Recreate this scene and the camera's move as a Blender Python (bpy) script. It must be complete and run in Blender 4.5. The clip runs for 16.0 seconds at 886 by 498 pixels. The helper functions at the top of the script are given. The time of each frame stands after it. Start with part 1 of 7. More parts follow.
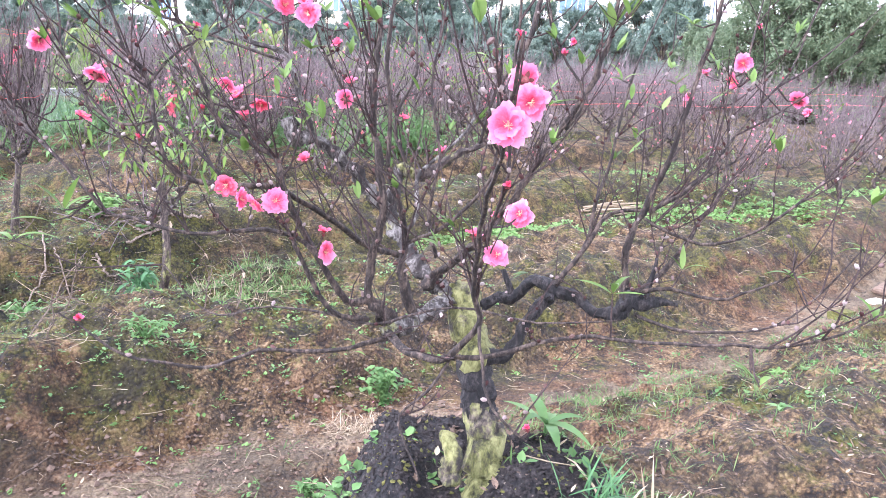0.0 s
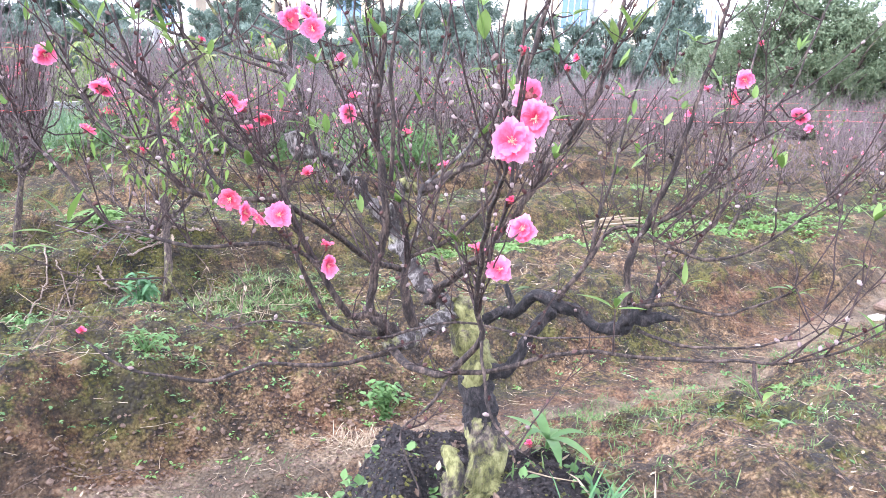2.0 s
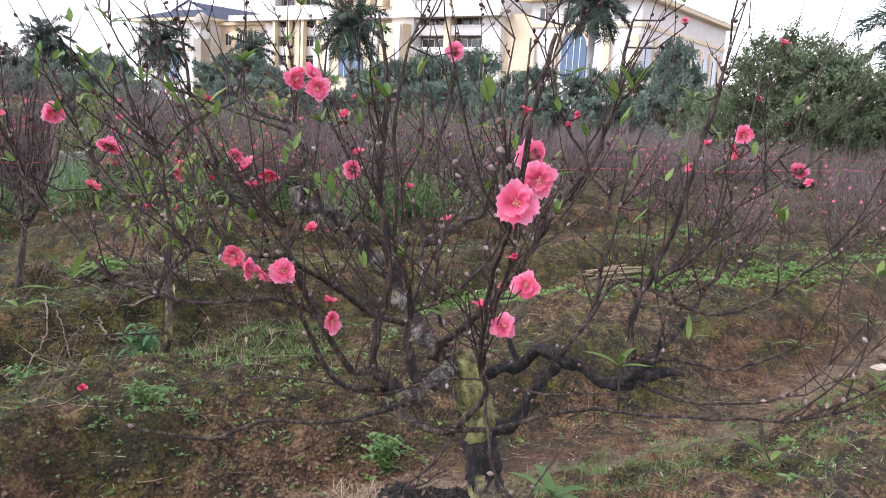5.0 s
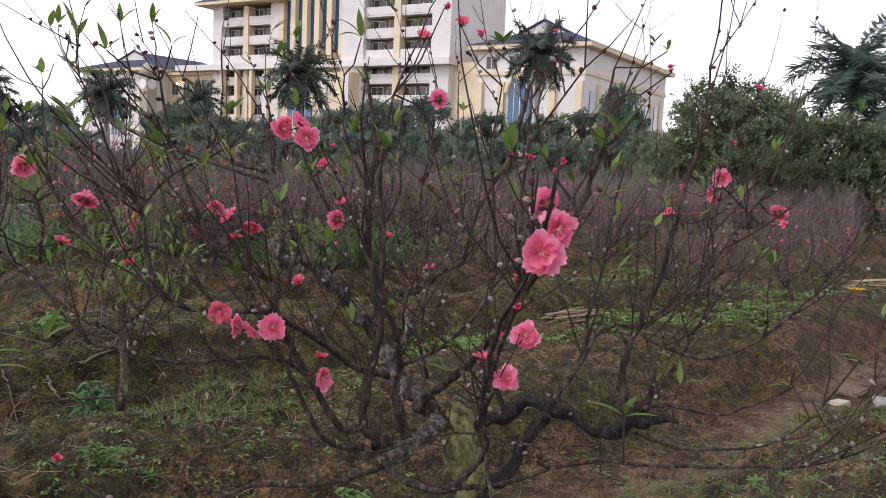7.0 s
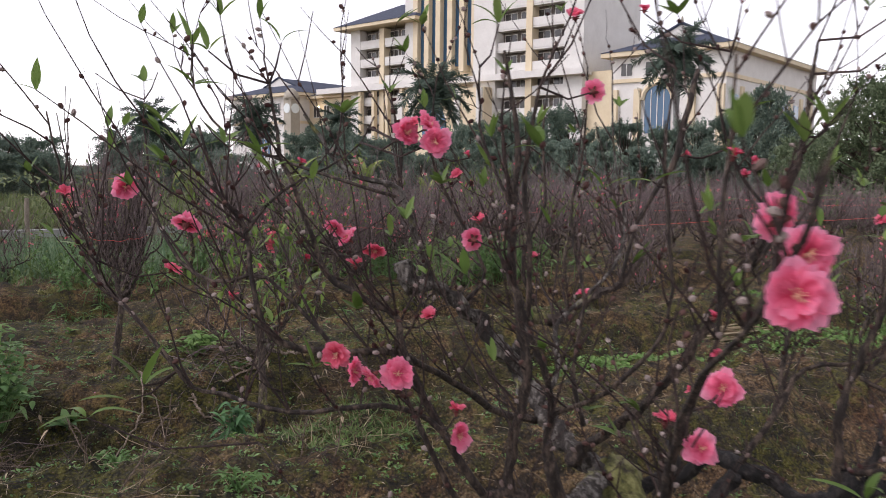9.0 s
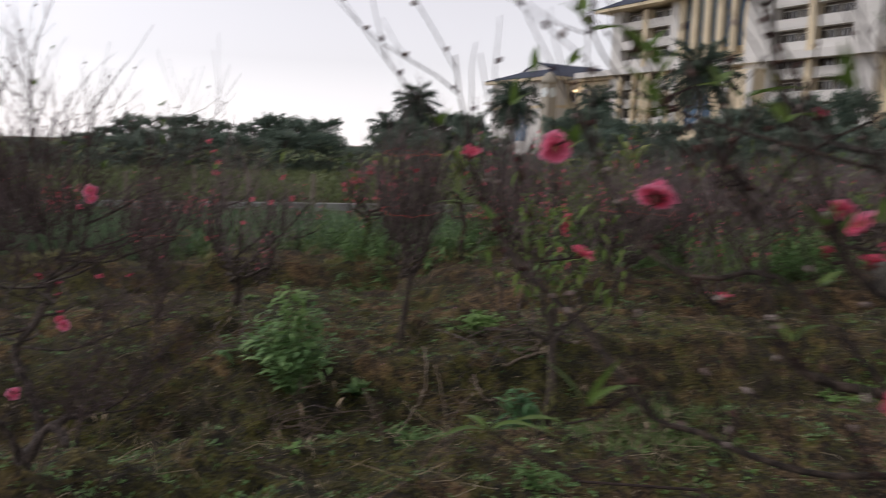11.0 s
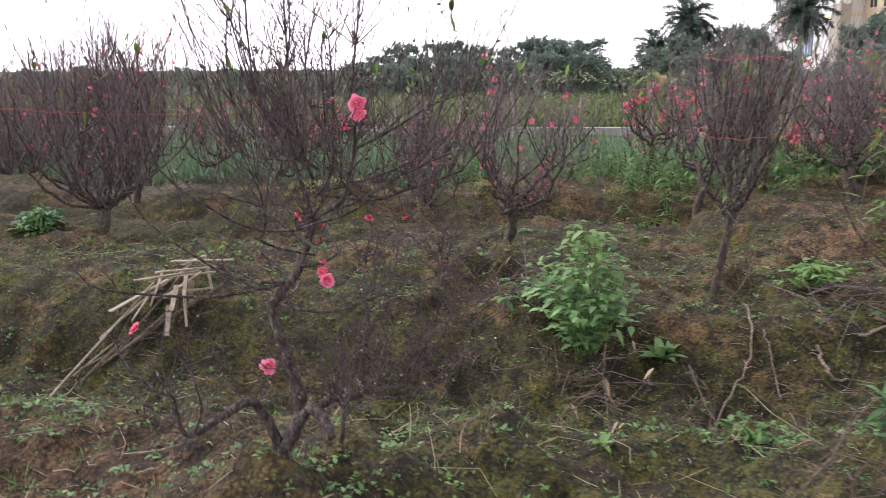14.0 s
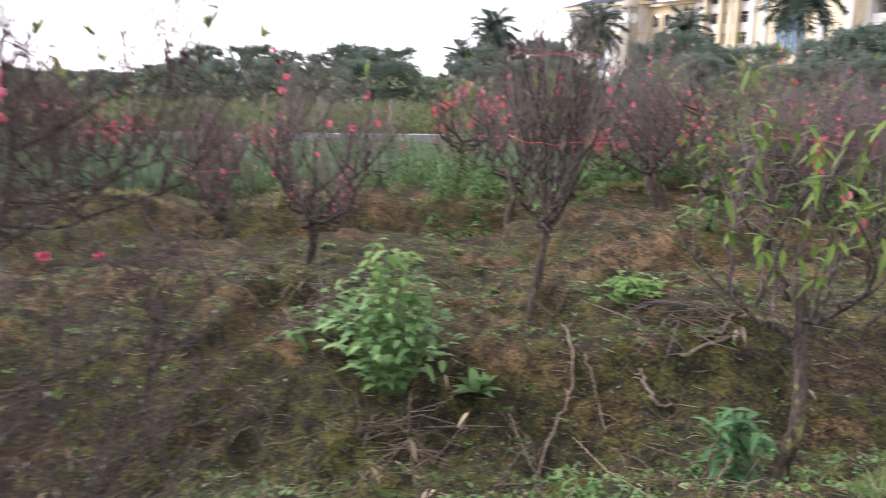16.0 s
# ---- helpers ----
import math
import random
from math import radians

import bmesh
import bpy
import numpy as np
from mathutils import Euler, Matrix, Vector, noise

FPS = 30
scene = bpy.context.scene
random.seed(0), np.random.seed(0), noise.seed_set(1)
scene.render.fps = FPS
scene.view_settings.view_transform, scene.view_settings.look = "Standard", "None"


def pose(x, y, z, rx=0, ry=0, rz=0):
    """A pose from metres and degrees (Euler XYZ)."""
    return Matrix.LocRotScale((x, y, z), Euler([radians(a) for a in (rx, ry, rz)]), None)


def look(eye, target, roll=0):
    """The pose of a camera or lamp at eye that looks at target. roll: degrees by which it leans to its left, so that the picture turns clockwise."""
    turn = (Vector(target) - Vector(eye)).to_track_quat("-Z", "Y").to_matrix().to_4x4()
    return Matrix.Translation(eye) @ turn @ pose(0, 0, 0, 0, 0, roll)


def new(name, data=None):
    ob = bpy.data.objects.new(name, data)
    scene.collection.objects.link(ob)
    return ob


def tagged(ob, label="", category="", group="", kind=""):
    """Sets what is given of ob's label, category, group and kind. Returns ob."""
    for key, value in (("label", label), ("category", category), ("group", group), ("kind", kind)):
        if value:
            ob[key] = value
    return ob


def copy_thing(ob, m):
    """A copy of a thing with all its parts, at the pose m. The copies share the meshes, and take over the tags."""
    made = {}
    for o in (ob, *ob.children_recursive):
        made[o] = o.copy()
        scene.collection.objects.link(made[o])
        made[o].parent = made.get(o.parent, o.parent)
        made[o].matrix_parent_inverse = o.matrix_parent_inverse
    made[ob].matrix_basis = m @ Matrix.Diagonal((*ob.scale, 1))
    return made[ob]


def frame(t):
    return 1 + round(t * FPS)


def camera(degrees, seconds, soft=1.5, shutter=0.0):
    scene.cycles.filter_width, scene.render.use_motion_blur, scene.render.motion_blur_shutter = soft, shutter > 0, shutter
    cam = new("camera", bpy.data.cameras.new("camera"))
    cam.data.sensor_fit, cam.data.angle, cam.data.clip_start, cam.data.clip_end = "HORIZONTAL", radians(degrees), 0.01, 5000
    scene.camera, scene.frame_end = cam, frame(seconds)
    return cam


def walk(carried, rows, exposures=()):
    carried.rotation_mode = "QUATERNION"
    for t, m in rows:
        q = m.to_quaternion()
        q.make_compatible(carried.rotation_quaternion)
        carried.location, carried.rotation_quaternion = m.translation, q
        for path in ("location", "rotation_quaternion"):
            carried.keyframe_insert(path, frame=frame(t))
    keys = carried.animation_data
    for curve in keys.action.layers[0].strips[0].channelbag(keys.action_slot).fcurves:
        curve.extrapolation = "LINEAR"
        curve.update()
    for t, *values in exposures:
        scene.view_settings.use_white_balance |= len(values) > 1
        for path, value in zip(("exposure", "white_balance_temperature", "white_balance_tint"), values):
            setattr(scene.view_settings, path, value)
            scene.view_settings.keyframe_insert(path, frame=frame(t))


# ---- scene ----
cam = camera(58.3, 16.0, soft=0.9, shutter=0.7)
PATH = [
    (0, (0.002, -0.314, 1.415), (0.397, 1.582, 0.915), 3.3),
    (0.5, (0.003, -0.315, 1.416), (0.4, 1.583, 0.926), 3.3),
    (1, (0.005, -0.313, 1.415), (0.397, 1.588, 0.933), 3.3),
    (1.5, (0.002, -0.314, 1.416), (0.393, 1.589, 0.942), 3.4),
    (2, (-0.001, -0.315, 1.416), (0.391, 1.59, 0.95), 3.5),
    (2.5, (-0.002, -0.315, 1.418), (0.393, 1.591, 0.96), 3.7),
    (3, (-0.004, -0.314, 1.419), (0.398, 1.593, 0.97), 4.0),
    (3.5, (-0.002, -0.316, 1.419), (0.397, 1.594, 0.98), 4.1),
    (3.7, (-0.002, -0.316, 1.42), (0.396, 1.595, 0.985), 4.0),
    (5.8, (-0.017, -0.304, 1.431), (0.371, 1.637, 1.142), 3.1),
    (6, (-0.023, -0.298, 1.429), (0.407, 1.635, 1.154), 3.2),
    (6.5, (-0.037, -0.283, 1.427), (0.469, 1.639, 1.201), 3.2),
    (7, (-0.067, -0.265, 1.428), (0.437, 1.657, 1.2), 2.6),
    (7.5, (-0.066, -0.223, 1.418), (0.394, 1.707, 1.166), 2.1),
    (8, (-0.034, -0.154, 1.42), (0.259, 1.807, 1.157), 1.7),
    (8.2, (-0.016, -0.132, 1.422), (0.216, 1.84, 1.179), 0.9),
    (10.3, (-0.212, 0.197, 1.392), (-0.203, 2.188, 1.199), 3.2),
    (10.5, (-0.255, 0.219, 1.388), (-0.396, 2.203, 1.181), 2.4),
    (11, (-0.34, 0.28, 1.377), (-0.783, 2.213, 1.122), 1.7),
    (11.5, (-0.442, 0.447, 1.354), (-1.097, 2.31, 1.04), 0.9),
    (12, (-0.495, 0.622, 1.351), (-1.233, 2.453, 1.03), 0.6),
    (12.5, (-0.553, 0.723, 1.33), (-1.368, 2.516, 0.981), 0.4),
    (13, (-0.663, 0.859, 1.302), (-1.569, 2.605, 0.946), 0.5),
    (13.5, (-0.81, 0.987, 1.287), (-1.749, 2.707, 0.887), 0.0),
    (14, (-0.89, 1.039, 1.279), (-1.906, 2.703, 0.834), -0.3),
    (14.5, (-0.983, 1.218, 1.263), (-2.026, 2.871, 0.836), -2.1),
    (15, (-1.022, 1.438, 1.248), (-1.984, 3.144, 0.84), -1.2),
    (15.5, (-1.019, 1.524, 1.241), (-1.825, 3.311, 0.842), -0.4),
    (16, (-1.067, 1.676, 1.207), (-1.67, 3.535, 0.783), 1.1),
]
walk(cam, [(t, look(eye, target, roll)) for t, eye, target, roll in PATH],
     exposures=[(0, 2.74, 5500, 25), (3.7, 2.74, 5500, 25), (5.8, 0.68, 6300, 23), (8.2, 0.61, 6300, 23), (10.3, 0.21, 6450, 18), (11.0, -0.09, 6450, 18), (12.5, 0.19, 6450, 18), (13.0, 0.29, 6450, 19), (13.5, 0.66, 6300, 19), (14.0, 1.31, 6200, 22), (14.5, 0.86, 6200, 22), (15.0, 0.68, 6200, 22), (15.5, 0.71, 6200, 22), (16.0, 1.48, 6250, 22)])


# ---- world and sun: a bright overcast sky ----
world = bpy.data.worlds.new("overcast_sky")
scene.world = world
world.use_nodes = True
wn = world.node_tree
sky = wn.nodes.new("ShaderNodeTexSky")
sky.sky_type = "NISHITA"
sky.sun_disc = False
sky.sun_elevation, sky.sun_rotation = radians(46), radians(262)
sky.dust_density, sky.air_density, sky.altitude = 0.1, 1.2, 0.0
grey = wn.nodes.new("ShaderNodeHueSaturation")
grey.inputs["Saturation"].default_value = 0.12
wn.links.new(sky.outputs["Color"], grey.inputs["Color"])
wn.links.new(grey.outputs["Color"], wn.nodes["Background"].inputs["Color"])
wn.nodes["Background"].inputs["Strength"].default_value = 0.15
sun_data = bpy.data.lights.new("sun", "SUN")
sun_data.energy, sun_data.angle, sun_data.color = 1.15, radians(22), (1.0, 0.97, 0.92)
sun = new("sun", sun_data)
sun.matrix_world = look((0, 0, 0), (-math.sin(radians(262)) * math.cos(radians(46)), -math.cos(radians(262)) * math.cos(radians(46)), -math.sin(radians(46))))


# ---- materials ----
def material(name, rough=0.8):
    m = bpy.data.materials.new(name)
    m.use_nodes = True
    nt = m.node_tree
    b = nt.nodes["Principled BSDF"]
    b.inputs["Roughness"].default_value = rough
    return m, nt, b


def coords(nt, scale=(1, 1, 1), world_space=True):
    if world_space:
        src = nt.nodes.new("ShaderNodeNewGeometry").outputs["Position"]
    else:
        src = nt.nodes.new("ShaderNodeTexCoord").outputs["Object"]
    mp = nt.nodes.new("ShaderNodeMapping")
    mp.inputs["Scale"].default_value = scale
    nt.links.new(src, mp.inputs["Vector"])
    return mp.outputs["Vector"]


def noise_tex(nt, vec, scale, detail=4.0, rough=0.6):
    n = nt.nodes.new("ShaderNodeTexNoise")
    n.inputs["Scale"].default_value, n.inputs["Detail"].default_value, n.inputs["Roughness"].default_value = scale, detail, rough
    nt.links.new(vec, n.inputs["Vector"])
    return n.outputs["Fac"]


def ramp(nt, fac, *stops):
    r = nt.nodes.new("ShaderNodeValToRGB")
    els = r.color_ramp.elements
    while len(els) < len(stops):
        els.new(0.5)
    for e, (p, c) in zip(els, stops):
        e.position, e.color = p, (*c, 1)
    nt.links.new(fac, r.inputs["Fac"])
    return r.outputs["Color"]


def mixed(nt, fac, a, b):
    m = nt.nodes.new("ShaderNodeMix")
    m.data_type = "RGBA"
    nt.links.new(fac, m.inputs["Factor"])
    for sock, v in (("A", a), ("B", b)):
        s = [i for i in m.inputs if i.name == sock and i.type == "RGBA"][0]
        if isinstance(v, tuple):
            s.default_value = (*v, 1)
        else:
            nt.links.new(v, s)
    return [o for o in m.outputs if o.type == "RGBA"][0]


def band(nt, fac, lo, hi):
    r = nt.nodes.new("ShaderNodeMapRange")
    r.inputs["From Min"].default_value, r.inputs["From Max"].default_value = lo, hi
    nt.links.new(fac, r.inputs["Value"])
    return r.outputs["Result"]


def maths(nt, op, a, b=0.0):
    m = nt.nodes.new("ShaderNodeMath")
    m.operation = op
    for k, v in enumerate((a, b)):
        if isinstance(v, (int, float)):
            m.inputs[k].default_value = v
        else:
            nt.links.new(v, m.inputs[k])
    return m.outputs[0]


def bumped(nt, b, height, strength=0.5, distance=0.01):
    bp = nt.nodes.new("ShaderNodeBump")
    bp.inputs["Strength"].default_value, bp.inputs["Distance"].default_value = strength, distance
    nt.links.new(height, bp.inputs["Height"])
    nt.links.new(bp.outputs["Normal"], b.inputs["Normal"])


def soil_material():
    m, nt, b = material("orchard_soil", 0.92)
    v = coords(nt)
    big, mid = noise_tex(nt, v, 0.9, 3), noise_tex(nt, v, 5.0, 5, 0.65)
    coarse, grain = noise_tex(nt, v, 24.0, 6, 0.72), noise_tex(nt, v, 120.0, 4, 0.7)
    vor = nt.nodes.new("ShaderNodeTexVoronoi")
    vor.inputs["Scale"].default_value = 55.0
    nt.links.new(v, vor.inputs["Vector"])
    crumb = vor.outputs["Distance"]
    lump = noise_tex(nt, v, 8.5, 3, 0.6)
    fine = maths(nt, "ADD", maths(nt, "ADD", maths(nt, "MULTIPLY", coarse, 0.42), maths(nt, "MULTIPLY", lump, 0.36)), maths(nt, "ADD", maths(nt, "MULTIPLY", grain, 0.32), maths(nt, "MULTIPLY", maths(nt, "SUBTRACT", 0.35, crumb), 0.14)))
    # earth's near-black stop also puts crevice shade into the soil colour
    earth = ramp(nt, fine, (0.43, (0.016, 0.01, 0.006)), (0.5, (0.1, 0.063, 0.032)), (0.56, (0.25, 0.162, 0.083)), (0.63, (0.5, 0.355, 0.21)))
    red = ramp(nt, fine, (0.43, (0.045, 0.023, 0.013)), (0.52, (0.17, 0.092, 0.048)), (0.63, (0.35, 0.215, 0.125)))
    sep = nt.nodes.new("ShaderNodeSeparateXYZ")
    nt.links.new(v, sep.inputs[0])
    across = maths(nt, "ADD", maths(nt, "MULTIPLY", sep.outputs[0], -0.425), maths(nt, "MULTIPLY", sep.outputs[1], 0.905))
    along = maths(nt, "ADD", maths(nt, "MULTIPLY", sep.outputs[0], 0.905), maths(nt, "MULTIPLY", sep.outputs[1], 0.425))
    wob = maths(nt, "ADD", across, maths(nt, "MULTIPLY", maths(nt, "SUBTRACT", mid, 0.5), 0.9))
    middle = maths(nt, "ADD", maths(nt, "SUBTRACT", 2.68, maths(nt, "MULTIPLY", band(nt, along, 1.4, 2.8), 0.42)), maths(nt, "MULTIPLY", band(nt, along, 4.0, 7.0), 0.5))
    off = maths(nt, "ABSOLUTE", maths(nt, "SUBTRACT", wob, middle))
    tilled = maths(nt, "MULTIPLY", band(nt, along, -0.7, -1.6), band(nt, maths(nt, "ABSOLUTE", maths(nt, "SUBTRACT", wob, 3.4)), 0.9, 0.4))
    worn = maths(nt, "ADD", big, maths(nt, "ADD", maths(nt, "MULTIPLY", band(nt, off, 1.1, 0.2), 0.14), maths(nt, "MULTIPLY", tilled, 0.16)))
    col = mixed(nt, band(nt, worn, 0.52, 0.68), earth, red)
    sand = ramp(nt, fine, (0.4, (0.14, 0.104, 0.066)), (0.55, (0.3, 0.228, 0.147)), (0.7, (0.46, 0.36, 0.245)))
    col = mixed(nt, maths(nt, "MULTIPLY", band(nt, off, 0.21, 0.07), maths(nt, "MULTIPLY", band(nt, noise_tex(nt, v, 0.8, 4, 0.6), 0.3, 0.44), band(nt, along, -0.6, 0.2))), col, sand)
    moss = ramp(nt, fine, (0.43, (0.01, 0.0105, 0.004)), (0.505, (0.054, 0.051, 0.0105)), (0.565, (0.13, 0.12, 0.024)), (0.63, (0.2, 0.182, 0.055)))
    cover = maths(nt, "ADD", maths(nt, "MULTIPLY", noise_tex(nt, v, 1.7, 6, 0.72), 0.74), maths(nt, "MULTIPLY", noise_tex(nt, v, 17.0, 6, 0.75), 0.26))
    cover = maths(nt, "ADD", cover, maths(nt, "SUBTRACT", maths(nt, "MULTIPLY", band(nt, wob, 2.9, 4.2), 0.05), maths(nt, "MULTIPLY", band(nt, wob, 5.6, 6.6), 0.03)))
    cover = maths(nt, "ADD", cover, maths(nt, "SUBTRACT", maths(nt, "MULTIPLY", band(nt, along, 1.2, -0.3), 0.07), 0.015))
    green = maths(nt, "MULTIPLY", band(nt, cover, 0.468, 0.54), band(nt, off, 0.22, 0.5))
    col = mixed(nt, maths(nt, "MULTIPLY", green, maths(nt, "SUBTRACT", 1.0, maths(nt, "MULTIPLY", tilled, 0.8))), col, moss)
    ochre = ramp(nt, fine, (0.43, (0.05, 0.028, 0.013)), (0.52, (0.21, 0.127, 0.06)), (0.62, (0.44, 0.29, 0.15)))
    bald = maths(nt, "MULTIPLY", band(nt, noise_tex(nt, v, 1.3, 6, 0.7), 0.53, 0.6), band(nt, wob, 4.8, 5.6))
    col = mixed(nt, maths(nt, "MULTIPLY", bald, 0.85), col, ochre)
    # darker brown soil in random patches
    dark_patch = band(nt, noise_tex(nt, v, 2.0, 7, 0.72), 0.52, 0.42)
    col = mixed(nt, maths(nt, "MULTIPLY", dark_patch, 0.55), col, (0.045, 0.033, 0.019))
    # random near-black spots stand in for the shade of small hollows
    hollow_shade = band(nt, noise_tex(nt, v, 9.0, 6, 0.72), 0.5, 0.37)
    col = mixed(nt, maths(nt, "MULTIPLY", maths(nt, "MULTIPLY", hollow_shade, band(nt, off, 0.1, 0.6)), 0.68), col, (0.02, 0.015, 0.01))
    tone = nt.nodes.new("ShaderNodeHueSaturation")
    tone.inputs["Value"].default_value = 0.75
    tone.inputs["Saturation"].default_value = 1.12
    nt.links.new(col, tone.inputs["Color"])
    col = tone.outputs["Color"]
    near = nt.nodes.new("ShaderNodeVectorMath")
    near.operation = "DISTANCE"
    flat = nt.nodes.new("ShaderNodeCombineXYZ")
    nt.links.new(sep.outputs[0], flat.inputs[0])
    nt.links.new(sep.outputs[1], flat.inputs[1])
    nt.links.new(flat.outputs[0], near.inputs[0])
    near.inputs[1].default_value = (0.52, 1.2, 0.0)
    heap = band(nt, maths(nt, "ADD", near.outputs["Value"], maths(nt, "MULTIPLY", maths(nt, "SUBTRACT", noise_tex(nt, v, 11.0, 6, 0.75), 0.5), 0.55)), 0.47, 0.33)
    compost = ramp(nt, fine, (0.45, (0.007, 0.006, 0.006)), (0.56, (0.034, 0.027, 0.024)), (0.64, (0.1, 0.08, 0.07)))
    col = mixed(nt, heap, col, compost)
    bits = band(nt, noise_tex(nt, v, 90.0, 2, 0.5), 0.68, 0.73)
    col = mixed(nt, maths(nt, "MULTIPLY", bits, 0.6), col, (0.34, 0.28, 0.21))
    nt.links.new(col, b.inputs["Base Color"])
    hgt = maths(nt, "SUBTRACT", maths(nt, "MULTIPLY", fine, 1.2), maths(nt, "MULTIPLY", crumb, 0.5))
    bumped(nt, b, hgt, 1.0, 0.05)
    return m


def bark_material(name, dark, light, moss=0.0, scale=1.0):
    m, nt, b = material(name, 0.85)
    v = coords(nt, (1, 1, 0.35))
    crack, fine = noise_tex(nt, v, 75 * scale, 6, 0.75), noise_tex(nt, v, 220 * scale, 3)
    col = ramp(nt, crack, (0.34, tuple(0.45 * c for c in dark)), (0.48, dark), (0.66, light))
    if moss:
        patch = band(nt, noise_tex(nt, coords(nt), 14, 5, 0.7), 0.62 - 0.3 * moss, 0.72 - 0.3 * moss)
        green = ramp(nt, crack, (0.36, (0.026, 0.027, 0.01)), (0.47, (0.14, 0.138, 0.04)), (0.6, (0.31, 0.3, 0.115)))
        col = mixed(nt, patch, col, green)
    nt.links.new(col, b.inputs["Base Color"])
    bumped(nt, b, maths(nt, "ADD", crack, maths(nt, "MULTIPLY", fine, 0.5)), 1.0, 0.009 / scale)
    return m


def thin_material(name, low, mid, high, scale=40.0, through_light=0.3, rough=0.5, spread=0.5):
    """A leaf, blade or petal: varied by object and by piece, and let some light through."""
    m, nt, b = material(name, rough)
    v = coords(nt)
    ob = nt.nodes.new("ShaderNodeObjectInfo").outputs["Random"]
    isl = nt.nodes.new("ShaderNodeNewGeometry").outputs["Random Per Island"]
    mixv = maths(nt, "ADD", maths(nt, "MULTIPLY", maths(nt, "FRACT", maths(nt, "ADD", ob, isl)), spread), maths(nt, "MULTIPLY", noise_tex(nt, v, scale, 3), 1 - spread))
    b.inputs["Specular IOR Level"].default_value = 0.2
    col = ramp(nt, mixv, (0.15, low), (0.5, mid), (0.85, high))
    nt.links.new(col, b.inputs["Base Color"])
    tr = nt.nodes.new("ShaderNodeBsdfTranslucent")
    nt.links.new(col, tr.inputs["Color"])
    mx = nt.nodes.new("ShaderNodeMixShader")
    mx.inputs[0].default_value = through_light
    nt.links.new(b.outputs[0], mx.inputs[1])
    nt.links.new(tr.outputs[0], mx.inputs[2])
    nt.links.new(mx.outputs[0], nt.nodes["Material Output"].inputs["Surface"])
    return m


def petal_material(name, heart, mid, tip):
    """Petals: deeper towards the flower's heart, paler at the rim."""
    m, nt, b = material(name, 0.6)
    src = nt.nodes.new("ShaderNodeTexCoord").outputs["Object"]
    ln = nt.nodes.new("ShaderNodeVectorMath")
    ln.operation = "LENGTH"
    nt.links.new(src, ln.inputs[0])
    isl = nt.nodes.new("ShaderNodeNewGeometry").outputs["Random Per Island"]
    f = maths(nt, "ADD", maths(nt, "MULTIPLY", ln.outputs["Value"], 36.0), maths(nt, "MULTIPLY", maths(nt, "SUBTRACT", isl, 0.5), 0.3))
    f = maths(nt, "ADD", f, maths(nt, "MULTIPLY", maths(nt, "SUBTRACT", noise_tex(nt, src, 350.0, 3), 0.5), 0.35))
    col = ramp(nt, f, (0.1, heart), (0.45, mid), (0.95, tip))
    nt.links.new(col, b.inputs["Base Color"])
    tr = nt.nodes.new("ShaderNodeBsdfTranslucent")
    nt.links.new(col, tr.inputs["Color"])
    mx = nt.nodes.new("ShaderNodeMixShader")
    mx.inputs[0].default_value = 0.5
    nt.links.new(b.outputs[0], mx.inputs[1])
    nt.links.new(tr.outputs[0], mx.inputs[2])
    nt.links.new(mx.outputs[0], nt.nodes["Material Output"].inputs["Surface"])
    return m


def mottled(name, a, c, scale=3.0, rough=0.8, bump=0.2):
    m, nt, b = material(name, rough)
    v = coords(nt)
    f = maths(nt, "ADD", maths(nt, "MULTIPLY", noise_tex(nt, v, scale, 5), 0.6), maths(nt, "MULTIPLY", noise_tex(nt, v, scale * 9, 4), 0.4))
    nt.links.new(ramp(nt, f, (0.32, a), (0.66, c)), b.inputs["Base Color"])
    bumped(nt, b, f, bump, 0.02)
    return m


SOIL = soil_material()
BARK = bark_material("peach_bark", (0.028, 0.019, 0.014), (0.16, 0.114, 0.085))
BARK_OLD = bark_material("old_mossy_bark", (0.05, 0.035, 0.028), (0.16, 0.12, 0.092), moss=0.25)
BARK_BASE = bark_material("mossy_trunk_bark", (0.04, 0.03, 0.022), (0.22, 0.175, 0.12), moss=0.7, scale=0.5)
BARK_GREY = bark_material("grey_flaking_bark", (0.05, 0.04, 0.034), (0.36, 0.33, 0.29), moss=0.12, scale=0.5)
BARK_BLACK = bark_material("blackened_bark", (0.009, 0.0075, 0.007), (0.07, 0.056, 0.05), scale=1.1)
TWIG = bark_material("reddish_twig", (0.032, 0.018, 0.0145), (0.09, 0.055, 0.044), scale=2.0)
# purple-grey twig colour, lightened to stand for distance haze and sky glare
TWIG_FAR = bark_material("hazed_purple_twig", (0.145, 0.107, 0.104), (0.315, 0.247, 0.24), scale=0.6)
DEAD_STEM = bark_material("dead_stem", (0.1, 0.07, 0.05), (0.27, 0.2, 0.14), scale=2.0)
# grey-brown bark; light tone raised to stand for sky light on limb tops
BARK_LOW = bark_material("grey_brown_bark", (0.04, 0.029, 0.024), (0.2, 0.152, 0.126), moss=0.1)
FIELD = thin_material("field_weed", (0.075, 0.105, 0.045), (0.145, 0.18, 0.075), (0.25, 0.28, 0.125), 1.0, 0.25, 0.6)
STRIP = thin_material("yellow_grass", (0.2, 0.2, 0.08), (0.3, 0.29, 0.12), (0.42, 0.39, 0.19), 6, 0.25, 0.6)
# crown twigs against the sky: veiling glare is put into this paler colour
TWIG_NEAR = bark_material("hazed_grey_twig", (0.13, 0.092, 0.09), (0.3, 0.228, 0.222), scale=0.6)
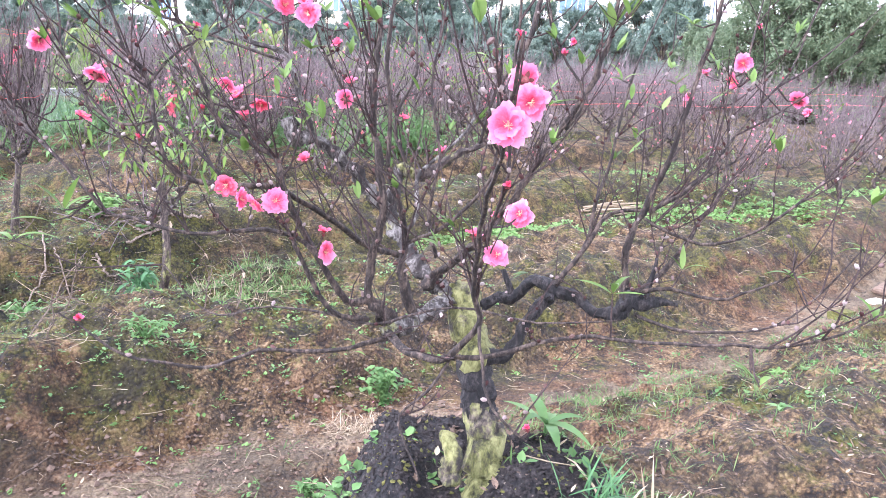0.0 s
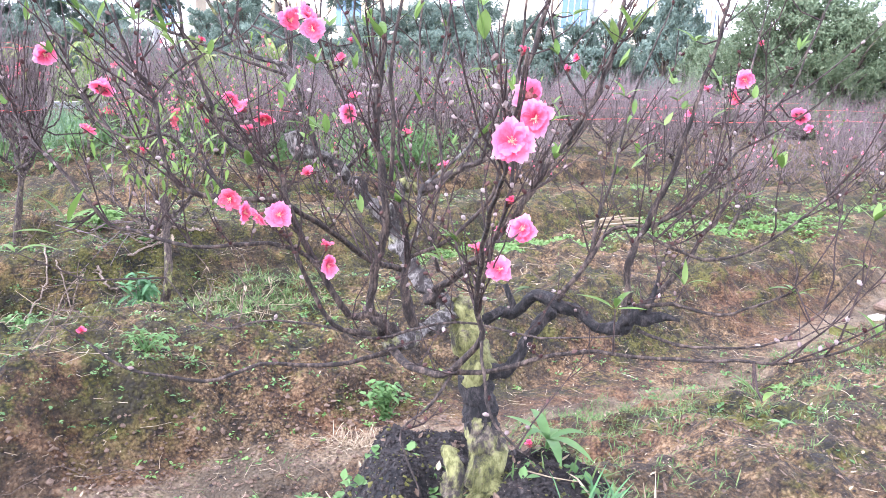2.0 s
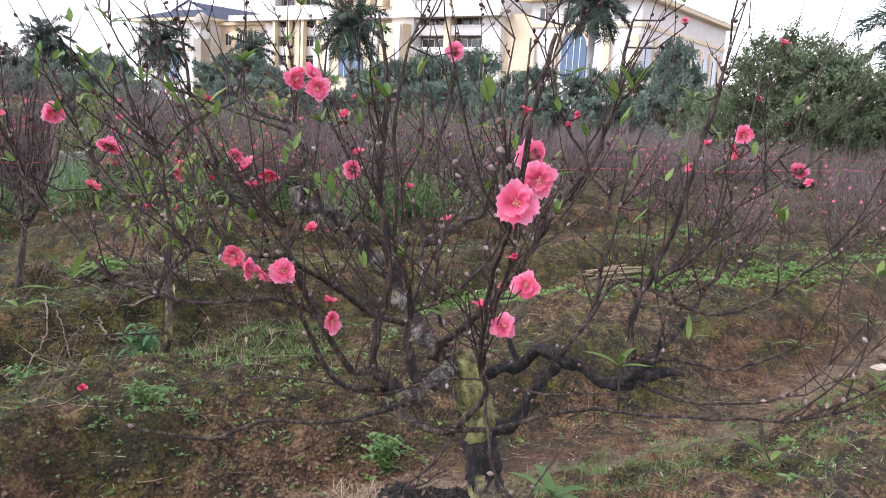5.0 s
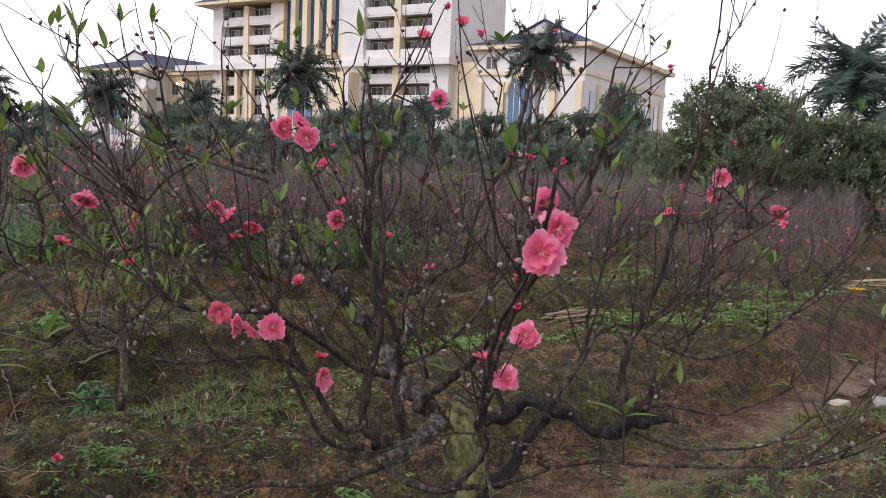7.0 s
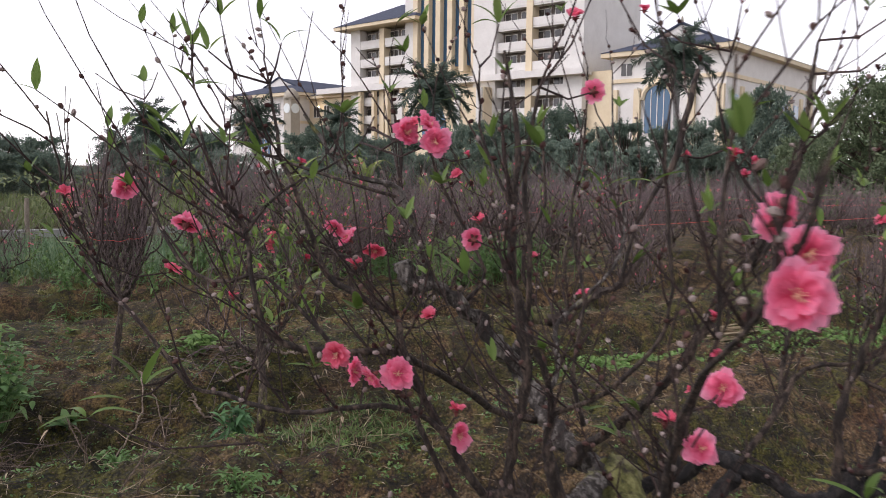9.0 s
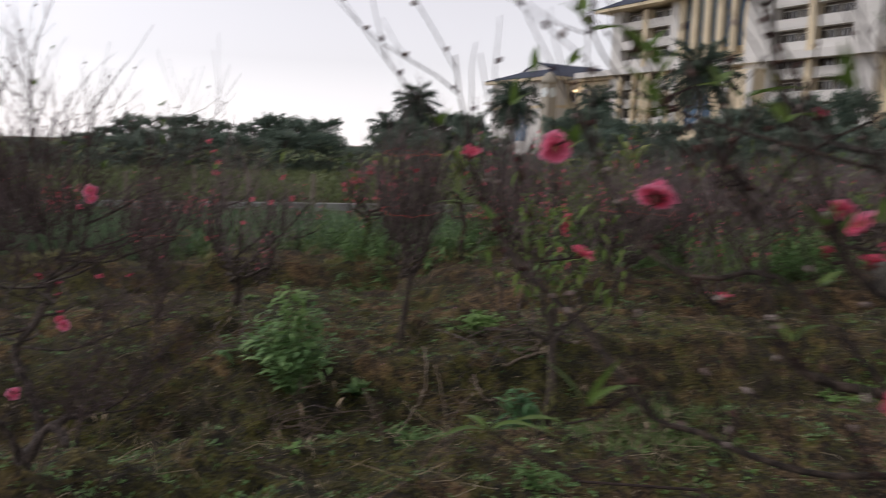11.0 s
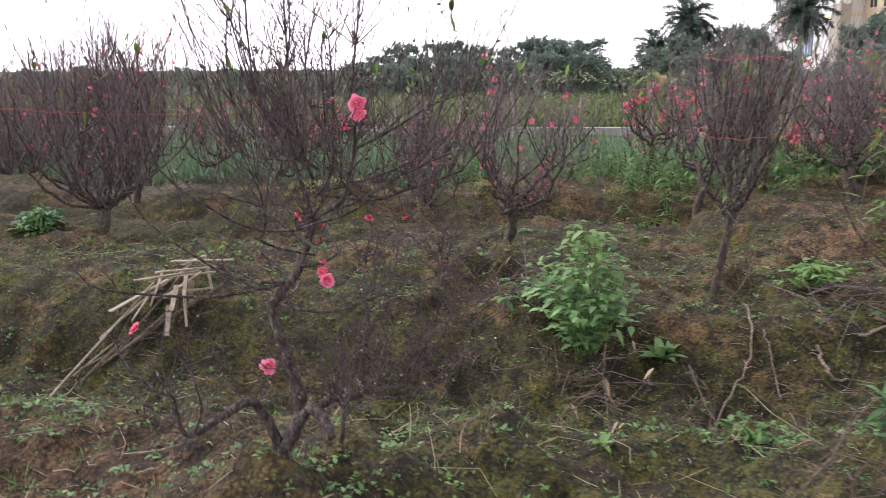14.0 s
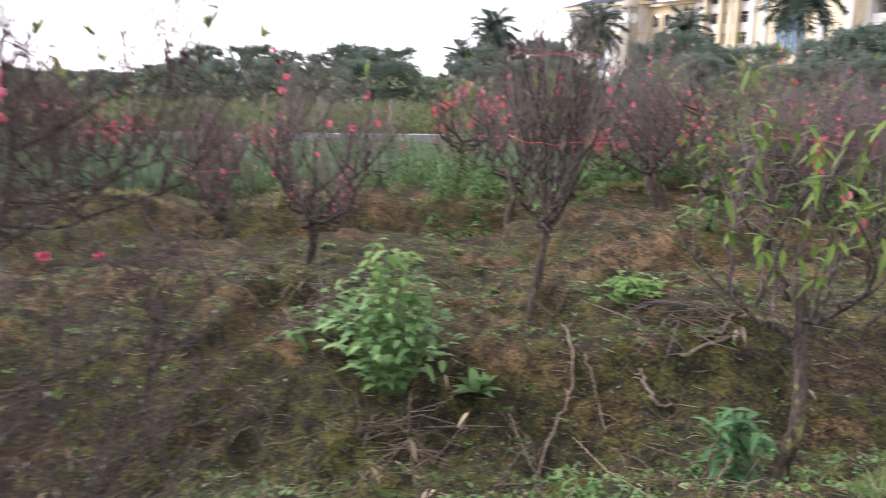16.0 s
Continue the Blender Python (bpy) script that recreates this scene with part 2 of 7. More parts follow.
TWIG_SECOND = bark_material("dull_purple_twig", (0.07, 0.046, 0.044), (0.17, 0.122, 0.115), scale=1.0)
BUD = thin_material("downy_bud", (0.045, 0.018, 0.016), (0.11, 0.06, 0.05), (0.32, 0.26, 0.235), 200, 0.05, 0.9, 0.85)
PETAL = petal_material("pink_petal", (0.68, 0.06, 0.15), (0.9, 0.2, 0.345), (0.95, 0.39, 0.545))
PETAL_DEEP = petal_material("deep_pink_petal", (0.6, 0.04, 0.1), (0.86, 0.15, 0.25), (0.92, 0.33, 0.43))
PETAL_FAR = thin_material("distant_blossom", (0.7, 0.11, 0.15), (0.84, 0.2, 0.26), (0.92, 0.36, 0.42), 10, 0.3, 0.6)
CALYX = mottled("dark_red_calyx", (0.07, 0.012, 0.015), (0.2, 0.05, 0.04), 300)
STAMEN = mottled("stamen", (0.75, 0.3, 0.3), (0.85, 0.6, 0.35), 300)
LEAF = thin_material("young_peach_leaf", (0.075, 0.125, 0.028), (0.125, 0.205, 0.045), (0.22, 0.31, 0.09), 25, 0.35, 0.42)
LEAF_FAR = thin_material("peach_leaf_distant", (0.09, 0.15, 0.03), (0.14, 0.22, 0.045), (0.22, 0.28, 0.07), 3, 0.3, 0.5)
WEED = thin_material("weed_leaf", (0.07, 0.14, 0.045), (0.12, 0.22, 0.07), (0.2, 0.32, 0.11), 18, 0.3, 0.5)
# crop green with haze mixed in: paler and bluer
CROP = thin_material("crop_blade", (0.1, 0.17, 0.09), (0.165, 0.255, 0.14), (0.27, 0.36, 0.21), 2, 0.25, 0.55)
BUSH = thin_material("bush_leaf", (0.08, 0.16, 0.06), (0.155, 0.275, 0.1), (0.29, 0.42, 0.165), 12, 0.3, 0.45)
WEED_DARK = thin_material("dark_weed_leaf", (0.05, 0.12, 0.05), (0.085, 0.19, 0.075), (0.15, 0.29, 0.11), 18, 0.3, 0.5)
CLOVER = thin_material("fresh_clover", (0.095, 0.18, 0.045), (0.155, 0.27, 0.075), (0.24, 0.36, 0.12), 12, 0.3, 0.5)
GRASS = thin_material("grass_blade", (0.06, 0.11, 0.035), (0.11, 0.18, 0.055), (0.22, 0.27, 0.1), 8, 0.3, 0.55)
STRAW = thin_material("dry_straw", (0.2, 0.14, 0.085), (0.36, 0.28, 0.18), (0.52, 0.43, 0.3), 20, 0.1, 0.7)
# treeline leaf colour raised and greyed to stand for distance haze
HEDGE = thin_material("treeline_leaf", (0.075, 0.115, 0.095), (0.15, 0.205, 0.16), (0.28, 0.335, 0.245), 0.6, 0.25, 0.5)
HEDGE_WARM = thin_material("shrub_leaf", (0.075, 0.11, 0.06), (0.14, 0.185, 0.1), (0.24, 0.28, 0.16), 0.6, 0.25, 0.5)
PALM = thin_material("palm_frond", (0.035, 0.06, 0.045), (0.06, 0.09, 0.065), (0.095, 0.13, 0.09), 1.0, 0.2, 0.5)
BANANA = thin_material("banana_leaf", (0.13, 0.19, 0.05), (0.22, 0.28, 0.08), (0.36, 0.36, 0.13), 3.0, 0.35, 0.45)
CLOD = mottled("earth_clod", (0.06, 0.04, 0.027), (0.25, 0.17, 0.115), 30, 0.95, 0.6)
HUMUS = mottled("black_compost", (0.008, 0.0065, 0.006), (0.055, 0.042, 0.036), 45, 0.95, 0.9)
DRY_WOOD = bark_material("pale_dry_wood", (0.19, 0.14, 0.1), (0.46, 0.37, 0.28), scale=1.5)
POST_WOOD = mottled("weathered_post_wood", (0.13, 0.105, 0.08), (0.33, 0.28, 0.22), 12, 0.85, 0.4)
STONE = mottled("pale_slab", (0.34, 0.29, 0.22), (0.56, 0.5, 0.41), 12, 0.8, 0.4)
MOSS = mottled("olive_moss", (0.05, 0.052, 0.012), (0.17, 0.16, 0.035), 40, 0.95, 0.9)
CONCRETE = mottled("weathered_concrete", (0.22, 0.22, 0.21), (0.4, 0.4, 0.38), 4)
BAMBOO = mottled("dry_bamboo", (0.12, 0.088, 0.055), (0.4, 0.32, 0.22), 22, 0.6, 0.2)
RED_STRING = mottled("red_plastic_string", (0.75, 0.06, 0.05), (0.85, 0.14, 0.11), 20, 0.4)
YELLOW = thin_material("yellow_leaf", (0.5, 0.25, 0.02), (0.7, 0.4, 0.03), (0.75, 0.5, 0.08), 20, 0.3, 0.5)
WALL_WHITE = mottled("white_render", (0.6, 0.58, 0.54), (0.72, 0.7, 0.66), 0.5, 0.85, 0.05)
WALL_CREAM = mottled("cream_render", (0.62, 0.51, 0.34), (0.73, 0.63, 0.45), 0.5, 0.85, 0.05)
ROOF_TILE = mottled("blue_roof_tile", (0.03, 0.037, 0.06), (0.065, 0.078, 0.115), 2.0, 1.0, 0.3)
DARK_PANE = material("dark_window", 0.15)[0]
DARK_PANE.node_tree.nodes["Principled BSDF"].inputs["Base Color"].default_value = (0.06, 0.055, 0.05, 1)
BLUE_GLASS = material("blue_glass", 0.12)[0]
BLUE_GLASS.node_tree.nodes["Principled BSDF"].inputs["Base Color"].default_value = (0.045, 0.11, 0.19, 1)
LAMP_GLOW = material("warm_lamp", 0.4)[0]
LAMP_GLOW.node_tree.nodes["Principled BSDF"].inputs["Emission Color"].default_value = (1.0, 0.72, 0.35, 1)
LAMP_GLOW.node_tree.nodes["Principled BSDF"].inputs["Emission Strength"].default_value = 6.0
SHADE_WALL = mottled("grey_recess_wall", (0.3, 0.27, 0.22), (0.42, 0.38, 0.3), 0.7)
# brown balcony wall, darkened so its colour carries the recess's shade
RECESS_SHADE = mottled("shaded_brown_recess", (0.1, 0.085, 0.07), (0.17, 0.145, 0.115), 0.7)
CLOCK_FACE = mottled("clock_face", (0.65, 0.7, 0.68), (0.75, 0.78, 0.76), 2)


# ---- mesh building ----
class Build:
    """Gathers vertices and faces of one mesh."""

    def __init__(self):
        self.v, self.f = [], []

    def add(self, verts, faces):
        k = len(self.v)
        self.v.extend(verts)
        self.f.extend(tuple(i + k for i in f) for f in faces)

    def tube(self, pts, radii, sides=6, cap=True, wobble=0.0):
        pts = [Vector(p) for p in pts]
        k = len(self.v)
        side = None
        for i, p in enumerate(pts):
            ahead = (pts[min(i + 1, len(pts) - 1)] - pts[max(i - 1, 0)]).normalized()
            if side is None:
                side = ahead.cross(Vector((0.3, 0.5, 0.81)))
                if side.length < 0.1:
                    side = ahead.cross(Vector((1, 0, 0)))
            side = (side - ahead * side.dot(ahead)).normalized()
            up = ahead.cross(side)
            for j in range(sides):
                a = 2 * math.pi * j / sides
                r = radii[i]
                if wobble:
                    q = p * 45 + Vector((math.cos(a), math.sin(a), 0)) * 1.3
                    r *= 1 + wobble * (noise.noise(q) + 0.55 * noise.noise(q * 3.1))
                self.v.append(p + (side * math.cos(a) + up * math.sin(a)) * r)
        for i in range(len(pts) - 1):
            for j in range(sides):
                a, b = k + i * sides + j, k + i * sides + (j + 1) % sides
                self.f.append((a, b, b + sides, a + sides))
        if cap:
            self.f.append(tuple(k + (len(pts) - 1) * sides + j for j in range(sides)))
            self.f.append(tuple(k + sides - 1 - j for j in range(sides)))

    def box(self, lo, hi):
        (a, b, c), (d, e, g) = lo, hi
        self.add([Vector(p) for p in ((a, b, c), (d, b, c), (d, e, c), (a, e, c), (a, b, g), (d, b, g), (d, e, g), (a, e, g))],
                 [(3, 2, 1, 0), (4, 5, 6, 7), (0, 1, 5, 4), (1, 2, 6, 5), (2, 3, 7, 6), (3, 0, 4, 7)])

    def blade(self, base, ahead, length, width, droop=0.3, up=(0, 0, 1), steps=3, fold=0.15, shape=0.5):
        """A leaf or blade: a narrow folded strip along ahead that bends down by droop."""
        ahead = Vector(ahead).normalized()
        side = ahead.cross(Vector(up))
        side = side.normalized() if side.length > 0.05 else Vector((1, 0, 0))
        nrm = side.cross(ahead)
        vs, fs = [], []
        for i in range(steps + 1):
            t = i / steps
            c = Vector(base) + ahead * (length * t) - Vector((0, 0, 1)) * (droop * length * t * t)
            w = width * 0.5 * (math.sin(math.pi * (0.06 + 0.93 * t ** (0.5 + shape * 0.5)))) if i < steps else 0.0
            vs += [c - side * w + nrm * (fold * w), c, c + side * w + nrm * (fold * w)]
        for i in range(steps):
            a = 3 * i
            fs += [(a, a + 1, a + 4, a + 3), (a + 1, a + 2, a + 5, a + 4)]
        self.add(vs, fs)

    def leaflet(self, base, ahead, length, width):
        """A small leaf far off: two triangles folded on the midrib."""
        ahead = Vector(ahead).normalized()
        side = ahead.orthogonal().normalized()
        b = Vector(base)
        m = b + ahead * length * 0.45
        lift = ahead.cross(side) * width * 0.2
        self.add([b, m + side * width * 0.5 + lift, b + ahead * length, m - side * width * 0.5 + lift], [(0, 1, 2), (0, 2, 3)])

    def blob(self, c, r, squash=1.0, rng=random):
        c = Vector(c)
        pts = [(0, 0, 1), (0.9, 0, 0.2), (0.28, 0.85, 0.2), (-0.72, 0.53, 0.2), (-0.72, -0.53, 0.2), (0.28, -0.85, 0.2), (0, 0, -0.8)]
        turn = rng.uniform(0, 6.28)
        cs, sn, wide = math.cos(turn), math.sin(turn), rng.uniform(0.5, 1.0)
        lean = Vector((rng.uniform(-0.5, 0.5), rng.uniform(-0.5, 0.5), 0))
        vs = []
        for x, y, z in pts:
            y *= wide
            vs.append(c + (Vector((x * cs - y * sn, x * sn + y * cs, z * squash)) + lean * z) * (r * rng.uniform(0.6, 1.25)))
        self.add(vs, [(0, 1, 2), (0, 2, 3), (0, 3, 4), (0, 4, 5), (0, 5, 1), (6, 2, 1), (6, 3, 2), (6, 4, 3), (6, 5, 4), (6, 1, 5)])

    def mesh(self, name, mat, smooth=False):
        me = bpy.data.meshes.new(name)
        me.from_pydata([tuple(p) for p in self.v], [], self.f)
        me.materials.append(mat)
        if smooth:
            me.polygons.foreach_set("use_smooth", [True] * len(me.polygons))
        me.update()
        return me


def part(name, made, mat, parent=None, label="", smooth=False, at=None):
    """Links a mesh (or a Build) as one object under a thing or a part."""
    me = made.mesh(name, mat, smooth) if isinstance(made, Build) else made
    ob = new(name, me)
    if parent is not None:
        ob.parent = parent
    if at is not None:
        ob.matrix_basis = at
    if label:
        ob["label"] = label
    if name in ("twig_spray", "bud_spray", "leaf_spray", "blossom_spray", "stamen_tuft"):
        ob["kind"] = "stuff"
    return ob


def thing(name, place, label, category, group="", kind="", turn=0.0, scale=1.0):
    ob = new(name)
    ob.matrix_basis = pose(*place, 0, 0, turn) @ Matrix.Scale(scale, 4)
    ob.empty_display_size = 0.05
    return tagged(ob, label, category, group, kind)


def smooth_path(pts, sub=3):
    """A soft curve through rows of (x, y, z, r)."""
    p = [Vector(q) for q in pts]
    out = []
    for i in range(len(p) - 1):
        a, b, c, d = p[max(i - 1, 0)], p[i], p[i + 1], p[min(i + 2, len(p) - 1)]
        for k in range(sub):
            t = k / sub
            out.append(0.5 * ((2 * b) + (c - a) * t + (2 * a - 5 * b + 4 * c - d) * t * t + (3 * b - a - 3 * c + d) * t ** 3))
    out.append(p[-1])
    return out


# ---- ground: ridged orchard beds with furrows between, one sheet to the horizon ----
ALONG, ACROSS = Vector((0.905, 0.425, 0)), Vector((-0.425, 0.905, 0))
PROFILE_N = [-400, -1, 0.9, 1.3, 2.35, 2.85, 3.25, 3.95, 4.5, 4.95, 5.12, 5.42, 6.5, 6.75, 7.05, 7.3, 8.9, 9.1, 9.45, 9.65, 11.2, 11.45, 11.9, 13, 900]
PROFILE_Z = [0.0, 0.0, 0.1, 0.06, -0.38, -0.4, -0.03, 0.0, -0.35, -0.42, -0.4, -0.12, -0.1, -0.33, -0.37, -0.13, -0.11, -0.38, -0.41, -0.14, -0.12, -0.42, -0.44, -0.3, -0.3]


def lattice(ix, iy, seed):
    h = np.sin(ix * 127.1 + iy * 311.7 + seed * 74.7) * 43758.5453
    return h - np.floor(h)


def soft_noise(x, y, seed=0):
    ix, iy = np.floor(x), np.floor(y)
    fx, fy = x - ix, y - iy
    fx, fy = fx * fx * (3 - 2 * fx), fy * fy * (3 - 2 * fy)
    a, b = lattice(ix, iy, seed), lattice(ix + 1, iy, seed)
    c, d = lattice(ix, iy + 1, seed), lattice(ix + 1, iy + 1, seed)
    return (a * (1 - fx) + b * fx) * (1 - fy) + (c * (1 - fx) + d * fx) * fy - 0.5


def ground_z(x, y):
    x, y = np.asarray(x, float), np.asarray(y, float)
    s, n = 0.905 * x + 0.425 * y, -0.425 * x + 0.905 * y
    n = n + 0.25 * soft_noise(s * 0.5, n * 0.3, 3)
    z = np.interp(n, PROFILE_N, PROFILE_Z)
    z = (z + np.interp(n + 0.06, PROFILE_N, PROFILE_Z) + np.interp(n - 0.06, PROFILE_N, PROFILE_Z)) / 3
    flat = np.clip((s - 2.6) / 1.6, 0, 1) * np.exp(-((n - 4.8) / 0.55) ** 2)
    z = z + flat * 0.2
    beyond = np.clip((n - 5.2) / 0.4, 0, 1) * np.clip((14 - n) / 2, 0, 1)
    shelf = soft_noise(s * 0.4, n * 1.2, 21) + 0.3 * soft_noise(s * 1.7, n * 2.4, 22)
    z = z + beyond * (0.15 / (1 + np.exp(-(shelf - 0.02) / 0.013)) - 0.08 + 0.1 / (1 + np.exp(-(shelf - 0.2) / 0.011)))
    d = np.hypot((x - 0.45) / 1.15, y - 1.2)
    z = z + 0.42 / (1 + np.exp((d - 0.33) / 0.05))
    z = z + 0.22 * np.exp(-((x + 2.36) ** 2 + (y - 2.53) ** 2) / 0.12)
    ridge = 0.5 - np.abs(soft_noise(x * 2.1 + 0.6 * soft_noise(x, y, 2), y * 2.6, 11)) * 2
    rough = 0.09 * ridge + 0.05 * (0.5 - np.abs(soft_noise(x * 6.3, y * 6.3, 12)) * 2) + 0.13 * soft_noise(x * 1.3, y * 1.3, 5) + 0.10 * soft_noise(x * 3.7, y * 3.7, 6) + 0.06 * soft_noise(x * 8, y * 8, 7) + 0.03 * soft_noise(x * 17, y * 17, 8) + 0.05 * np.abs(soft_noise(x * 9, y * 9, 15)) + 0.04 * np.abs(soft_noise(x * 15, y * 15, 16)) - 0.02
    path = np.exp(-((n - 2.62) / 0.3) ** 2)
    z = z + rough * (1 - 0.75 * path) * (1 - 0.3 * beyond)
    return z


def gz(x, y):
    return float(ground_z(x, y))


def stretch(lo, hi, step, reach):
    mid = list(np.arange(lo, hi + step / 2, step))
    far, d = [], step
    while not far or far[-1] < reach:
        d *= 1.12
        far.append((far[-1] if far else 0) + d)
    return np.array([lo - q for q in far[::-1]] + mid + [hi + q for q in far])


def build_ground():
    s, n = stretch(-3.6, 6.6, 0.026, 700), stretch(0.3, 7.6, 0.025, 700)
    ss, nn = np.meshgrid(s, n)
    x, y = 0.905 * ss - 0.425 * nn, 0.425 * ss + 0.905 * nn
    z = ground_z(x, y)
    v = np.stack([x, y, z], -1).reshape(-1, 3)
    w = len(s)
    i = (np.arange(len(n) - 1)[:, None] * w + np.arange(w - 1)[None]).ravel()
    f = np.stack([i, i + 1, i + w + 1, i + w], -1)
    me = bpy.data.meshes.new("ground")
    me.vertices.add(len(v))
    me.vertices.foreach_set("co", v.ravel())
    me.loops.add(f.size)
    me.loops.foreach_set("vertex_index", f.ravel())
    me.polygons.add(len(f))
    me.polygons.foreach_set("loop_start", np.arange(0, f.size, 4))
    me.polygons.foreach_set("use_smooth", np.ones(len(f), bool))
    me.update(calc_edges=True)
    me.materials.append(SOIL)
    tagged(new("ground", me), "ridged brown orchard soil with moss and sandy furrows", "ground", kind="structure")


build_ground()


def at_sn(s, n):
    """World x, y of a place along and across the rows."""
    return 0.905 * s - 0.425 * n, 0.425 * s + 0.905 * n


# ---- blossom, buds and leaves of the peach trees ----
def flower_mesh(seed, openness, petals, radius, mat):
    """A double peach blossom that faces +z: rings of cupped, notched petals."""
    rng, b = random.Random(seed), Build()
    rings = (petals * 2 // 5, petals // 3, petals - petals * 2 // 5 - petals // 3)
    for ring, count in enumerate(rings):
        for k in range(count):
            a = 2 * math.pi * (k + rng.uniform(-0.2, 0.2)) / count + ring * 0.5
            length, width = radius * (1.0 - 0.17 * ring) * rng.uniform(0.8, 1.1), radius * rng.uniform(0.66, 0.84) * (1 - 0.12 * ring)
            rise = (1 - openness) * 1.35 + 0.24 * ring + rng.uniform(-0.25, 0.3)
            curl, wave = rng.uniform(-0.25, 0.3), rng.uniform(0, 6.28)
            vs = []
            for t, w in ((0.0, 0.16), (0.3, 0.66), (0.6, 0.98), (0.84, 1.0), (1.0, 0.74)):
                for j in (-1, -0.5, 0, 0.5, 1):
                    notch = (0.05 if abs(j) < 0.3 else -0.02 if abs(j) < 0.7 else 0.13) * (t > 0.8) * t
                    r = 0.06 * radius + length * t * (1 - notch + 0.03 * rng.uniform(-1, 1))
                    ang = rise * (1 - 0.4 * t) + curl * t * t
                    y = width * 0.5 * w * j
                    p = Vector((r * math.cos(ang), y, r * math.sin(ang) + abs(j) ** 2 * 0.1 * radius * w + 0.1 * radius * t * math.sin(4.5 * j + wave + 3 * t)))
                    vs.append(Matrix.Rotation(a, 3, "Z") @ p)
            b.add(vs, [(5 * i + j, 5 * i + j + 1, 5 * i + j + 6, 5 * i + j + 5) for i in range(4) for j in range(4)])
    return b.mesh("petals", mat, True)


def calyx_mesh(radius):
    b = Build()
    b.tube([(0, 0, -0.42 * radius), (0, 0, -0.15 * radius), (0, 0, 0.03 * radius)], [0.07 * radius, 0.2 * radius, 0.26 * radius], 7)
    for k in range(5):
        a = 2 * math.pi * k / 5
        b.blade((0.15 * radius * math.cos(a), 0.15 * radius * math.sin(a), -0.02 * radius), (math.cos(a), math.sin(a), 0.1), 0.4 * radius, 0.3 * radius, 0.0)
    return b.mesh("calyx", CALYX)


def stamen_mesh(radius, seed):
    rng, b = random.Random(seed), Build()
    for _ in range(22):
        a, lean = rng.uniform(0, 6.28), rng.uniform(0.1, 0.75)
        d = Vector((math.cos(a) * lean, math.sin(a) * lean, 1)).normalized() * radius * rng.uniform(0.3, 0.5)
        b.tube([(0, 0, 0.04 * radius), d], [0.012 * radius, 0.012 * radius], 3, False)
        b.blob(d, 0.035 * radius, 1, rng)
    return b.mesh("stamens", STAMEN)


FLOWERS = {
    "open": [flower_mesh(k, 0.93, 24, 0.0225, PETAL) for k in range(3)],
    "back": [flower_mesh(10 + k, 0.85, 20, 0.0215, PETAL) for k in range(2)],
    "side": [flower_mesh(20 + k, 0.68, 22, 0.021, PETAL if k else PETAL_DEEP) for k in range(3)],
    "half": [flower_mesh(30 + k, 0.32, 13, 0.017, PETAL_DEEP) for k in range(2)],
    "bud": [flower_mesh(40 + k, 0.06, 9, 0.0105, PETAL_DEEP) for k in range(2)],
}
CALYXES = {"open": calyx_mesh(0.02), "back": calyx_mesh(0.022), "side": calyx_mesh(0.019), "half": calyx_mesh(0.017), "bud": calyx_mesh(0.013)}
STAMENS = [stamen_mesh(0.0225, k) for k in range(2)]
CAMERA_SIDE = Vector((-0.1, -0.3, 1.4))  # near the camera's start; open blossoms are turned to face it
bloom_dice = random.Random(5)


def spur(tree, place, back):
    """A thin side twig from the nearest branch to a flower or leaf."""
    limbs = main_limbs if tree is main_tree else second_limbs
    best = min((q.to_3d() for _, path in limbs for q in path if q[3] < 0.013), key=lambda q: (q - place).length + 0.3 * max(0, q.z - place.z))
    if (best - place).length > 0.012:
        mid = best.lerp(place, 0.55) + Vector((0, 0, -0.12 * (best - place).length)) + back * 0.004
        SPURS[tree.name].tube([best - tree.location, mid - tree.location, place + back * 0.006 - tree.location], [0.002, 0.0017, 0.0012], 5, False)


def bloom(tree, stage, *places):
    for p in places:
        p = Vector(p)
        to = (CAMERA_SIDE - p).normalized()
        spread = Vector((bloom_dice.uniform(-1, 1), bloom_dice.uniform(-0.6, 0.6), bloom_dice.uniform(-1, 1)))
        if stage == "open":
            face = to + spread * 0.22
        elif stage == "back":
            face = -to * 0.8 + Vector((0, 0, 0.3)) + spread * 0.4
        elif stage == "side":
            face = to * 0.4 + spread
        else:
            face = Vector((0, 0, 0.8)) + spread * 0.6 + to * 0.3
        turn = face.to_track_quat("Z", "Y").to_matrix().to_4x4() @ pose(0, 0, 0, 0, 0, bloom_dice.uniform(0, 360))
        spur(tree, p, -face.normalized())
        ob = part("flower", bloom_dice.choice(FLOWERS[stage]), None, tree, at=Matrix.Translation(p - tree.location) @ turn @ Matrix.Scale(bloom_dice.uniform(0.88, 1.04), 4))
        part("calyx", CALYXES[stage], None, ob)
        if stage in ("open", "side"):
            part("stamen_tuft", bloom_dice.choice(STAMENS), None, ob)


def leaf_mesh(seed, length, width, droop):
    b = Build()
    b.tube([(0, 0, 0), (length * 0.08, 0, 0.004)], [0.0012, 0.0009], 4, False)
    b.blade((length * 0.06, 0, 0.003), (1, 0, 0.25), length, width, droop, steps=6, fold=0.35)
    return b.mesh("leaf", LEAF, True)


LEAVES = [leaf_mesh(k, 1.0, w, d) for k, (w, d) in enumerate(((0.2, 0.25), (0.18, 0.5), (0.22, 0.1), (0.19, 0.7)))]


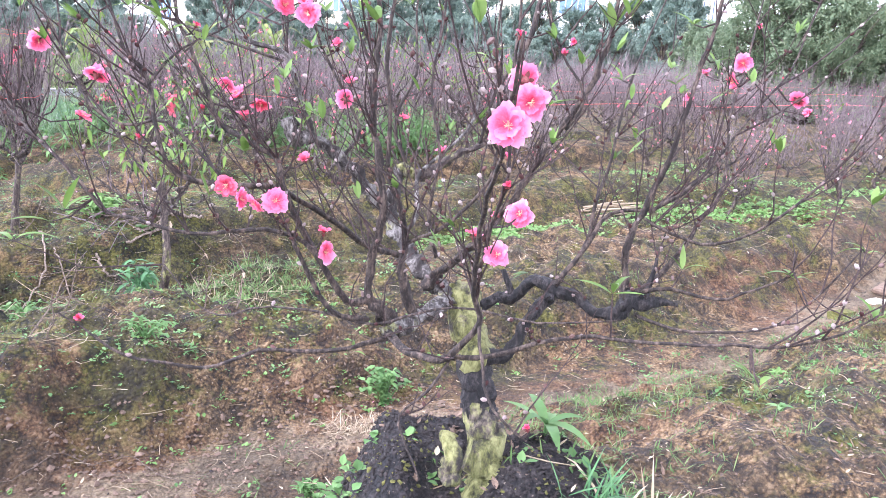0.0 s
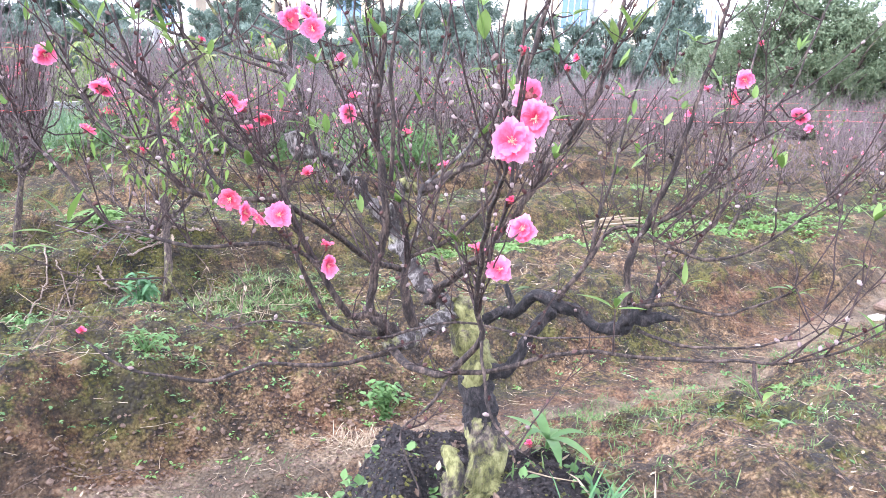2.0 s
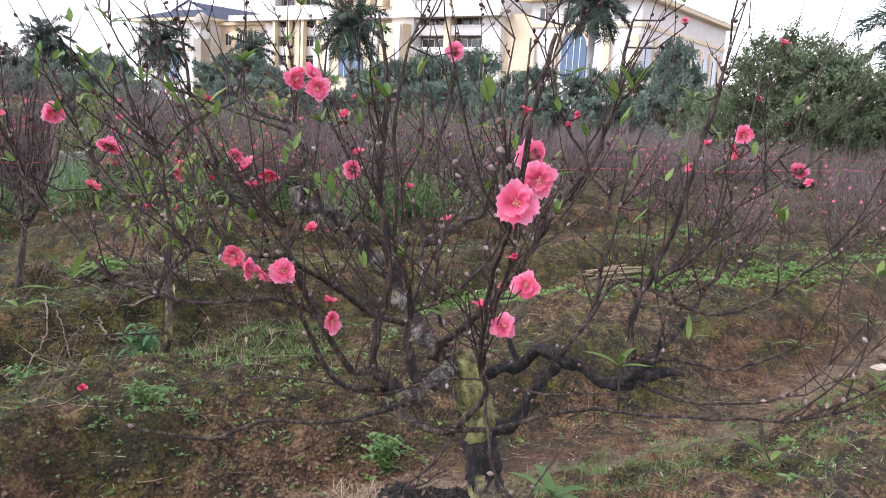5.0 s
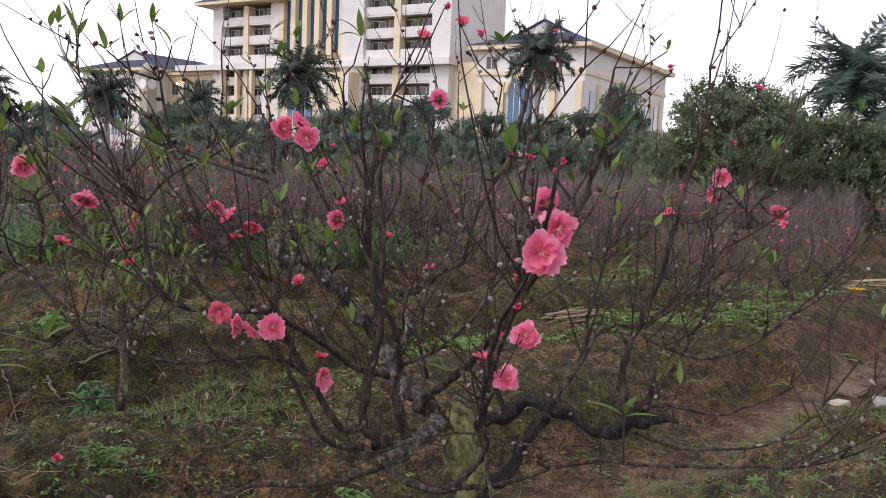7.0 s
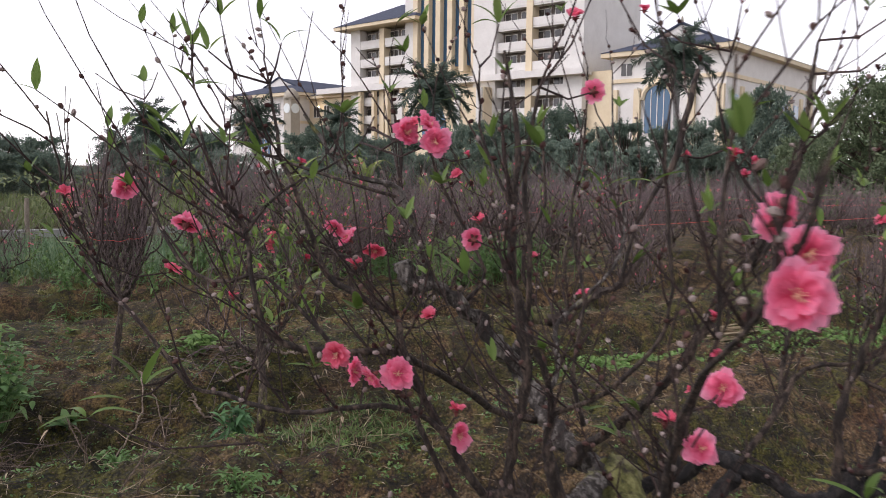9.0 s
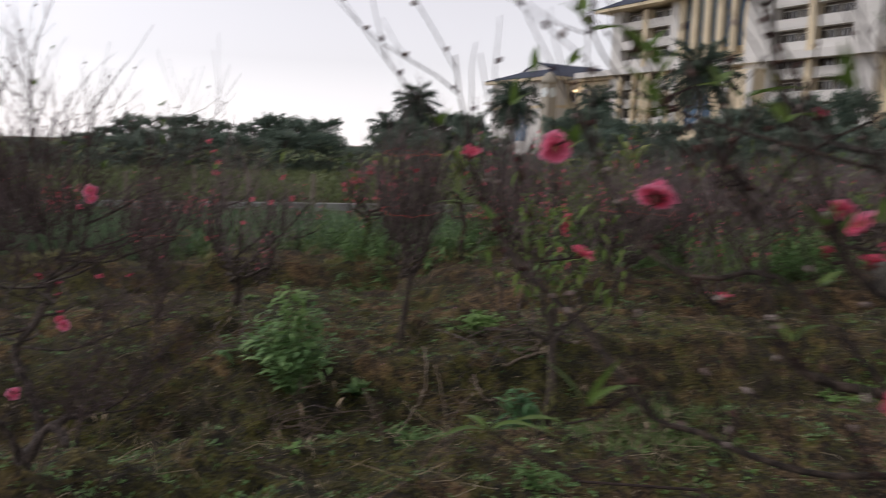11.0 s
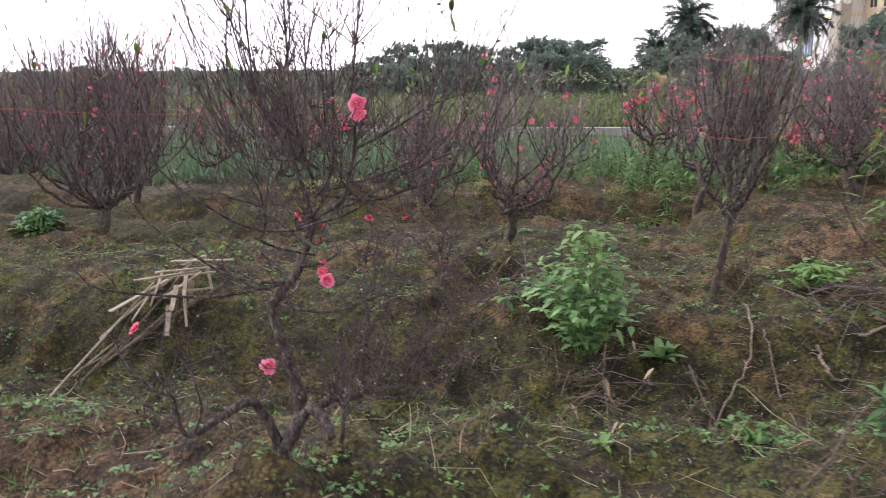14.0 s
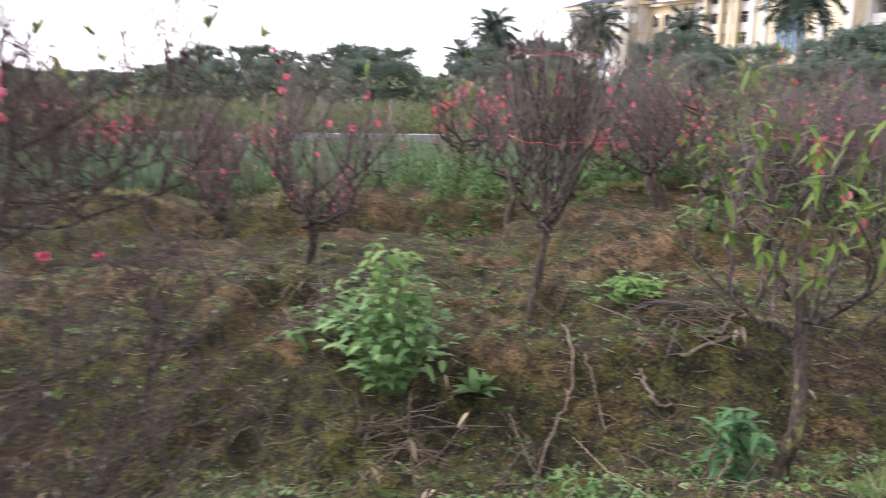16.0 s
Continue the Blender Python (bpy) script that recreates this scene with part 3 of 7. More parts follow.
def sprig(tree, place, count, size):
    first = bloom_dice.uniform(0, 360)
    spur(tree, Vector(place), Vector((0, 0, 0)))
    for k in range(count):
        m = pose(0, 0, 0, 0, bloom_dice.uniform(-55, 5), first + k * (360 / count) + bloom_dice.uniform(-35, 35))
        part("leaf", bloom_dice.choice(LEAVES), None, tree, at=Matrix.Translation(Vector(place) - tree.location) @ m @ Matrix.Scale(size * bloom_dice.uniform(0.75, 1.15), 4))


# ---- the old peach tree on its mound ----
main_limbs, second_limbs = [], []


def limb(limbs, mat, *rows):
    f = 1.0 if limbs is main_limbs else 0.92
    rows = [(x, y, z, f * r * (1.1 if r > 0.026 else 0.95 if r > 0.0125 else 0.68)) for x, y, z, r in rows]
    limbs.append((mat, smooth_path(rows, 7 if rows[0][3] > 0.012 else 3)))


limb(main_limbs, BARK_BASE, (0.44, 1.08, 0.45, 0.05), (0.43, 1.14, 0.52, 0.039), (0.43, 1.18, 0.60, 0.036), (0.42, 1.215, 0.655, 0.031), (0.42, 1.225, 0.685, 0.022))
limb(main_limbs, BARK_BLACK, (0.425, 1.2, 0.63, 0.027), (0.42, 1.22, 0.66, 0.032), (0.42, 1.22, 0.68, 0.031), (0.42, 1.24, 0.71, 0.0295), (0.41, 1.27, 0.76, 0.0285))
limb(main_limbs, BARK_BASE, (0.42, 1.26, 0.74, 0.029), (0.41, 1.27, 0.78, 0.033), (0.40, 1.30, 0.84, 0.033), (0.37, 1.34, 0.88, 0.03))
limb(main_limbs, BARK_BASE, (0.35, 1.10, 0.54, 0.024), (0.34, 1.11, 0.60, 0.02), (0.34, 1.14, 0.64, 0.017))
limb(main_limbs, BARK_GREY, (0.37, 1.34, 0.88, 0.02), (0.32, 1.38, 0.90, 0.018), (0.30, 1.44, 0.93, 0.019), (0.28, 1.51, 0.96, 0.018), (0.26, 1.56, 1.01, 0.017), (0.27, 1.59, 1.08, 0.015), (0.30, 1.62, 1.12, 0.011))
limb(main_limbs, BARK_OLD, (0.29, 1.60, 1.10, 0.013), (0.35, 1.62, 1.10, 0.013), (0.41, 1.63, 1.14, 0.012), (0.49, 1.65, 1.17, 0.009), (0.54, 1.65, 1.23, 0.006))
limb(main_limbs, BARK_GREY, (0.37, 1.32, 0.88, 0.018), (0.31, 1.25, 0.87, 0.014), (0.26, 1.18, 0.87, 0.014), (0.22, 1.11, 0.88, 0.013), (0.19, 1.09, 0.88, 0.011))
limb(main_limbs, BARK, (0.27, 1.20, 0.86, 0.012), (0.25, 1.19, 0.92, 0.013), (0.23, 1.19, 0.99, 0.011), (0.24, 1.18, 1.03, 0.009), (0.22, 1.18, 1.11, 0.008), (0.20, 1.19, 1.18, 0.007), (0.20, 1.19, 1.30, 0.006), (0.19, 1.20, 1.41, 0.006), (0.21, 1.20, 1.54, 0.004))
limb(main_limbs, BARK, (0.22, 1.12, 0.88, 0.015), (0.18, 1.11, 0.92, 0.013), (0.16, 1.11, 0.95, 0.011), (0.17, 1.11, 1.04, 0.01), (0.18, 1.11, 1.11, 0.01), (0.17, 1.12, 1.21, 0.009), (0.16, 1.13, 1.28, 0.008), (0.16, 1.14, 1.36, 0.007), (0.17, 1.15, 1.45, 0.006), (0.15, 1.17, 1.59, 0.003))
limb(main_limbs, BARK, (0.16, 1.11, 0.94, 0.011), (0.12, 1.10, 0.94, 0.01), (0.07, 1.08, 1.02, 0.009), (0.03, 1.09, 1.09, 0.009), (0.00, 1.09, 1.16, 0.008), (-0.01, 1.11, 1.20, 0.008), (-0.06, 1.12, 1.23, 0.007), (-0.11, 1.14, 1.26, 0.007), (-0.13, 1.16, 1.31, 0.006), (-0.16, 1.18, 1.39, 0.005), (-0.18, 1.20, 1.43, 0.005), (-0.20, 1.23, 1.54, 0.003))
limb(main_limbs, BARK, (0.16, 1.10, 0.90, 0.009), (0.09, 1.08, 0.93, 0.007), (0.06, 1.07, 0.98, 0.007), (0.03, 1.06, 1.04, 0.006), (0.02, 1.07, 1.07, 0.006))
limb(main_limbs, BARK, (0.06, 1.07, 1.04, 0.007), (0.02, 1.08, 1.07, 0.006), (-0.06, 1.09, 1.08, 0.006), (-0.16, 1.09, 1.07, 0.005), (-0.25, 1.11, 1.09, 0.005), (-0.30, 1.12, 1.10, 0.004), (-0.34, 1.13, 1.15, 0.003), (-0.38, 1.15, 1.19, 0.002))
limb(main_limbs, BARK, (0.27, 1.46, 0.93, 0.011), (0.19, 1.38, 0.97, 0.01), (0.11, 1.27, 1.05, 0.009), (0.04, 1.18, 1.11, 0.008), (-0.01, 1.11, 1.15, 0.008), (-0.09, 1.07, 1.16, 0.007), (-0.16, 1.07, 1.17, 0.007), (-0.19, 1.07, 1.20, 0.006), (-0.21, 1.08, 1.28, 0.005), (-0.22, 1.10, 1.33, 0.005), (-0.26, 1.12, 1.38, 0.004), (-0.29, 1.15, 1.47, 0.003))
limb(main_limbs, BARK, (-0.22, 1.09, 1.32, 0.004), (-0.17, 1.13, 1.38, 0.003), (-0.08, 1.16, 1.43, 0.002), (-0.04, 1.18, 1.49, 0.002))
limb(main_limbs, BARK, (-0.09, 1.07, 1.16, 0.005), (-0.19, 1.11, 1.26, 0.004), (-0.27, 1.13, 1.25, 0.004), (-0.34, 1.17, 1.30, 0.004), (-0.38, 1.21, 1.38, 0.003), (-0.43, 1.24, 1.47, 0.002))
limb(main_limbs, BARK, (0.20, 1.09, 0.88, 0.012), (0.22, 1.00, 0.88, 0.011), (0.26, 0.95, 0.88, 0.01), (0.29, 0.92, 0.91, 0.009), (0.32, 0.89, 0.97, 0.008), (0.31, 0.88, 1.01, 0.007), (0.30, 0.86, 1.04, 0.006), (0.29, 0.81, 1.12, 0.006), (0.27, 0.70, 1.22, 0.005), (0.25, 0.58, 1.29, 0.004), (0.23, 0.49, 1.34, 0.003), (0.22, 0.44, 1.39, 0.003), (0.22, 0.42, 1.43, 0.002))
limb(main_limbs, BARK, (0.31, 0.87, 1.05, 0.005), (0.31, 0.82, 1.15, 0.005), (0.32, 0.78, 1.24, 0.004), (0.31, 0.76, 1.34, 0.004), (0.31, 0.75, 1.45, 0.003), (0.31, 0.75, 1.53, 0.002))
limb(main_limbs, BARK, (0.28, 0.94, 0.89, 0.008), (0.33, 0.91, 0.90, 0.007), (0.40, 0.88, 0.93, 0.006), (0.46, 0.85, 0.96, 0.005), (0.52, 0.81, 0.97, 0.005), (0.61, 0.76, 0.98, 0.004), (0.68, 0.72, 0.99, 0.004), (0.75, 0.69, 1.00, 0.003), (0.81, 0.66, 1.03, 0.003), (0.86, 0.64, 1.07, 0.002))
limb(main_limbs, BARK, (0.20, 1.09, 0.87, 0.008), (0.15, 1.06, 0.87, 0.007), (0.06, 1.05, 0.86, 0.006), (-0.04, 1.04, 0.87, 0.005), (-0.11, 1.02, 0.85, 0.005), (-0.19, 1.01, 0.86, 0.004), (-0.26, 1.01, 0.88, 0.004), (-0.32, 1.02, 0.92, 0.003), (-0.36, 1.02, 0.95, 0.002))
limb(main_limbs, BARK, (0.58, 0.92, 0.96, 0.002), (0.45, 0.97, 0.94, 0.003), (0.34, 1.02, 0.95, 0.003), (0.25, 1.06, 0.93, 0.004), (0.17, 1.08, 0.90, 0.004), (0.08, 1.12, 0.91, 0.004), (-0.02, 1.16, 0.91, 0.003), (-0.12, 1.20, 0.88, 0.003), (-0.17, 1.23, 0.90, 0.002), (-0.23, 1.28, 0.96, 0.002))
limb(main_limbs, BARK, (0.32, 0.89, 0.97, 0.005), (0.32, 0.86, 0.92, 0.004), (0.33, 0.83, 0.86, 0.004), (0.36, 0.81, 0.82, 0.003), (0.39, 0.80, 0.80, 0.002))
limb(main_limbs, BARK, (0.29, 0.94, 0.89, 0.004), (0.25, 0.92, 0.84, 0.004), (0.20, 0.91, 0.80, 0.003), (0.21, 0.89, 0.75, 0.003), (0.23, 0.86, 0.70, 0.002))
limb(main_limbs, BARK_BLACK, (0.42, 1.24, 0.75, 0.02), (0.46, 1.23, 0.77, 0.016), (0.49, 1.22, 0.81, 0.0126), (0.52, 1.22, 0.86, 0.0126), (0.56, 1.22, 0.91, 0.015))
limb(main_limbs, BARK_BLACK, (0.40, 1.31, 0.83, 0.019), (0.45, 1.30, 0.87, 0.013), (0.50, 1.29, 0.885, 0.0135), (0.54, 1.27, 0.925, 0.0128), (0.57, 1.24, 0.915, 0.017), (0.61, 1.20, 0.91, 0.0126), (0.65, 1.16, 0.888, 0.0126), (0.68, 1.13, 0.9, 0.016), (0.69, 1.12, 0.93, 0.0145), (0.69, 1.12, 0.955, 0.011))
limb(main_limbs, BARK_BLACK, (0.50, 1.29, 0.88, 0.0125), (0.49, 1.30, 0.91, 0.011), (0.48, 1.31, 0.94, 0.009))
limb(main_limbs, BARK_BLACK, (0.68, 1.13, 0.92, 0.014), (0.73, 1.12, 0.925, 0.0135), (0.77, 1.11, 0.93, 0.009), (0.79, 1.1, 0.928, 0.005))
limb(main_limbs, BARK_BLACK, (0.73, 1.12, 0.93, 0.0085), (0.735, 1.12, 0.97, 0.007), (0.742, 1.12, 1.02, 0.005))
limb(main_limbs, BARK, (0.69, 1.12, 0.92, 0.013), (0.68, 1.13, 0.97, 0.01), (0.68, 1.13, 1.04, 0.009), (0.71, 1.14, 1.11, 0.008), (0.75, 1.14, 1.21, 0.007), (0.78, 1.15, 1.31, 0.006), (0.81, 1.16, 1.42, 0.005), (0.84, 1.17, 1.53, 0.004), (0.86, 1.19, 1.64, 0.003))
limb(main_limbs, BARK, (0.68, 1.14, 0.93, 0.009), (0.74, 1.14, 0.96, 0.009), (0.81, 1.16, 1.02, 0.008), (0.86, 1.19, 1.07, 0.007), (0.91, 1.21, 1.13, 0.006), (0.94, 1.24, 1.19, 0.005), (0.96, 1.29, 1.29, 0.004), (1.01, 1.34, 1.39, 0.004), (1.06, 1.40, 1.50, 0.003), (1.10, 1.44, 1.61, 0.002))
limb(main_limbs, BARK, (0.71, 1.13, 1.10, 0.005), (0.77, 1.10, 1.07, 0.005), (0.84, 1.08, 1.06, 0.005), (0.91, 1.06, 1.09, 0.004), (0.99, 1.05, 1.15, 0.004), (1.07, 1.04, 1.24, 0.003), (1.14, 1.03, 1.31, 0.002))
limb(main_limbs, BARK, (0.70, 1.13, 0.95, 0.008), (0.77, 1.10, 0.96, 0.006), (0.85, 1.06, 0.95, 0.005), (0.91, 1.03, 0.98, 0.004), (0.98, 1.01, 1.02, 0.003))
limb(main_limbs, BARK, (0.71, 1.12, 0.90, 0.006), (0.77, 1.06, 0.89, 0.005), (0.85, 1.01, 0.90, 0.004), (0.93, 0.97, 0.93, 0.003), (1.00, 0.95, 1.00, 0.003), (1.06, 0.94, 1.09, 0.002))
limb(main_limbs, BARK, (0.72, 1.13, 1.11, 0.005), (0.81, 1.14, 1.17, 0.005), (0.85, 1.14, 1.21, 0.004), (0.93, 1.17, 1.30, 0.004), (1.02, 1.19, 1.40, 0.003), (1.08, 1.23, 1.50, 0.003), (1.14, 1.27, 1.61, 0.002))
limb(main_limbs, BARK, (0.57, 1.22, 0.93, 0.009), (0.64, 1.24, 1.02, 0.008), (0.69, 1.25, 1.08, 0.006), (0.78, 1.23, 1.10, 0.005), (0.88, 1.25, 1.15, 0.004), (1.00, 1.26, 1.22, 0.003))
limb(main_limbs, BARK, (0.64, 1.24, 1.02, 0.007), (0.66, 1.27, 1.10, 0.006), (0.70, 1.30, 1.20, 0.005), (0.73, 1.33, 1.32, 0.004), (0.78, 1.36, 1.45, 0.003), (0.83, 1.38, 1.56, 0.002))
limb(main_limbs, BARK, (0.32, 1.36, 0.89, 0.014), (0.35, 1.31, 0.95, 0.012), (0.39, 1.23, 1.02, 0.011), (0.42, 1.18, 1.08, 0.01), (0.47, 1.15, 1.18, 0.009), (0.52, 1.14, 1.27, 0.008), (0.58, 1.15, 1.36, 0.007), (0.61, 1.16, 1.44, 0.006), (0.63, 1.18, 1.54, 0.005), (0.65, 1.20, 1.62, 0.003))
limb(main_limbs, BARK, (0.53, 1.14, 1.27, 0.005), (0.56, 1.13, 1.33, 0.004), (0.51, 1.16, 1.42, 0.004), (0.49, 1.19, 1.51, 0.003), (0.51, 1.20, 1.60, 0.002))
limb(main_limbs, BARK, (0.24, 1.18, 1.03, 0.006), (0.31, 1.12, 1.09, 0.006), (0.36, 1.08, 1.16, 0.005), (0.38, 1.07, 1.22, 0.004), (0.38, 1.08, 1.32, 0.004), (0.37, 1.09, 1.43, 0.003), (0.39, 1.11, 1.56, 0.002))
limb(main_limbs, BARK_GREY, (0.25, 1.34, 1.00, 0.008), (0.29, 1.36, 1.05, 0.007), (0.29, 1.40, 1.11, 0.007), (0.32, 1.42, 1.15, 0.006), (0.41, 1.45, 1.23, 0.005), (0.44, 1.48, 1.32, 0.004), (0.43, 1.54, 1.47, 0.003), (0.44, 1.59, 1.61, 0.002))
limb(main_limbs, BARK_GREY, (0.25, 1.56, 1.01, 0.017), (0.19, 1.54, 1.08, 0.015), (0.13, 1.51, 1.15, 0.014), (0.07, 1.47, 1.20, 0.011), (0.05, 1.46, 1.25, 0.009), (0.03, 1.46, 1.31, 0.008), (0.00, 1.46, 1.38, 0.007), (-0.08, 1.46, 1.40, 0.006), (-0.12, 1.46, 1.44, 0.005), (-0.17, 1.48, 1.51, 0.004))
limb(main_limbs, BARK_GREY, (0.07, 1.47, 1.20, 0.015), (0.03, 1.46, 1.21, 0.016), (0.01, 1.47, 1.24, 0.015))
limb(main_limbs, BARK, (0.00, 1.46, 1.38, 0.005), (0.01, 1.48, 1.44, 0.004), (-0.01, 1.50, 1.53, 0.003))
limb(main_limbs, BARK, (0.13, 1.51, 1.15, 0.007), (0.17, 1.49, 1.22, 0.005), (0.11, 1.52, 1.34, 0.005), (0.07, 1.53, 1.44, 0.004), (0.08, 1.55, 1.59, 0.002))
limb(main_limbs, BARK, (0.30, 1.62, 1.12, 0.008), (0.27, 1.63, 1.23, 0.006), (0.32, 1.65, 1.34, 0.005), (0.32, 1.69, 1.49, 0.004), (0.34, 1.72, 1.63, 0.002))
limb(main_limbs, BARK, (0.16, 1.14, 1.36, 0.005), (0.14, 1.17, 1.41, 0.004), (0.12, 1.20, 1.48, 0.003), (0.12, 1.22, 1.57, 0.002))
limb(main_limbs, BARK, (0.33, 1.33, 0.96, 0.007), (0.31, 1.34, 1.06, 0.006), (0.33, 1.35, 1.18, 0.005), (0.31, 1.38, 1.32, 0.004), (0.33, 1.39, 1.46, 0.003), (0.34, 1.41, 1.60, 0.002))
limb(main_limbs, BARK, (0.49, 1.65, 1.17, 0.006), (0.52, 1.65, 1.30, 0.006), (0.59, 1.65, 1.42, 0.01), (0.62, 1.65, 1.52, 0.01), (0.65, 1.67, 1.63, 0.008))
limb(main_limbs, BARK, (-0.3, 1.12, 1.1, 0.0052), (-0.38, 1.17, 1.18, 0.005), (-0.45, 1.25, 1.22, 0.005), (-0.49, 1.3, 1.25, 0.0046), (-0.52, 1.36, 1.29, 0.0044), (-0.55, 1.35, 1.355, 0.0036), (-0.565, 1.36, 1.42, 0.0028), (-0.58, 1.36, 1.5, 0.002))
limb(main_limbs, BARK, (0.0, 1.46, 1.36, 0.0052), (-0.2, 1.56, 1.42, 0.0046), (-0.34, 1.64, 1.48, 0.004), (-0.41, 1.68, 1.57, 0.003), (-0.415, 1.69, 1.66, 0.002))
limb(second_limbs, BARK_LOW, (-2.35, 2.53, 0.10, 0.048), (-2.36, 2.54, 0.16, 0.036), (-2.37, 2.57, 0.22, 0.03), (-2.34, 2.62, 0.30, 0.022), (-2.36, 2.64, 0.39, 0.019), (-2.41, 2.65, 0.49, 0.017), (-2.46, 2.66, 0.58, 0.016), (-2.45, 2.68, 0.64, 0.016), (-2.42, 2.71, 0.69, 0.015), (-2.39, 2.75, 0.79, 0.014), (-2.39, 2.78, 0.85, 0.014))
limb(second_limbs, BARK_LOW, (-2.39, 2.78, 0.85, 0.012), (-2.43, 2.79, 0.92, 0.011), (-2.48, 2.81, 1.01, 0.01), (-2.52, 2.84, 1.12, 0.008), (-2.55, 2.85, 1.23, 0.006), (-2.55, 2.89, 1.38, 0.004), (-2.58, 2.92, 1.58, 0.003))
limb(second_limbs, BARK_LOW, (-2.37, 2.76, 0.86, 0.011), (-2.31, 2.79, 0.90, 0.01), (-2.28, 2.80, 0.96, 0.009), (-2.25, 2.80, 1.08, 0.008), (-2.26, 2.80, 1.20, 0.007), (-2.25, 2.82, 1.34, 0.005), (-2.25, 2.85, 1.52, 0.003))
limb(second_limbs, BARK_LOW, (-2.41, 2.80, 0.91, 0.008), (-2.37, 2.81, 0.95, 0.008), (-2.34, 2.83, 1.04, 0.007), (-2.41, 2.83, 1.13, 0.005), (-2.46, 2.85, 1.28, 0.004), (-2.45, 2.90, 1.47, 0.003))
limb(second_limbs, BARK_LOW, (-2.28, 2.80, 0.97, 0.007), (-2.17, 2.82, 0.97, 0.006), (-2.08, 2.84, 1.01, 0.004), (-1.97, 2.87, 1.06, 0.002))
limb(second_limbs, BARK_LOW, (-2.25, 2.80, 1.06, 0.007), (-2.15, 2.82, 1.11, 0.006), (-2.04, 2.86, 1.18, 0.004), (-1.93, 2.91, 1.22, 0.002))
limb(second_limbs, BARK_LOW, (-2.48, 2.81, 1.01, 0.007), (-2.57, 2.78, 1.02, 0.006), (-2.64, 2.76, 1.03, 0.005), (-2.74, 2.75, 1.13, 0.004), (-2.79, 2.77, 1.32, 0.003))
limb(second_limbs, BARK_LOW, (-2.52, 2.83, 1.10, 0.006), (-2.61, 2.82, 1.17, 0.005), (-2.69, 2.83, 1.30, 0.004), (-2.75, 2.84, 1.46, 0.003))
limb(second_limbs, BARK_LOW, (-2.37, 2.56, 0.22, 0.018), (-2.37, 2.53, 0.32, 0.015), (-2.37, 2.47, 0.40, 0.014), (-2.38, 2.39, 0.40, 0.013), (-2.41, 2.30, 0.37, 0.012), (-2.41, 2.26, 0.43, 0.009), (-2.41, 2.25, 0.49, 0.007), (-2.45, 2.23, 0.51, 0.006), (-2.51, 2.20, 0.57, 0.005), (-2.54, 2.20, 0.63, 0.003))
limb(second_limbs, BARK_LOW, (-2.41, 2.30, 0.37, 0.007), (-2.38, 2.31, 0.45, 0.005), (-2.41, 2.30, 0.57, 0.004), (-2.44, 2.28, 0.64, 0.002))
limb(second_limbs, BARK_LOW, (-2.35, 2.56, 0.23, 0.018), (-2.29, 2.60, 0.34, 0.016), (-2.22, 2.63, 0.39, 0.014), (-2.13, 2.64, 0.41, 0.01), (-2.03, 2.67, 0.46, 0.008), (-1.96, 2.72, 0.58, 0.006), (-1.95, 2.77, 0.73, 0.004), (-1.98, 2.79, 0.87, 0.002))
limb(second_limbs, BARK_LOW, (-2.22, 2.63, 0.39, 0.009), (-2.22, 2.68, 0.48, 0.007), (-2.18, 2.75, 0.55, 0.005), (-2.22, 2.78, 0.68, 0.004), (-2.22, 2.83, 0.84, 0.002))
limb(second_limbs, BARK_LOW, (-2.13, 2.64, 0.41, 0.008), (-1.98, 2.65, 0.44, 0.006), (-1.87, 2.69, 0.54, 0.005), (-1.82, 2.74, 0.66, 0.003))
limb(second_limbs, BARK_LOW, (-2.26, 2.60, 0.37, 0.02), (-2.21, 2.58, 0.34, 0.018), (-2.16, 2.55, 0.32, 0.014))
limb(second_limbs, BARK_LOW, (-2.10, 2.51, 0.34, 0.011), (-2.09, 2.52, 0.42, 0.009), (-2.12, 2.54, 0.45, 0.007))
limb(second_limbs, BARK_LOW, (-2.45, 2.68, 0.64, 0.007), (-2.51, 2.67, 0.67, 0.005), (-2.62, 2.65, 0.71, 0.003))
limb(second_limbs, BARK_LOW, (-2.39, 2.75, 0.79, 0.007), (-2.49, 2.75, 0.83, 0.006), (-2.62, 2.75, 0.94, 0.004), (-2.70, 2.76, 1.05, 0.003))

bow_dice = random.Random(31)
for k in range(6):
    a, reach, h = 2 * math.pi * (k + bow_dice.uniform(-0.4, 0.4)) / 6, bow_dice.uniform(0.12, 0.36), bow_dice.uniform(0.35, 0.72)
    x, y, z = -2.4 + bow_dice.uniform(-0.03, 0.03), 2.79 + bow_dice.uniform(-0.03, 0.03), bow_dice.uniform(0.84, 1.02)
    c, d = math.cos(a), math.sin(a)
    limb(second_limbs, BARK_LOW, (x, y, z, 0.0082), (x + c * reach * 0.5, y + d * reach * 0.5, z + 0.12 * h, 0.0066), (x + c * reach * 0.95, y + d * reach * 0.95, z + 0.36 * h, 0.0054), (x + c * reach * 1.05, y + d * reach * 1.05, z + 0.7 * h, 0.0045), (x + c * reach, y + d * reach, z + h, 0.0025))


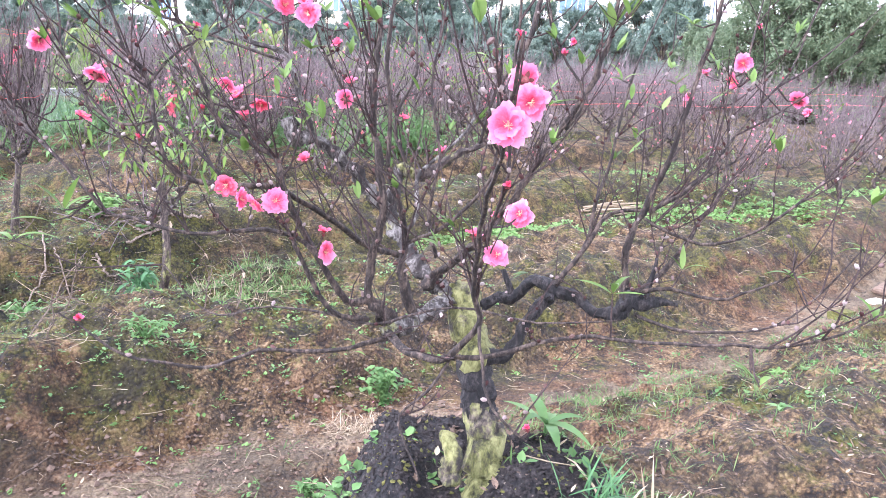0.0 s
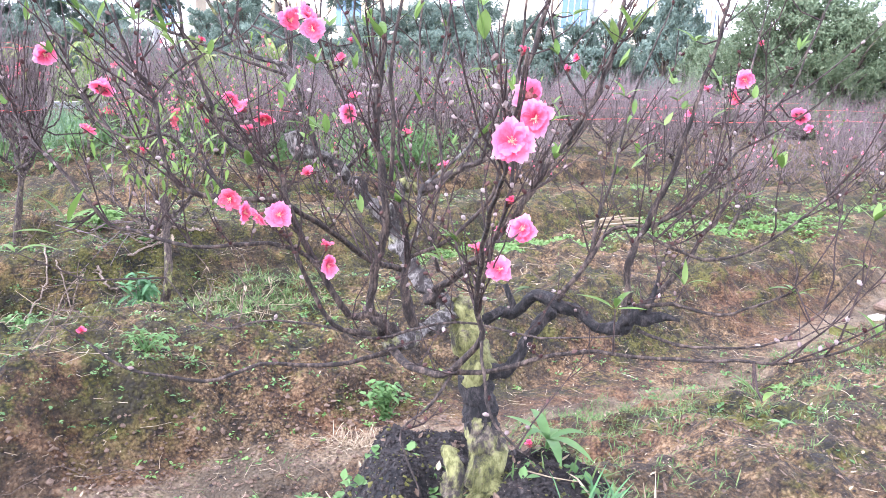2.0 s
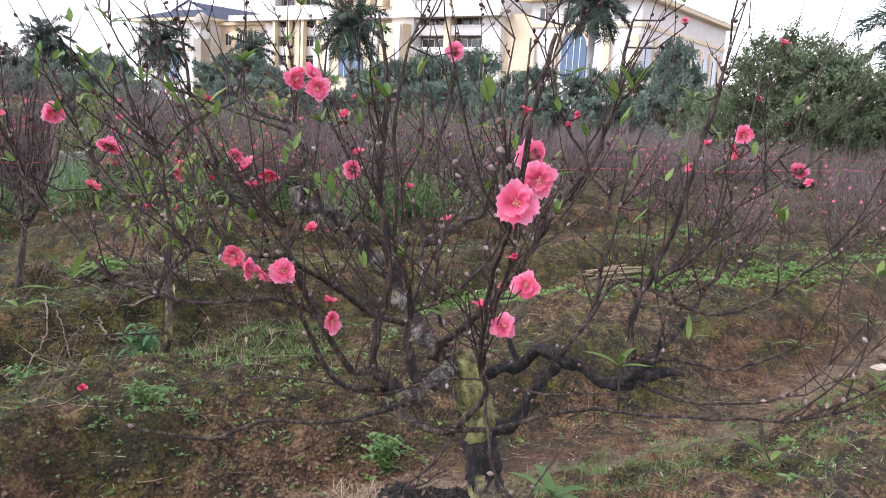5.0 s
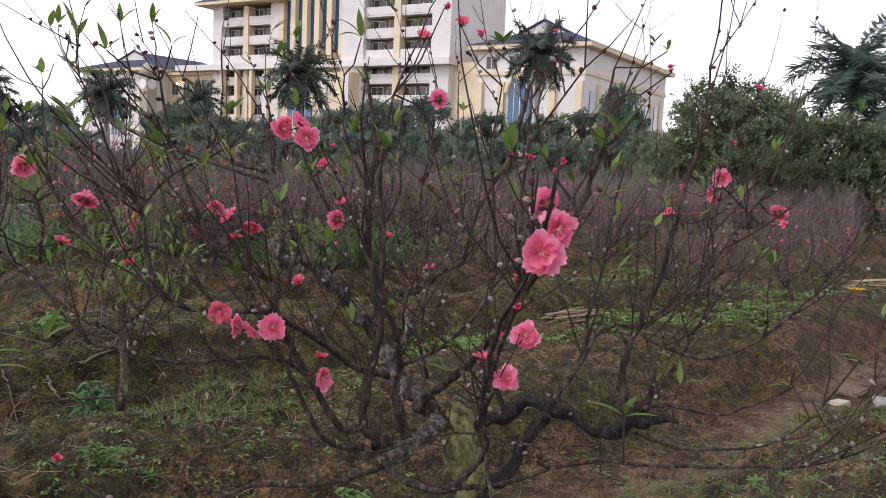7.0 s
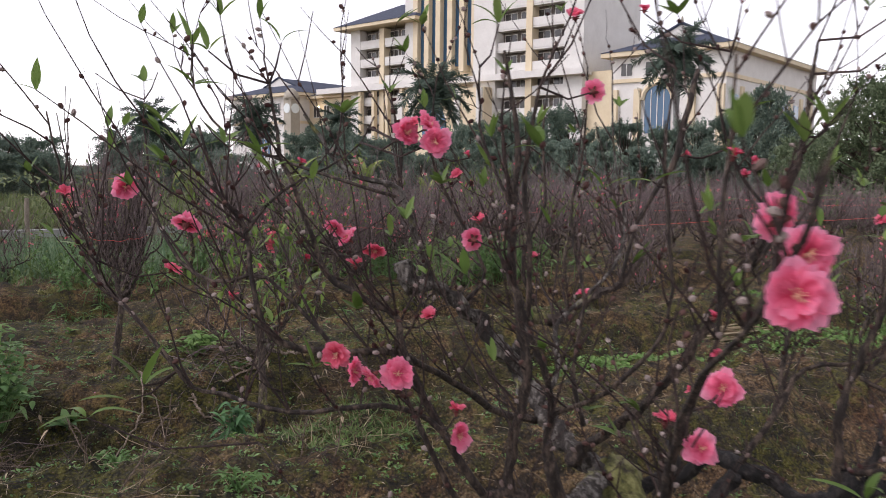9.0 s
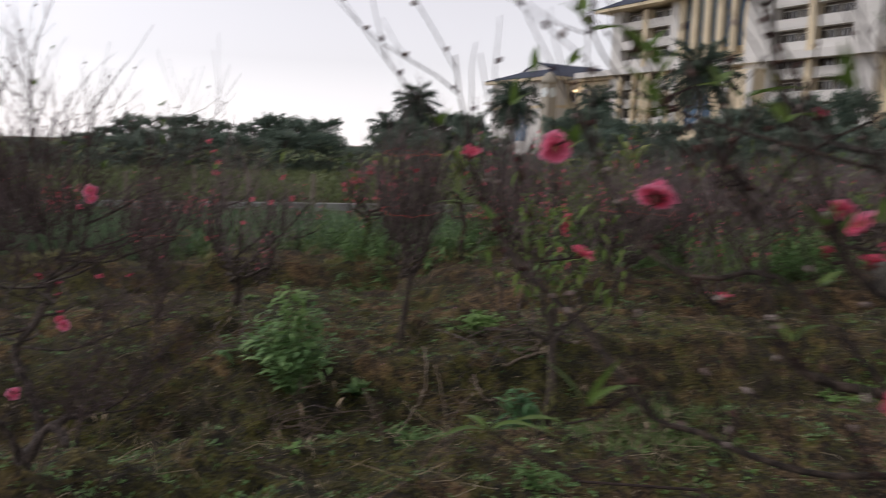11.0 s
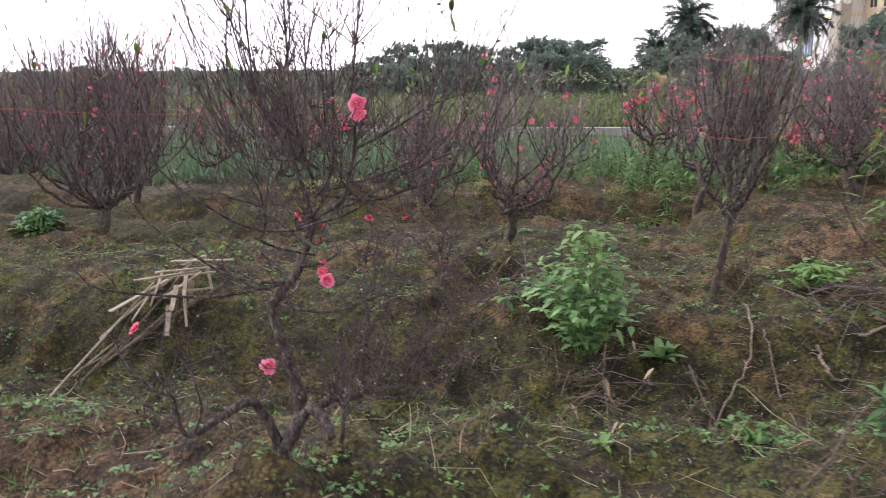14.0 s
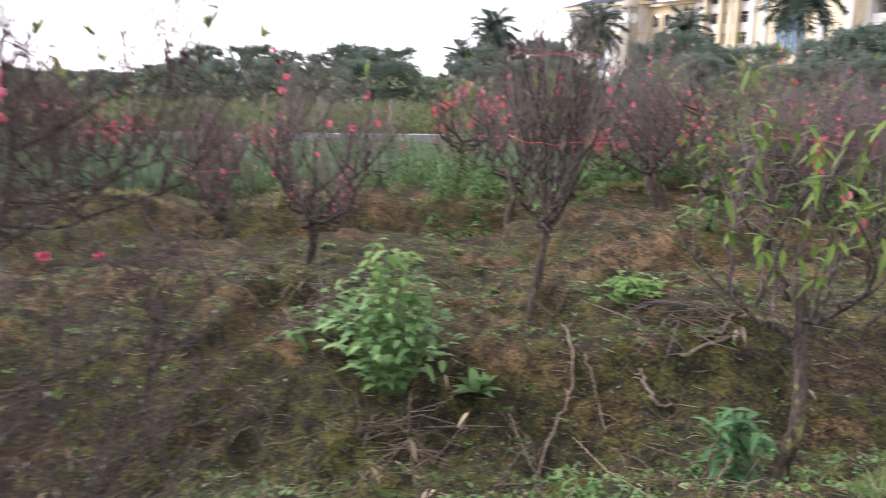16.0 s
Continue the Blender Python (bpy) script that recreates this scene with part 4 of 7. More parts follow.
for k in range(11):
    a, reach, h = 2 * math.pi * (k + bow_dice.uniform(-0.4, 0.4)) / 11, bow_dice.uniform(0.3, 0.52), bow_dice.uniform(0.1, 0.42)
    z = bow_dice.uniform(0.6, 1.0)
    x, y = -2.43 + (0.04 if z > 0.72 else 0.0), 2.67 + max(0.0, z - 0.62) * 0.45
    c, d, w = math.cos(a), math.sin(a), bow_dice.uniform(-0.08, 0.08)
    limb(second_limbs, BARK_LOW, (x, y, z, 0.0086), (x + c * reach * 0.35 - d * w, y + d * reach * 0.35 + c * w, z - 0.02 + 0.06 * h, 0.0068), (x + c * reach * 0.7 + d * w, y + d * reach * 0.7 - c * w, z + 0.25 * h, 0.0056), (x + c * reach, y + d * reach, z + 0.55 * h, 0.0042), (x + c * reach * 1.1, y + d * reach * 1.1, z + h, 0.0024))


def raise_tree(tree, limbs, seed, shoots, reach, leaf_share, splay=0.45, stout=0.0024, bare=0.9, bud_share=0.3, twig=None, brushy=None):
    """Limbs as branches of their own; fine shoots, their buds and tip leaves as joined parts."""
    rng = random.Random(seed)
    twigs, buds, tips = Build(), Build(), Build()
    base = tree.location
    for k, (mat, path) in enumerate(limbs):
        b = Build()
        pts, radii = [q.to_3d() - base for q in path], [q[3] for q in path]
        thick = radii[0] > 0.012
        rough = [p + Vector((noise.noise(p * 23), noise.noise(p * 23 + Vector((9, 0, 0))), noise.noise(p * 23 + Vector((0, 9, 0))))) * (0.45 * r + 0.003) + Vector((noise.noise(p * 70), noise.noise(p * 70 + Vector((9, 0, 0))), noise.noise(p * 70 + Vector((0, 9, 0))))) * 0.16 * r for p, r in zip(pts, radii)]
        b.tube(rough, [max(r, 0.0013) for r in radii], 16 if thick else 7, True, 0.4 if mat in (BARK_BASE, BARK_BLACK) else 0.22 if mat is BARK_LOW else 0.9 if thick else 0.15)
        if thick and mat not in (BARK_BASE, BARK_LOW):
            for _ in range(len(pts) // 3):
                i = rng.randrange(1, len(pts))
                d = Vector((rng.gauss(0, 1), rng.gauss(0, 1), rng.gauss(0.3, 0.8))).normalized()
                p, r = rough[i], radii[i]
                b.tube([p + d * r * 0.3, p + d * r * 0.95, p + d * r * rng.uniform(1.15, 1.7)], [r * 0.75, r * 0.55, r * 0.2], 8, True, 0.6)
        part("trunk" if k == 0 else "branch", b, mat, tree, smooth=True)
        run = [(p, r) for p, r in zip(rough, radii) if r < 0.0125]
        for p, r in run:
            for _ in range(3):
                if rng.random() < bud_share * 0.16:
                    d = Vector((rng.uniform(-1, 1), rng.uniform(-1, 1), rng.uniform(-0.3, 1))).normalized()
                    buds.tube([p + d * r * 0.6, p + d * (r + 0.0045), p + d * (r + 0.0075), p + d * (r + 0.0105)], [0.0018, 0.0038, 0.0034, 0.001], 6, False)
        for _ in range(int(len(run) * shoots / (2.2 if thick and splay > 0.4 else 1))):
            i = rng.randrange(len(run))
            p, r = run[i]
            low = p.z + base.z < 0.98
            if low and rng.random() < (brushy if p.x + base.x > -2.24 and brushy is not None else bare):
                continue
            out = p - (limbs[0][1][-1].to_3d() - base)
            out.z = 0
            wide = max(splay, 0.75) if low else splay
            d = Vector((rng.gauss(0, wide), rng.gauss(0, wide), rng.uniform(0.6, 1.2))) + out.normalized() * splay
            d.normalize()
            length = rng.uniform(*reach) * (0.7 if low else 1.0)
            seg = [p]
            for _ in range(5):
                crook = 0.34 if low else 0.12
                d = (d + Vector((rng.gauss(0, crook), rng.gauss(0, crook), rng.gauss(0.07, crook * 0.6)))).normalized()
                seg.append(seg[-1] + d * (length / 5))
            r0 = min(stout, r)
            twigs.tube(seg, [r0 * (1 - 0.14 * q) for q in range(6)], 4, False)
            for _ in range(rng.randint(2, 4) if low else rng.randint(0, 2)):
                j = rng.randrange(1, 5)
                e = (d * 0.5 + Vector((rng.gauss(0, 0.6), rng.gauss(0, 0.6), rng.uniform(0, 0.7)))).normalized()
                l2 = length * rng.uniform(0.2, 0.45)
                twigs.tube([seg[j], seg[j] + e * l2 * 0.5, seg[j] + e * l2 + Vector((0, 0, 0.15 * l2))], [r0 * 0.62, r0 * 0.52, r0 * 0.35], 4, False)
            for q in range(1, 6):
                for _ in range(2):
                    if rng.random() < bud_share:
                        c = seg[q - 1].lerp(seg[q], rng.random())
                        e = Vector((rng.uniform(-1, 1), rng.uniform(-1, 1), rng.uniform(0, 1))).normalized()
                        buds.tube([c, c + e * 0.004, c + e * 0.007, c + e * 0.0095], [0.0016, 0.0034, 0.003, 0.0008], 6, False)
            if rng.random() < leaf_share:
                for _ in range(rng.randint(2, 4)):
                    e = d + Vector((rng.uniform(-1, 1), rng.uniform(-1, 1), rng.uniform(-0.4, 0.5)))
                    tips.blade(seg[-1], e, rng.uniform(0.03, 0.055), rng.uniform(0.009, 0.014), rng.uniform(0, 0.4), steps=4)
    part("twig_spray", twigs, twig or TWIG, tree, "thin reddish-brown shoots")
    part("bud_spray", buds, BUD, tree, "small downy pale buds")
    if tips.v:
        part("leaf_spray", tips, LEAF, tree, "young green leaves")


SPURS = {}
main_tree = thing("peach_tree", (0.44, 1.12, 0.5), "gnarled old peach tree with mossy trunk, pink blossom and bare twigs", "tree", "peach trees")
SPURS[main_tree.name] = Build()
raise_tree(main_tree, main_limbs, 3, 0.55, (0.08, 0.34), 0.3, 0.45, 0.0021, bud_share=0.26)
bloom(main_tree, "open", (0.22, 0.45, 1.34), (0.26, 0.51, 1.36), (-0.43, 1.27, 1.38), (0.04, 1.03, 1.45), (0.37, 0.87, 1.16), (-0.01, 0.99, 1.15), (0.32, 0.81, 1.11))
bloom(main_tree, "open", (1.01, 1.35, 1.41))
bloom(main_tree, "back", (0.27, 0.57, 1.38), (-0.31, 1.15, 1.33), (0.12, 1.26, 1.3), (1.07, 1.22, 1.34), (0.31, 1.26, 1.54))
bloom(main_tree, "side", (-0.4, 1.42, 1.23), (0.03, 1.05, 1.47), (-0.1, 1.26, 1.32), (-0.08, 1.25, 1.3), (-0.04, 1.24, 1.29), (0.0, 1.06, 1.46))
bloom(main_tree, "side", (-0.04, 0.99, 1.15), (-0.07, 1.01, 1.15), (-0.09, 1.03, 1.17), (0.07, 1.01, 1.06), (0.99, 1.34, 1.37))
bloom(main_tree, "half", (-0.07, 1.24, 1.26), (0.13, 1.27, 1.33), (0.04, 1.12, 1.2), (0.29, 0.84, 1.13), (0.07, 1.02, 1.09), (0.35, 1.43, 1.18))
bloom(main_tree, "half", (0.29, 1.63, 1.23), (0.12, 1.52, 1.4), (0.99, 1.47, 1.38), (0.95, 1.46, 1.32), (1.23, 1.4, 1.3), (0.27, 1.23, 1.65))
bloom(main_tree, "half", (0.34, 1.22, 1.68), (1.0, 1.23, 1.6), (0.01, 1.07, 1.47))
bloom(main_tree, "bud", (0.33, 0.86, 1.16), (-0.15, 1.19, 1.42), (0.31, 0.74, 1.43), (0.54, 1.16, 1.43), (0.52, 1.15, 1.41), (1.07, 1.4, 1.49))
bloom(main_tree, "bud", (0.32, 0.78, 1.22), (0.32, 0.79, 1.26), (0.14, 1.52, 1.44), (0.39, 0.8, 0.82), (-0.33, 1.02, 0.94), (-0.24, 1.12, 1.23))
bloom(main_tree, "bud", (-0.14, 1.15, 1.28), (0.31, 1.23, 1.71), (0.39, 1.26, 1.67), (0.51, 1.17, 1.67), (0.67, 1.02, 1.6), (0.43, 1.17, 1.44))
sprig(main_tree, (-0.37, 1.13, 1.1), 3, 0.075)
sprig(main_tree, (-0.39, 1.13, 1.08), 2, 0.07)
sprig(main_tree, (0.61, 1.15, 1.46), 4, 0.07)
sprig(main_tree, (0.51, 0.8, 1.05), 4, 0.065)
sprig(main_tree, (0.98, 1.01, 1.01), 4, 0.06)
sprig(main_tree, (1.07, 0.94, 1.08), 3, 0.055)
sprig(main_tree, (0.85, 0.64, 1.06), 3, 0.055)
sprig(main_tree, (0.79, 1.1, 1.0), 3, 0.055)
sprig(main_tree, (0.04, 1.45, 1.26), 3, 0.07)
sprig(main_tree, (-0.5, 1.27, 1.01), 3, 0.07)
sprig(main_tree, (-0.01, 1.44, 1.29), 2, 0.06)
sprig(main_tree, (0.35, 1.08, 1.4), 2, 0.06)
sprig(main_tree, (0.4, 1.49, 1.38), 2, 0.055)
sprig(main_tree, (0.42, 1.47, 1.34), 2, 0.05)
sprig(main_tree, (-0.13, 1.15, 1.29), 2, 0.05)
sprig(main_tree, (0.71, 1.31, 1.36), 3, 0.06)
sprig(main_tree, (0.73, 1.3, 1.32), 2, 0.055)
sprig(main_tree, (0.81, 1.22, 1.48), 4, 0.06)
sprig(main_tree, (0.53, 1.18, 1.51), 3, 0.06)
sprig(main_tree, (-0.18, 1.08, 1.2), 3, 0.05)
sprig(main_tree, (-0.32, 1.18, 1.44), 3, 0.06)
sprig(main_tree, (-0.19, 1.15, 1.41), 3, 0.07)
sprig(main_tree, (0.85, 1.19, 1.41), 3, 0.05)
sprig(main_tree, (0.74, 1.28, 1.24), 2, 0.06)
sprig(main_tree, (0.7, 0.69, 0.95), 2, 0.045)
sprig(main_tree, (0.13, 1.05, 0.86), 2, 0.035)
sprig(main_tree, (0.32, 1.59, 1.3), 2, 0.06)
sprig(main_tree, (0.3, 1.64, 1.5), 3, 0.06)
sprig(main_tree, (-0.22, 1.21, 1.44), 3, 0.07)
sprig(main_tree, (0.68, 0.64, 0.96), 2, 0.06)
sprig(main_tree, (-0.28, 1.18, 1.58), 3, 0.05)
sprig(main_tree, (-0.18, 1.22, 1.6), 2, 0.05)
sprig(main_tree, (0.63, 1.12, 1.48), 4, 0.07)
sprig(main_tree, (0.69, 1.07, 1.64), 2, 0.045)
sprig(main_tree, (0.17, 1.36, 1.66), 4, 0.065)
sprig(main_tree, (0.1, 1.44, 1.27), 3, 0.065)
bloom(main_tree, "half", (-0.55, 1.35, 1.366))
sprig(main_tree, (-0.41, 1.68, 1.58), 3, 0.085)
sprig(main_tree, (-0.415, 1.69, 1.66), 2, 0.075)

second_tree = thing("peach_tree", (-2.36, 2.55, 0.16), "low branching peach tree with many upright bare twigs and few blossoms", "tree", "peach trees")
SPURS[second_tree.name] = Build()
raise_tree(second_tree, second_limbs, 8, 2.3, (0.14, 0.5), 0.05, 0.36, 0.0018, 0.84, 0.07, TWIG_SECOND, 0.1)
bloom(second_tree, "open", (-2.1, 2.62, 1.195), (-2.34, 2.51, 0.5), (-2.3, 2.72, 0.695))
bloom(second_tree, "side", (-2.11, 2.64, 1.165), (-2.33, 2.74, 0.71), (-2.5, 2.23, 0.66))
bloom(second_tree, "half", (-2.43, 2.75, 0.86), (-2.22, 2.82, 0.86), (-2.1, 2.83, 0.87), (-2.37, 2.78, 0.83), (-2.34, 2.75, 0.73), (-2.36, 2.77, 0.79))
bloom(second_tree, "half", (-2.38, 2.87, 1.18), (-2.3, 2.82, 1.11))
bloom(second_tree, "bud", (-2.26, 2.82, 1.37))

for tree in (main_tree, second_tree):
    part("twig_spray", SPURS[tree.name], TWIG, tree, "short side spurs")


# ---- younger peach trees of the rows ----
def row_tree(seed, height, spread, clear, limbs, shoots, blossoms, leaves, ribbons=(), sides=3, upright=0.35, bloom_size=0.022, girth=1.0, twig=None, leaf=0.065, fine=1.0):
    """A vase-shaped peach tree at the origin: short crooked trunk, bowed limbs that fork, a brush of long shoots."""
    rng = random.Random(seed)
    tree = thing("peach_tree", (0, 0, -50), "vase-shaped young peach tree of bare purple-brown twigs", "tree", "peach trees")
    trunk, tip = Build(), Vector((rng.uniform(-0.1, 0.1), rng.uniform(-0.1, 0.1), clear))
    bend = Vector((rng.uniform(-0.08, 0.08), rng.uniform(-0.08, 0.08), clear * 0.5))
    path = smooth_path([(0, 0, -0.12, 0.04 * girth), (*(bend * 0.4), 0.03 * girth), (*bend, 0.024 * girth), (*tip, 0.022 * girth)], 5)
    trunk.tube([q.to_3d() for q in path], [q[3] for q in path], 9, True, 0.5)
    part("trunk", trunk, BARK_OLD, tree, smooth=True)
    twigs, red, green = Build(), Build(), Build()
    for k in range(limbs):
        a = 2 * math.pi * (k + rng.uniform(-0.3, 0.3)) / limbs
        out = Vector((math.cos(a), math.sin(a), 0))
        turn = Vector((-out.y, out.x, 0)) * rng.uniform(-0.35, 0.35)
        root = tip * rng.uniform(0.72, 1.0)
        r1 = spread * rng.uniform(0.5, 1.1)
        lift = rng.uniform(0.78, 1.08)
        zt = root.z + (height - clear) * rng.uniform(0.4, 0.7)
        rise = zt - root.z
        rows = [(*root, 0.014 * girth), (*(root + (out + turn) * r1 * 0.4 + Vector((0, 0, rise * rng.uniform(0.05, 0.2)))), 0.0105 * girth),
                (*(root + (out + turn * 0.6) * r1 * 0.85 + Vector((0, 0, rise * 0.42))), 0.0075 * girth), (*(root + out * r1 + Vector((0, 0, rise))), 0.004)]
        path = smooth_path(rows, 6)
        for q in path[1:]:
            q.x, q.y, q.z = q.x + rng.gauss(0, 0.012), q.y + rng.gauss(0, 0.012), q.z + rng.gauss(0, 0.01)
        b = Build()
        b.tube([q.to_3d() for q in path], [q[3] for q in path], 6, True, 0.3)
        runs = [path]
        for j in range(3):
            i = rng.randrange(5, len(path) - 3)
            p = path[i].to_3d()
            d = (out * rng.uniform(-0.7, 0.6) + turn * rng.uniform(-2, 2) + Vector((rng.gauss(0, 0.3), rng.gauss(0, 0.3), rng.uniform(0.5, 1.0)))).normalized()
            d = (d + Vector((0, 0, 0.5 * (0.35 / upright - 1)))).normalized()
            l = (height - p.z) * rng.uniform(0.35, 0.6)
            e = (d + Vector((rng.gauss(0, 0.25), rng.gauss(0, 0.25), 0.6))).normalized()
            fork = smooth_path([(*p, 0.0065), (*(p + d * l * 0.5), 0.0052), (*(p + d * l * 0.5 + e * l * 0.5), 0.0032)], 5)
            b.tube([q.to_3d() for q in fork], [q[3] for q in fork], 5, True, 0.2)
            runs.append(fork)
        part("branch", b, BARK_LOW, tree, smooth=True)
        for _ in range(int(shoots / limbs)):
            run = rng.choice(runs)
            q = run[rng.randrange(int(len(run) * 0.16), len(run))]
            p = q.to_3d()
            d = Vector((rng.gauss(0, upright), rng.gauss(0, upright), 1.0)) + out * (rng.uniform(-0.4, 0.4) * upright / 0.35)
            d.normalize()
            top = height * rng.uniform(0.55, 1.1) * lift
            length = max(0.12, min(top - p.z, 0.95)) * rng.uniform(0.65, 1.0)
            seg = [p]
            for _ in range(4):
                d = (d + Vector((rng.gauss(0, 0.15), rng.gauss(0, 0.15), 0.1))).normalized()
                seg.append(seg[-1] + d * (length / 4))
            twigs.tube(seg, [fine * r for r in (0.0034, 0.003, 0.0025, 0.002, 0.0012)], sides, False)
            if rng.random() < 0.5:
                e = Vector((rng.gauss(0, 1), rng.gauss(0, 1), rng.gauss(0.1, 0.4))).normalized()
                l2 = rng.uniform(0.1, 0.3)
                twigs.tube([p, p + e * l2 * 0.5 + Vector((0, 0, 0.02)), p + e * l2 + Vector((0, 0, rng.gauss(0.03, 0.05)))], [fine * r for r in (0.0026, 0.002, 0.001)], sides, False)
            for _ in range(2):
                j = rng.randrange(1, 4)
                e = (d + Vector((rng.gauss(0, 0.6), rng.gauss(0, 0.6), 0.1))).normalized()
                l2 = length * rng.uniform(0.2, 0.5)
                twigs.tube([seg[j], seg[j] + e * l2 * 0.5, seg[j] + e * l2 * 0.5 + (e + Vector((0, 0, 0.6))).normalized() * l2 * 0.5], [fine * r for r in (0.0024, 0.0019, 0.001)], sides, False)
            if rng.random() < blossoms:
                for _ in range(rng.randint(1, 4)):
                    c = seg[rng.randrange(1, 4)]
                    for _ in range(6):
                        e = Vector((rng.uniform(-1, 1), rng.uniform(-1, 1), rng.uniform(-1, 1))).normalized()
                        red.blade(c, e, bloom_size * rng.uniform(0.7, 1.2), bloom_size, 0, steps=2, up=(e.y, e.z, e.x))
            if rng.random() < leaves:
                for _ in range(rng.randint(3, 6)):
                    c = seg[rng.randrange(2, 5)]
                    e = Vector((rng.uniform(-1, 1), rng.uniform(-1, 1), rng.uniform(-0.9, 0.5)))
                    green.blade(c, e, leaf * rng.uniform(0.7, 1.25), leaf * 0.29, rng.uniform(0.1, 0.5), steps=3)
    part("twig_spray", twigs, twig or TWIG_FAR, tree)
    if red.v:
        part("blossom_spray", red, PETAL_FAR, tree, "small red-pink blossoms")
    if green.v:
        part("leaf_spray", green, LEAF_FAR, tree, "narrow young green leaves")
    for h in ribbons:
        b = Build()
        r = spread * 0.95
        ring = [(r * math.cos(a) * (1 + 0.1 * math.sin(3 * a + h)), r * math.sin(a), h + 0.012 * math.sin(2 * a + seed * h) + 0.006 * math.sin(9 * a)) for a in np.linspace(0, 2 * math.pi, 33)]
        b.tube(ring, [0.0013] * 33, 4, False)
        part("ribbon", b, RED_STRING, tree, "red plastic string tied round the crown")
    return tree


TREES = {
    "dense": [row_tree(1, 1.55, 0.5, 0.26, 7, 180, 0.03, 0.03, girth=0.85, twig=TWIG_NEAR), row_tree(2, 1.65, 0.56, 0.24, 8, 200, 0.03, 0.03, (0.92,), girth=0.85, twig=TWIG_NEAR)],
    "ribbon": [row_tree(3, 1.95, 0.2, 0.66, 9, 250, 0.03, 0.01, (0.98, 1.38), upright=0.155, girth=0.9, fine=0.62, twig=TWIG_FAR)],
    "fresh": [row_tree(26, 1.66, 0.32, 0.8, 5, 50, 0.06, 1.0, bloom_size=0.028, girth=0.95, twig=TWIG_NEAR, leaf=0.082)],
    "tall": [row_tree(27, 2.5, 0.78, 0.36, 11, 430, 0.05, 0.04, (1.15,), upright=0.27, girth=1.25, fine=0.9, twig=TWIG_NEAR)],
    "tied": [row_tree(13, 1.3, 0.38, 0.3, 7, 130, 0.06, 0.02, (0.72,), upright=0.25, twig=TWIG_NEAR)],
    "red": [row_tree(4, 1.25, 0.45, 0.42, 6, 90, 0.32, 0.2, bloom_size=0.034), row_tree(5, 1.35, 0.55, 0.35, 6, 100, 0.26, 0.4, bloom_size=0.032)],
    "leafy": [row_tree(6, 1.5, 0.5, 0.66, 5, 60, 0.1, 0.85), row_tree(7, 1.3, 0.55, 0.4, 6, 80, 0.16, 0.85)],
    "slim": [row_tree(8, 1.35, 0.36, 0.34, 6, 120, 0.08, 0.04, fine=0.8), row_tree(9, 1.4, 0.4, 0.38, 6, 130, 0.08, 0.02, fine=0.8)],
    "brush": [row_tree(10, 1.35, 0.5, 0.25, 5, 85, 0.08, 0.02), row_tree(11, 1.5, 0.45, 0.3, 5, 85, 0.04, 0.02), row_tree(12, 1.4, 0.55, 0.25, 5, 80, 0.16, 0.06)],
}
LABELS = {
    "dense": "dense vase-shaped peach tree with dark bare twigs", "ribbon": "peach tree with upright twigs tied with red plastic string",
    "fresh": "upright young peach tree with single trunk, fresh leaves and blossom",
    "tall": "tall vase-shaped peach tree with stout dark trunk and purple twigs",
    "tied": "low peach tree with bare twigs bound by red string",
    "red": "small peach tree covered in red-pink blossom", "leafy": "slim peach tree with fresh green leaves and some blossom",
    "slim": "small slim peach tree with bare grey-brown twigs", "brush": "bare purple-brown peach tree in a dense orchard row",
}
tree_dice = random.Random(21)
SEEN = set()


def plant(kind, x, y, scale=1.0, turn=None):
    src = tree_dice.choice(TREES[kind])
    turn = tree_dice.uniform(0, 360) if turn is None else turn
    m = pose(x, y, gz(x, y) - 0.01, tree_dice.uniform(-4, 4), tree_dice.uniform(-4, 4), turn)
    if src.name in SEEN:
        ob = copy_thing(src, m)
    else:
        SEEN.add(src.name)
        ob = src
        ob.matrix_basis = m
    ob.matrix_basis = m @ Matrix.Scale(scale, 4)
    tagged(ob, LABELS[kind])
    return ob


# trees near the walk, one by one
for kind, x, y, scale in (
    ("fresh", -0.72, 4.55, 1.0), ("dense", -7.1, 5.4, 1.5), ("slim", -3.88, 6.95, 1.4), ("slim", -4.2, 8.4, 0.85), ("tied", -5.02, 7.55, 0.95),
    ("ribbon", -1.86, 5.6, 1.0), ("red", -4.03, 11.7, 1.05), ("red", -2.4, 12.5, 1.1), ("leafy", -1.4, 11.9, 1.1), ("tied", -6.0, 9.0, 1.0), ("tall", -7.02, 5.32, 1.0), ("dense", -8.6, 6.9, 1.45),
    ("red", -6.9, 11.4, 0.9), ("leafy", -0.5, 9.2, 0.9), ("leafy", -1.0, 7.9, 0.85), ("leafy", 0.5, 7.6, 0.9), ("slim", 4.35, 6.75, 0.85), ("slim", 6.1, 7.4, 1.0), ("tied", -0.25, 8.5, 1.05),
    ("slim", 4.65, 9.2, 0.9), ("red", 1.4, 10.6, 1.05), ("red", -0.3, 11.4, 1.05), ("brush", 3.5, 12.6, 1.0), ("dense", -10.2, 5.4, 1.3), ("dense", -7.6, 8.2, 1.15), ("dense", -9.0, 4.6, 1.3), ("dense", -11.8, 7.4, 1.3),
    ("leafy", 2.2, 9.2, 1.0), ("brush", 0.9, 9.0, 1.05), ("slim", 7.6, 8.6, 1.0), ("brush", -12.2, 7.4, 1.2), ("brush", -7.2, 10.6, 1.0), ("brush", -5.0, 11.0, 0.9), ("red", -8.4, 10.2, 1.0), ("brush", -9.6, 9.0, 1.1),
):
    plant(kind, x, y, scale)

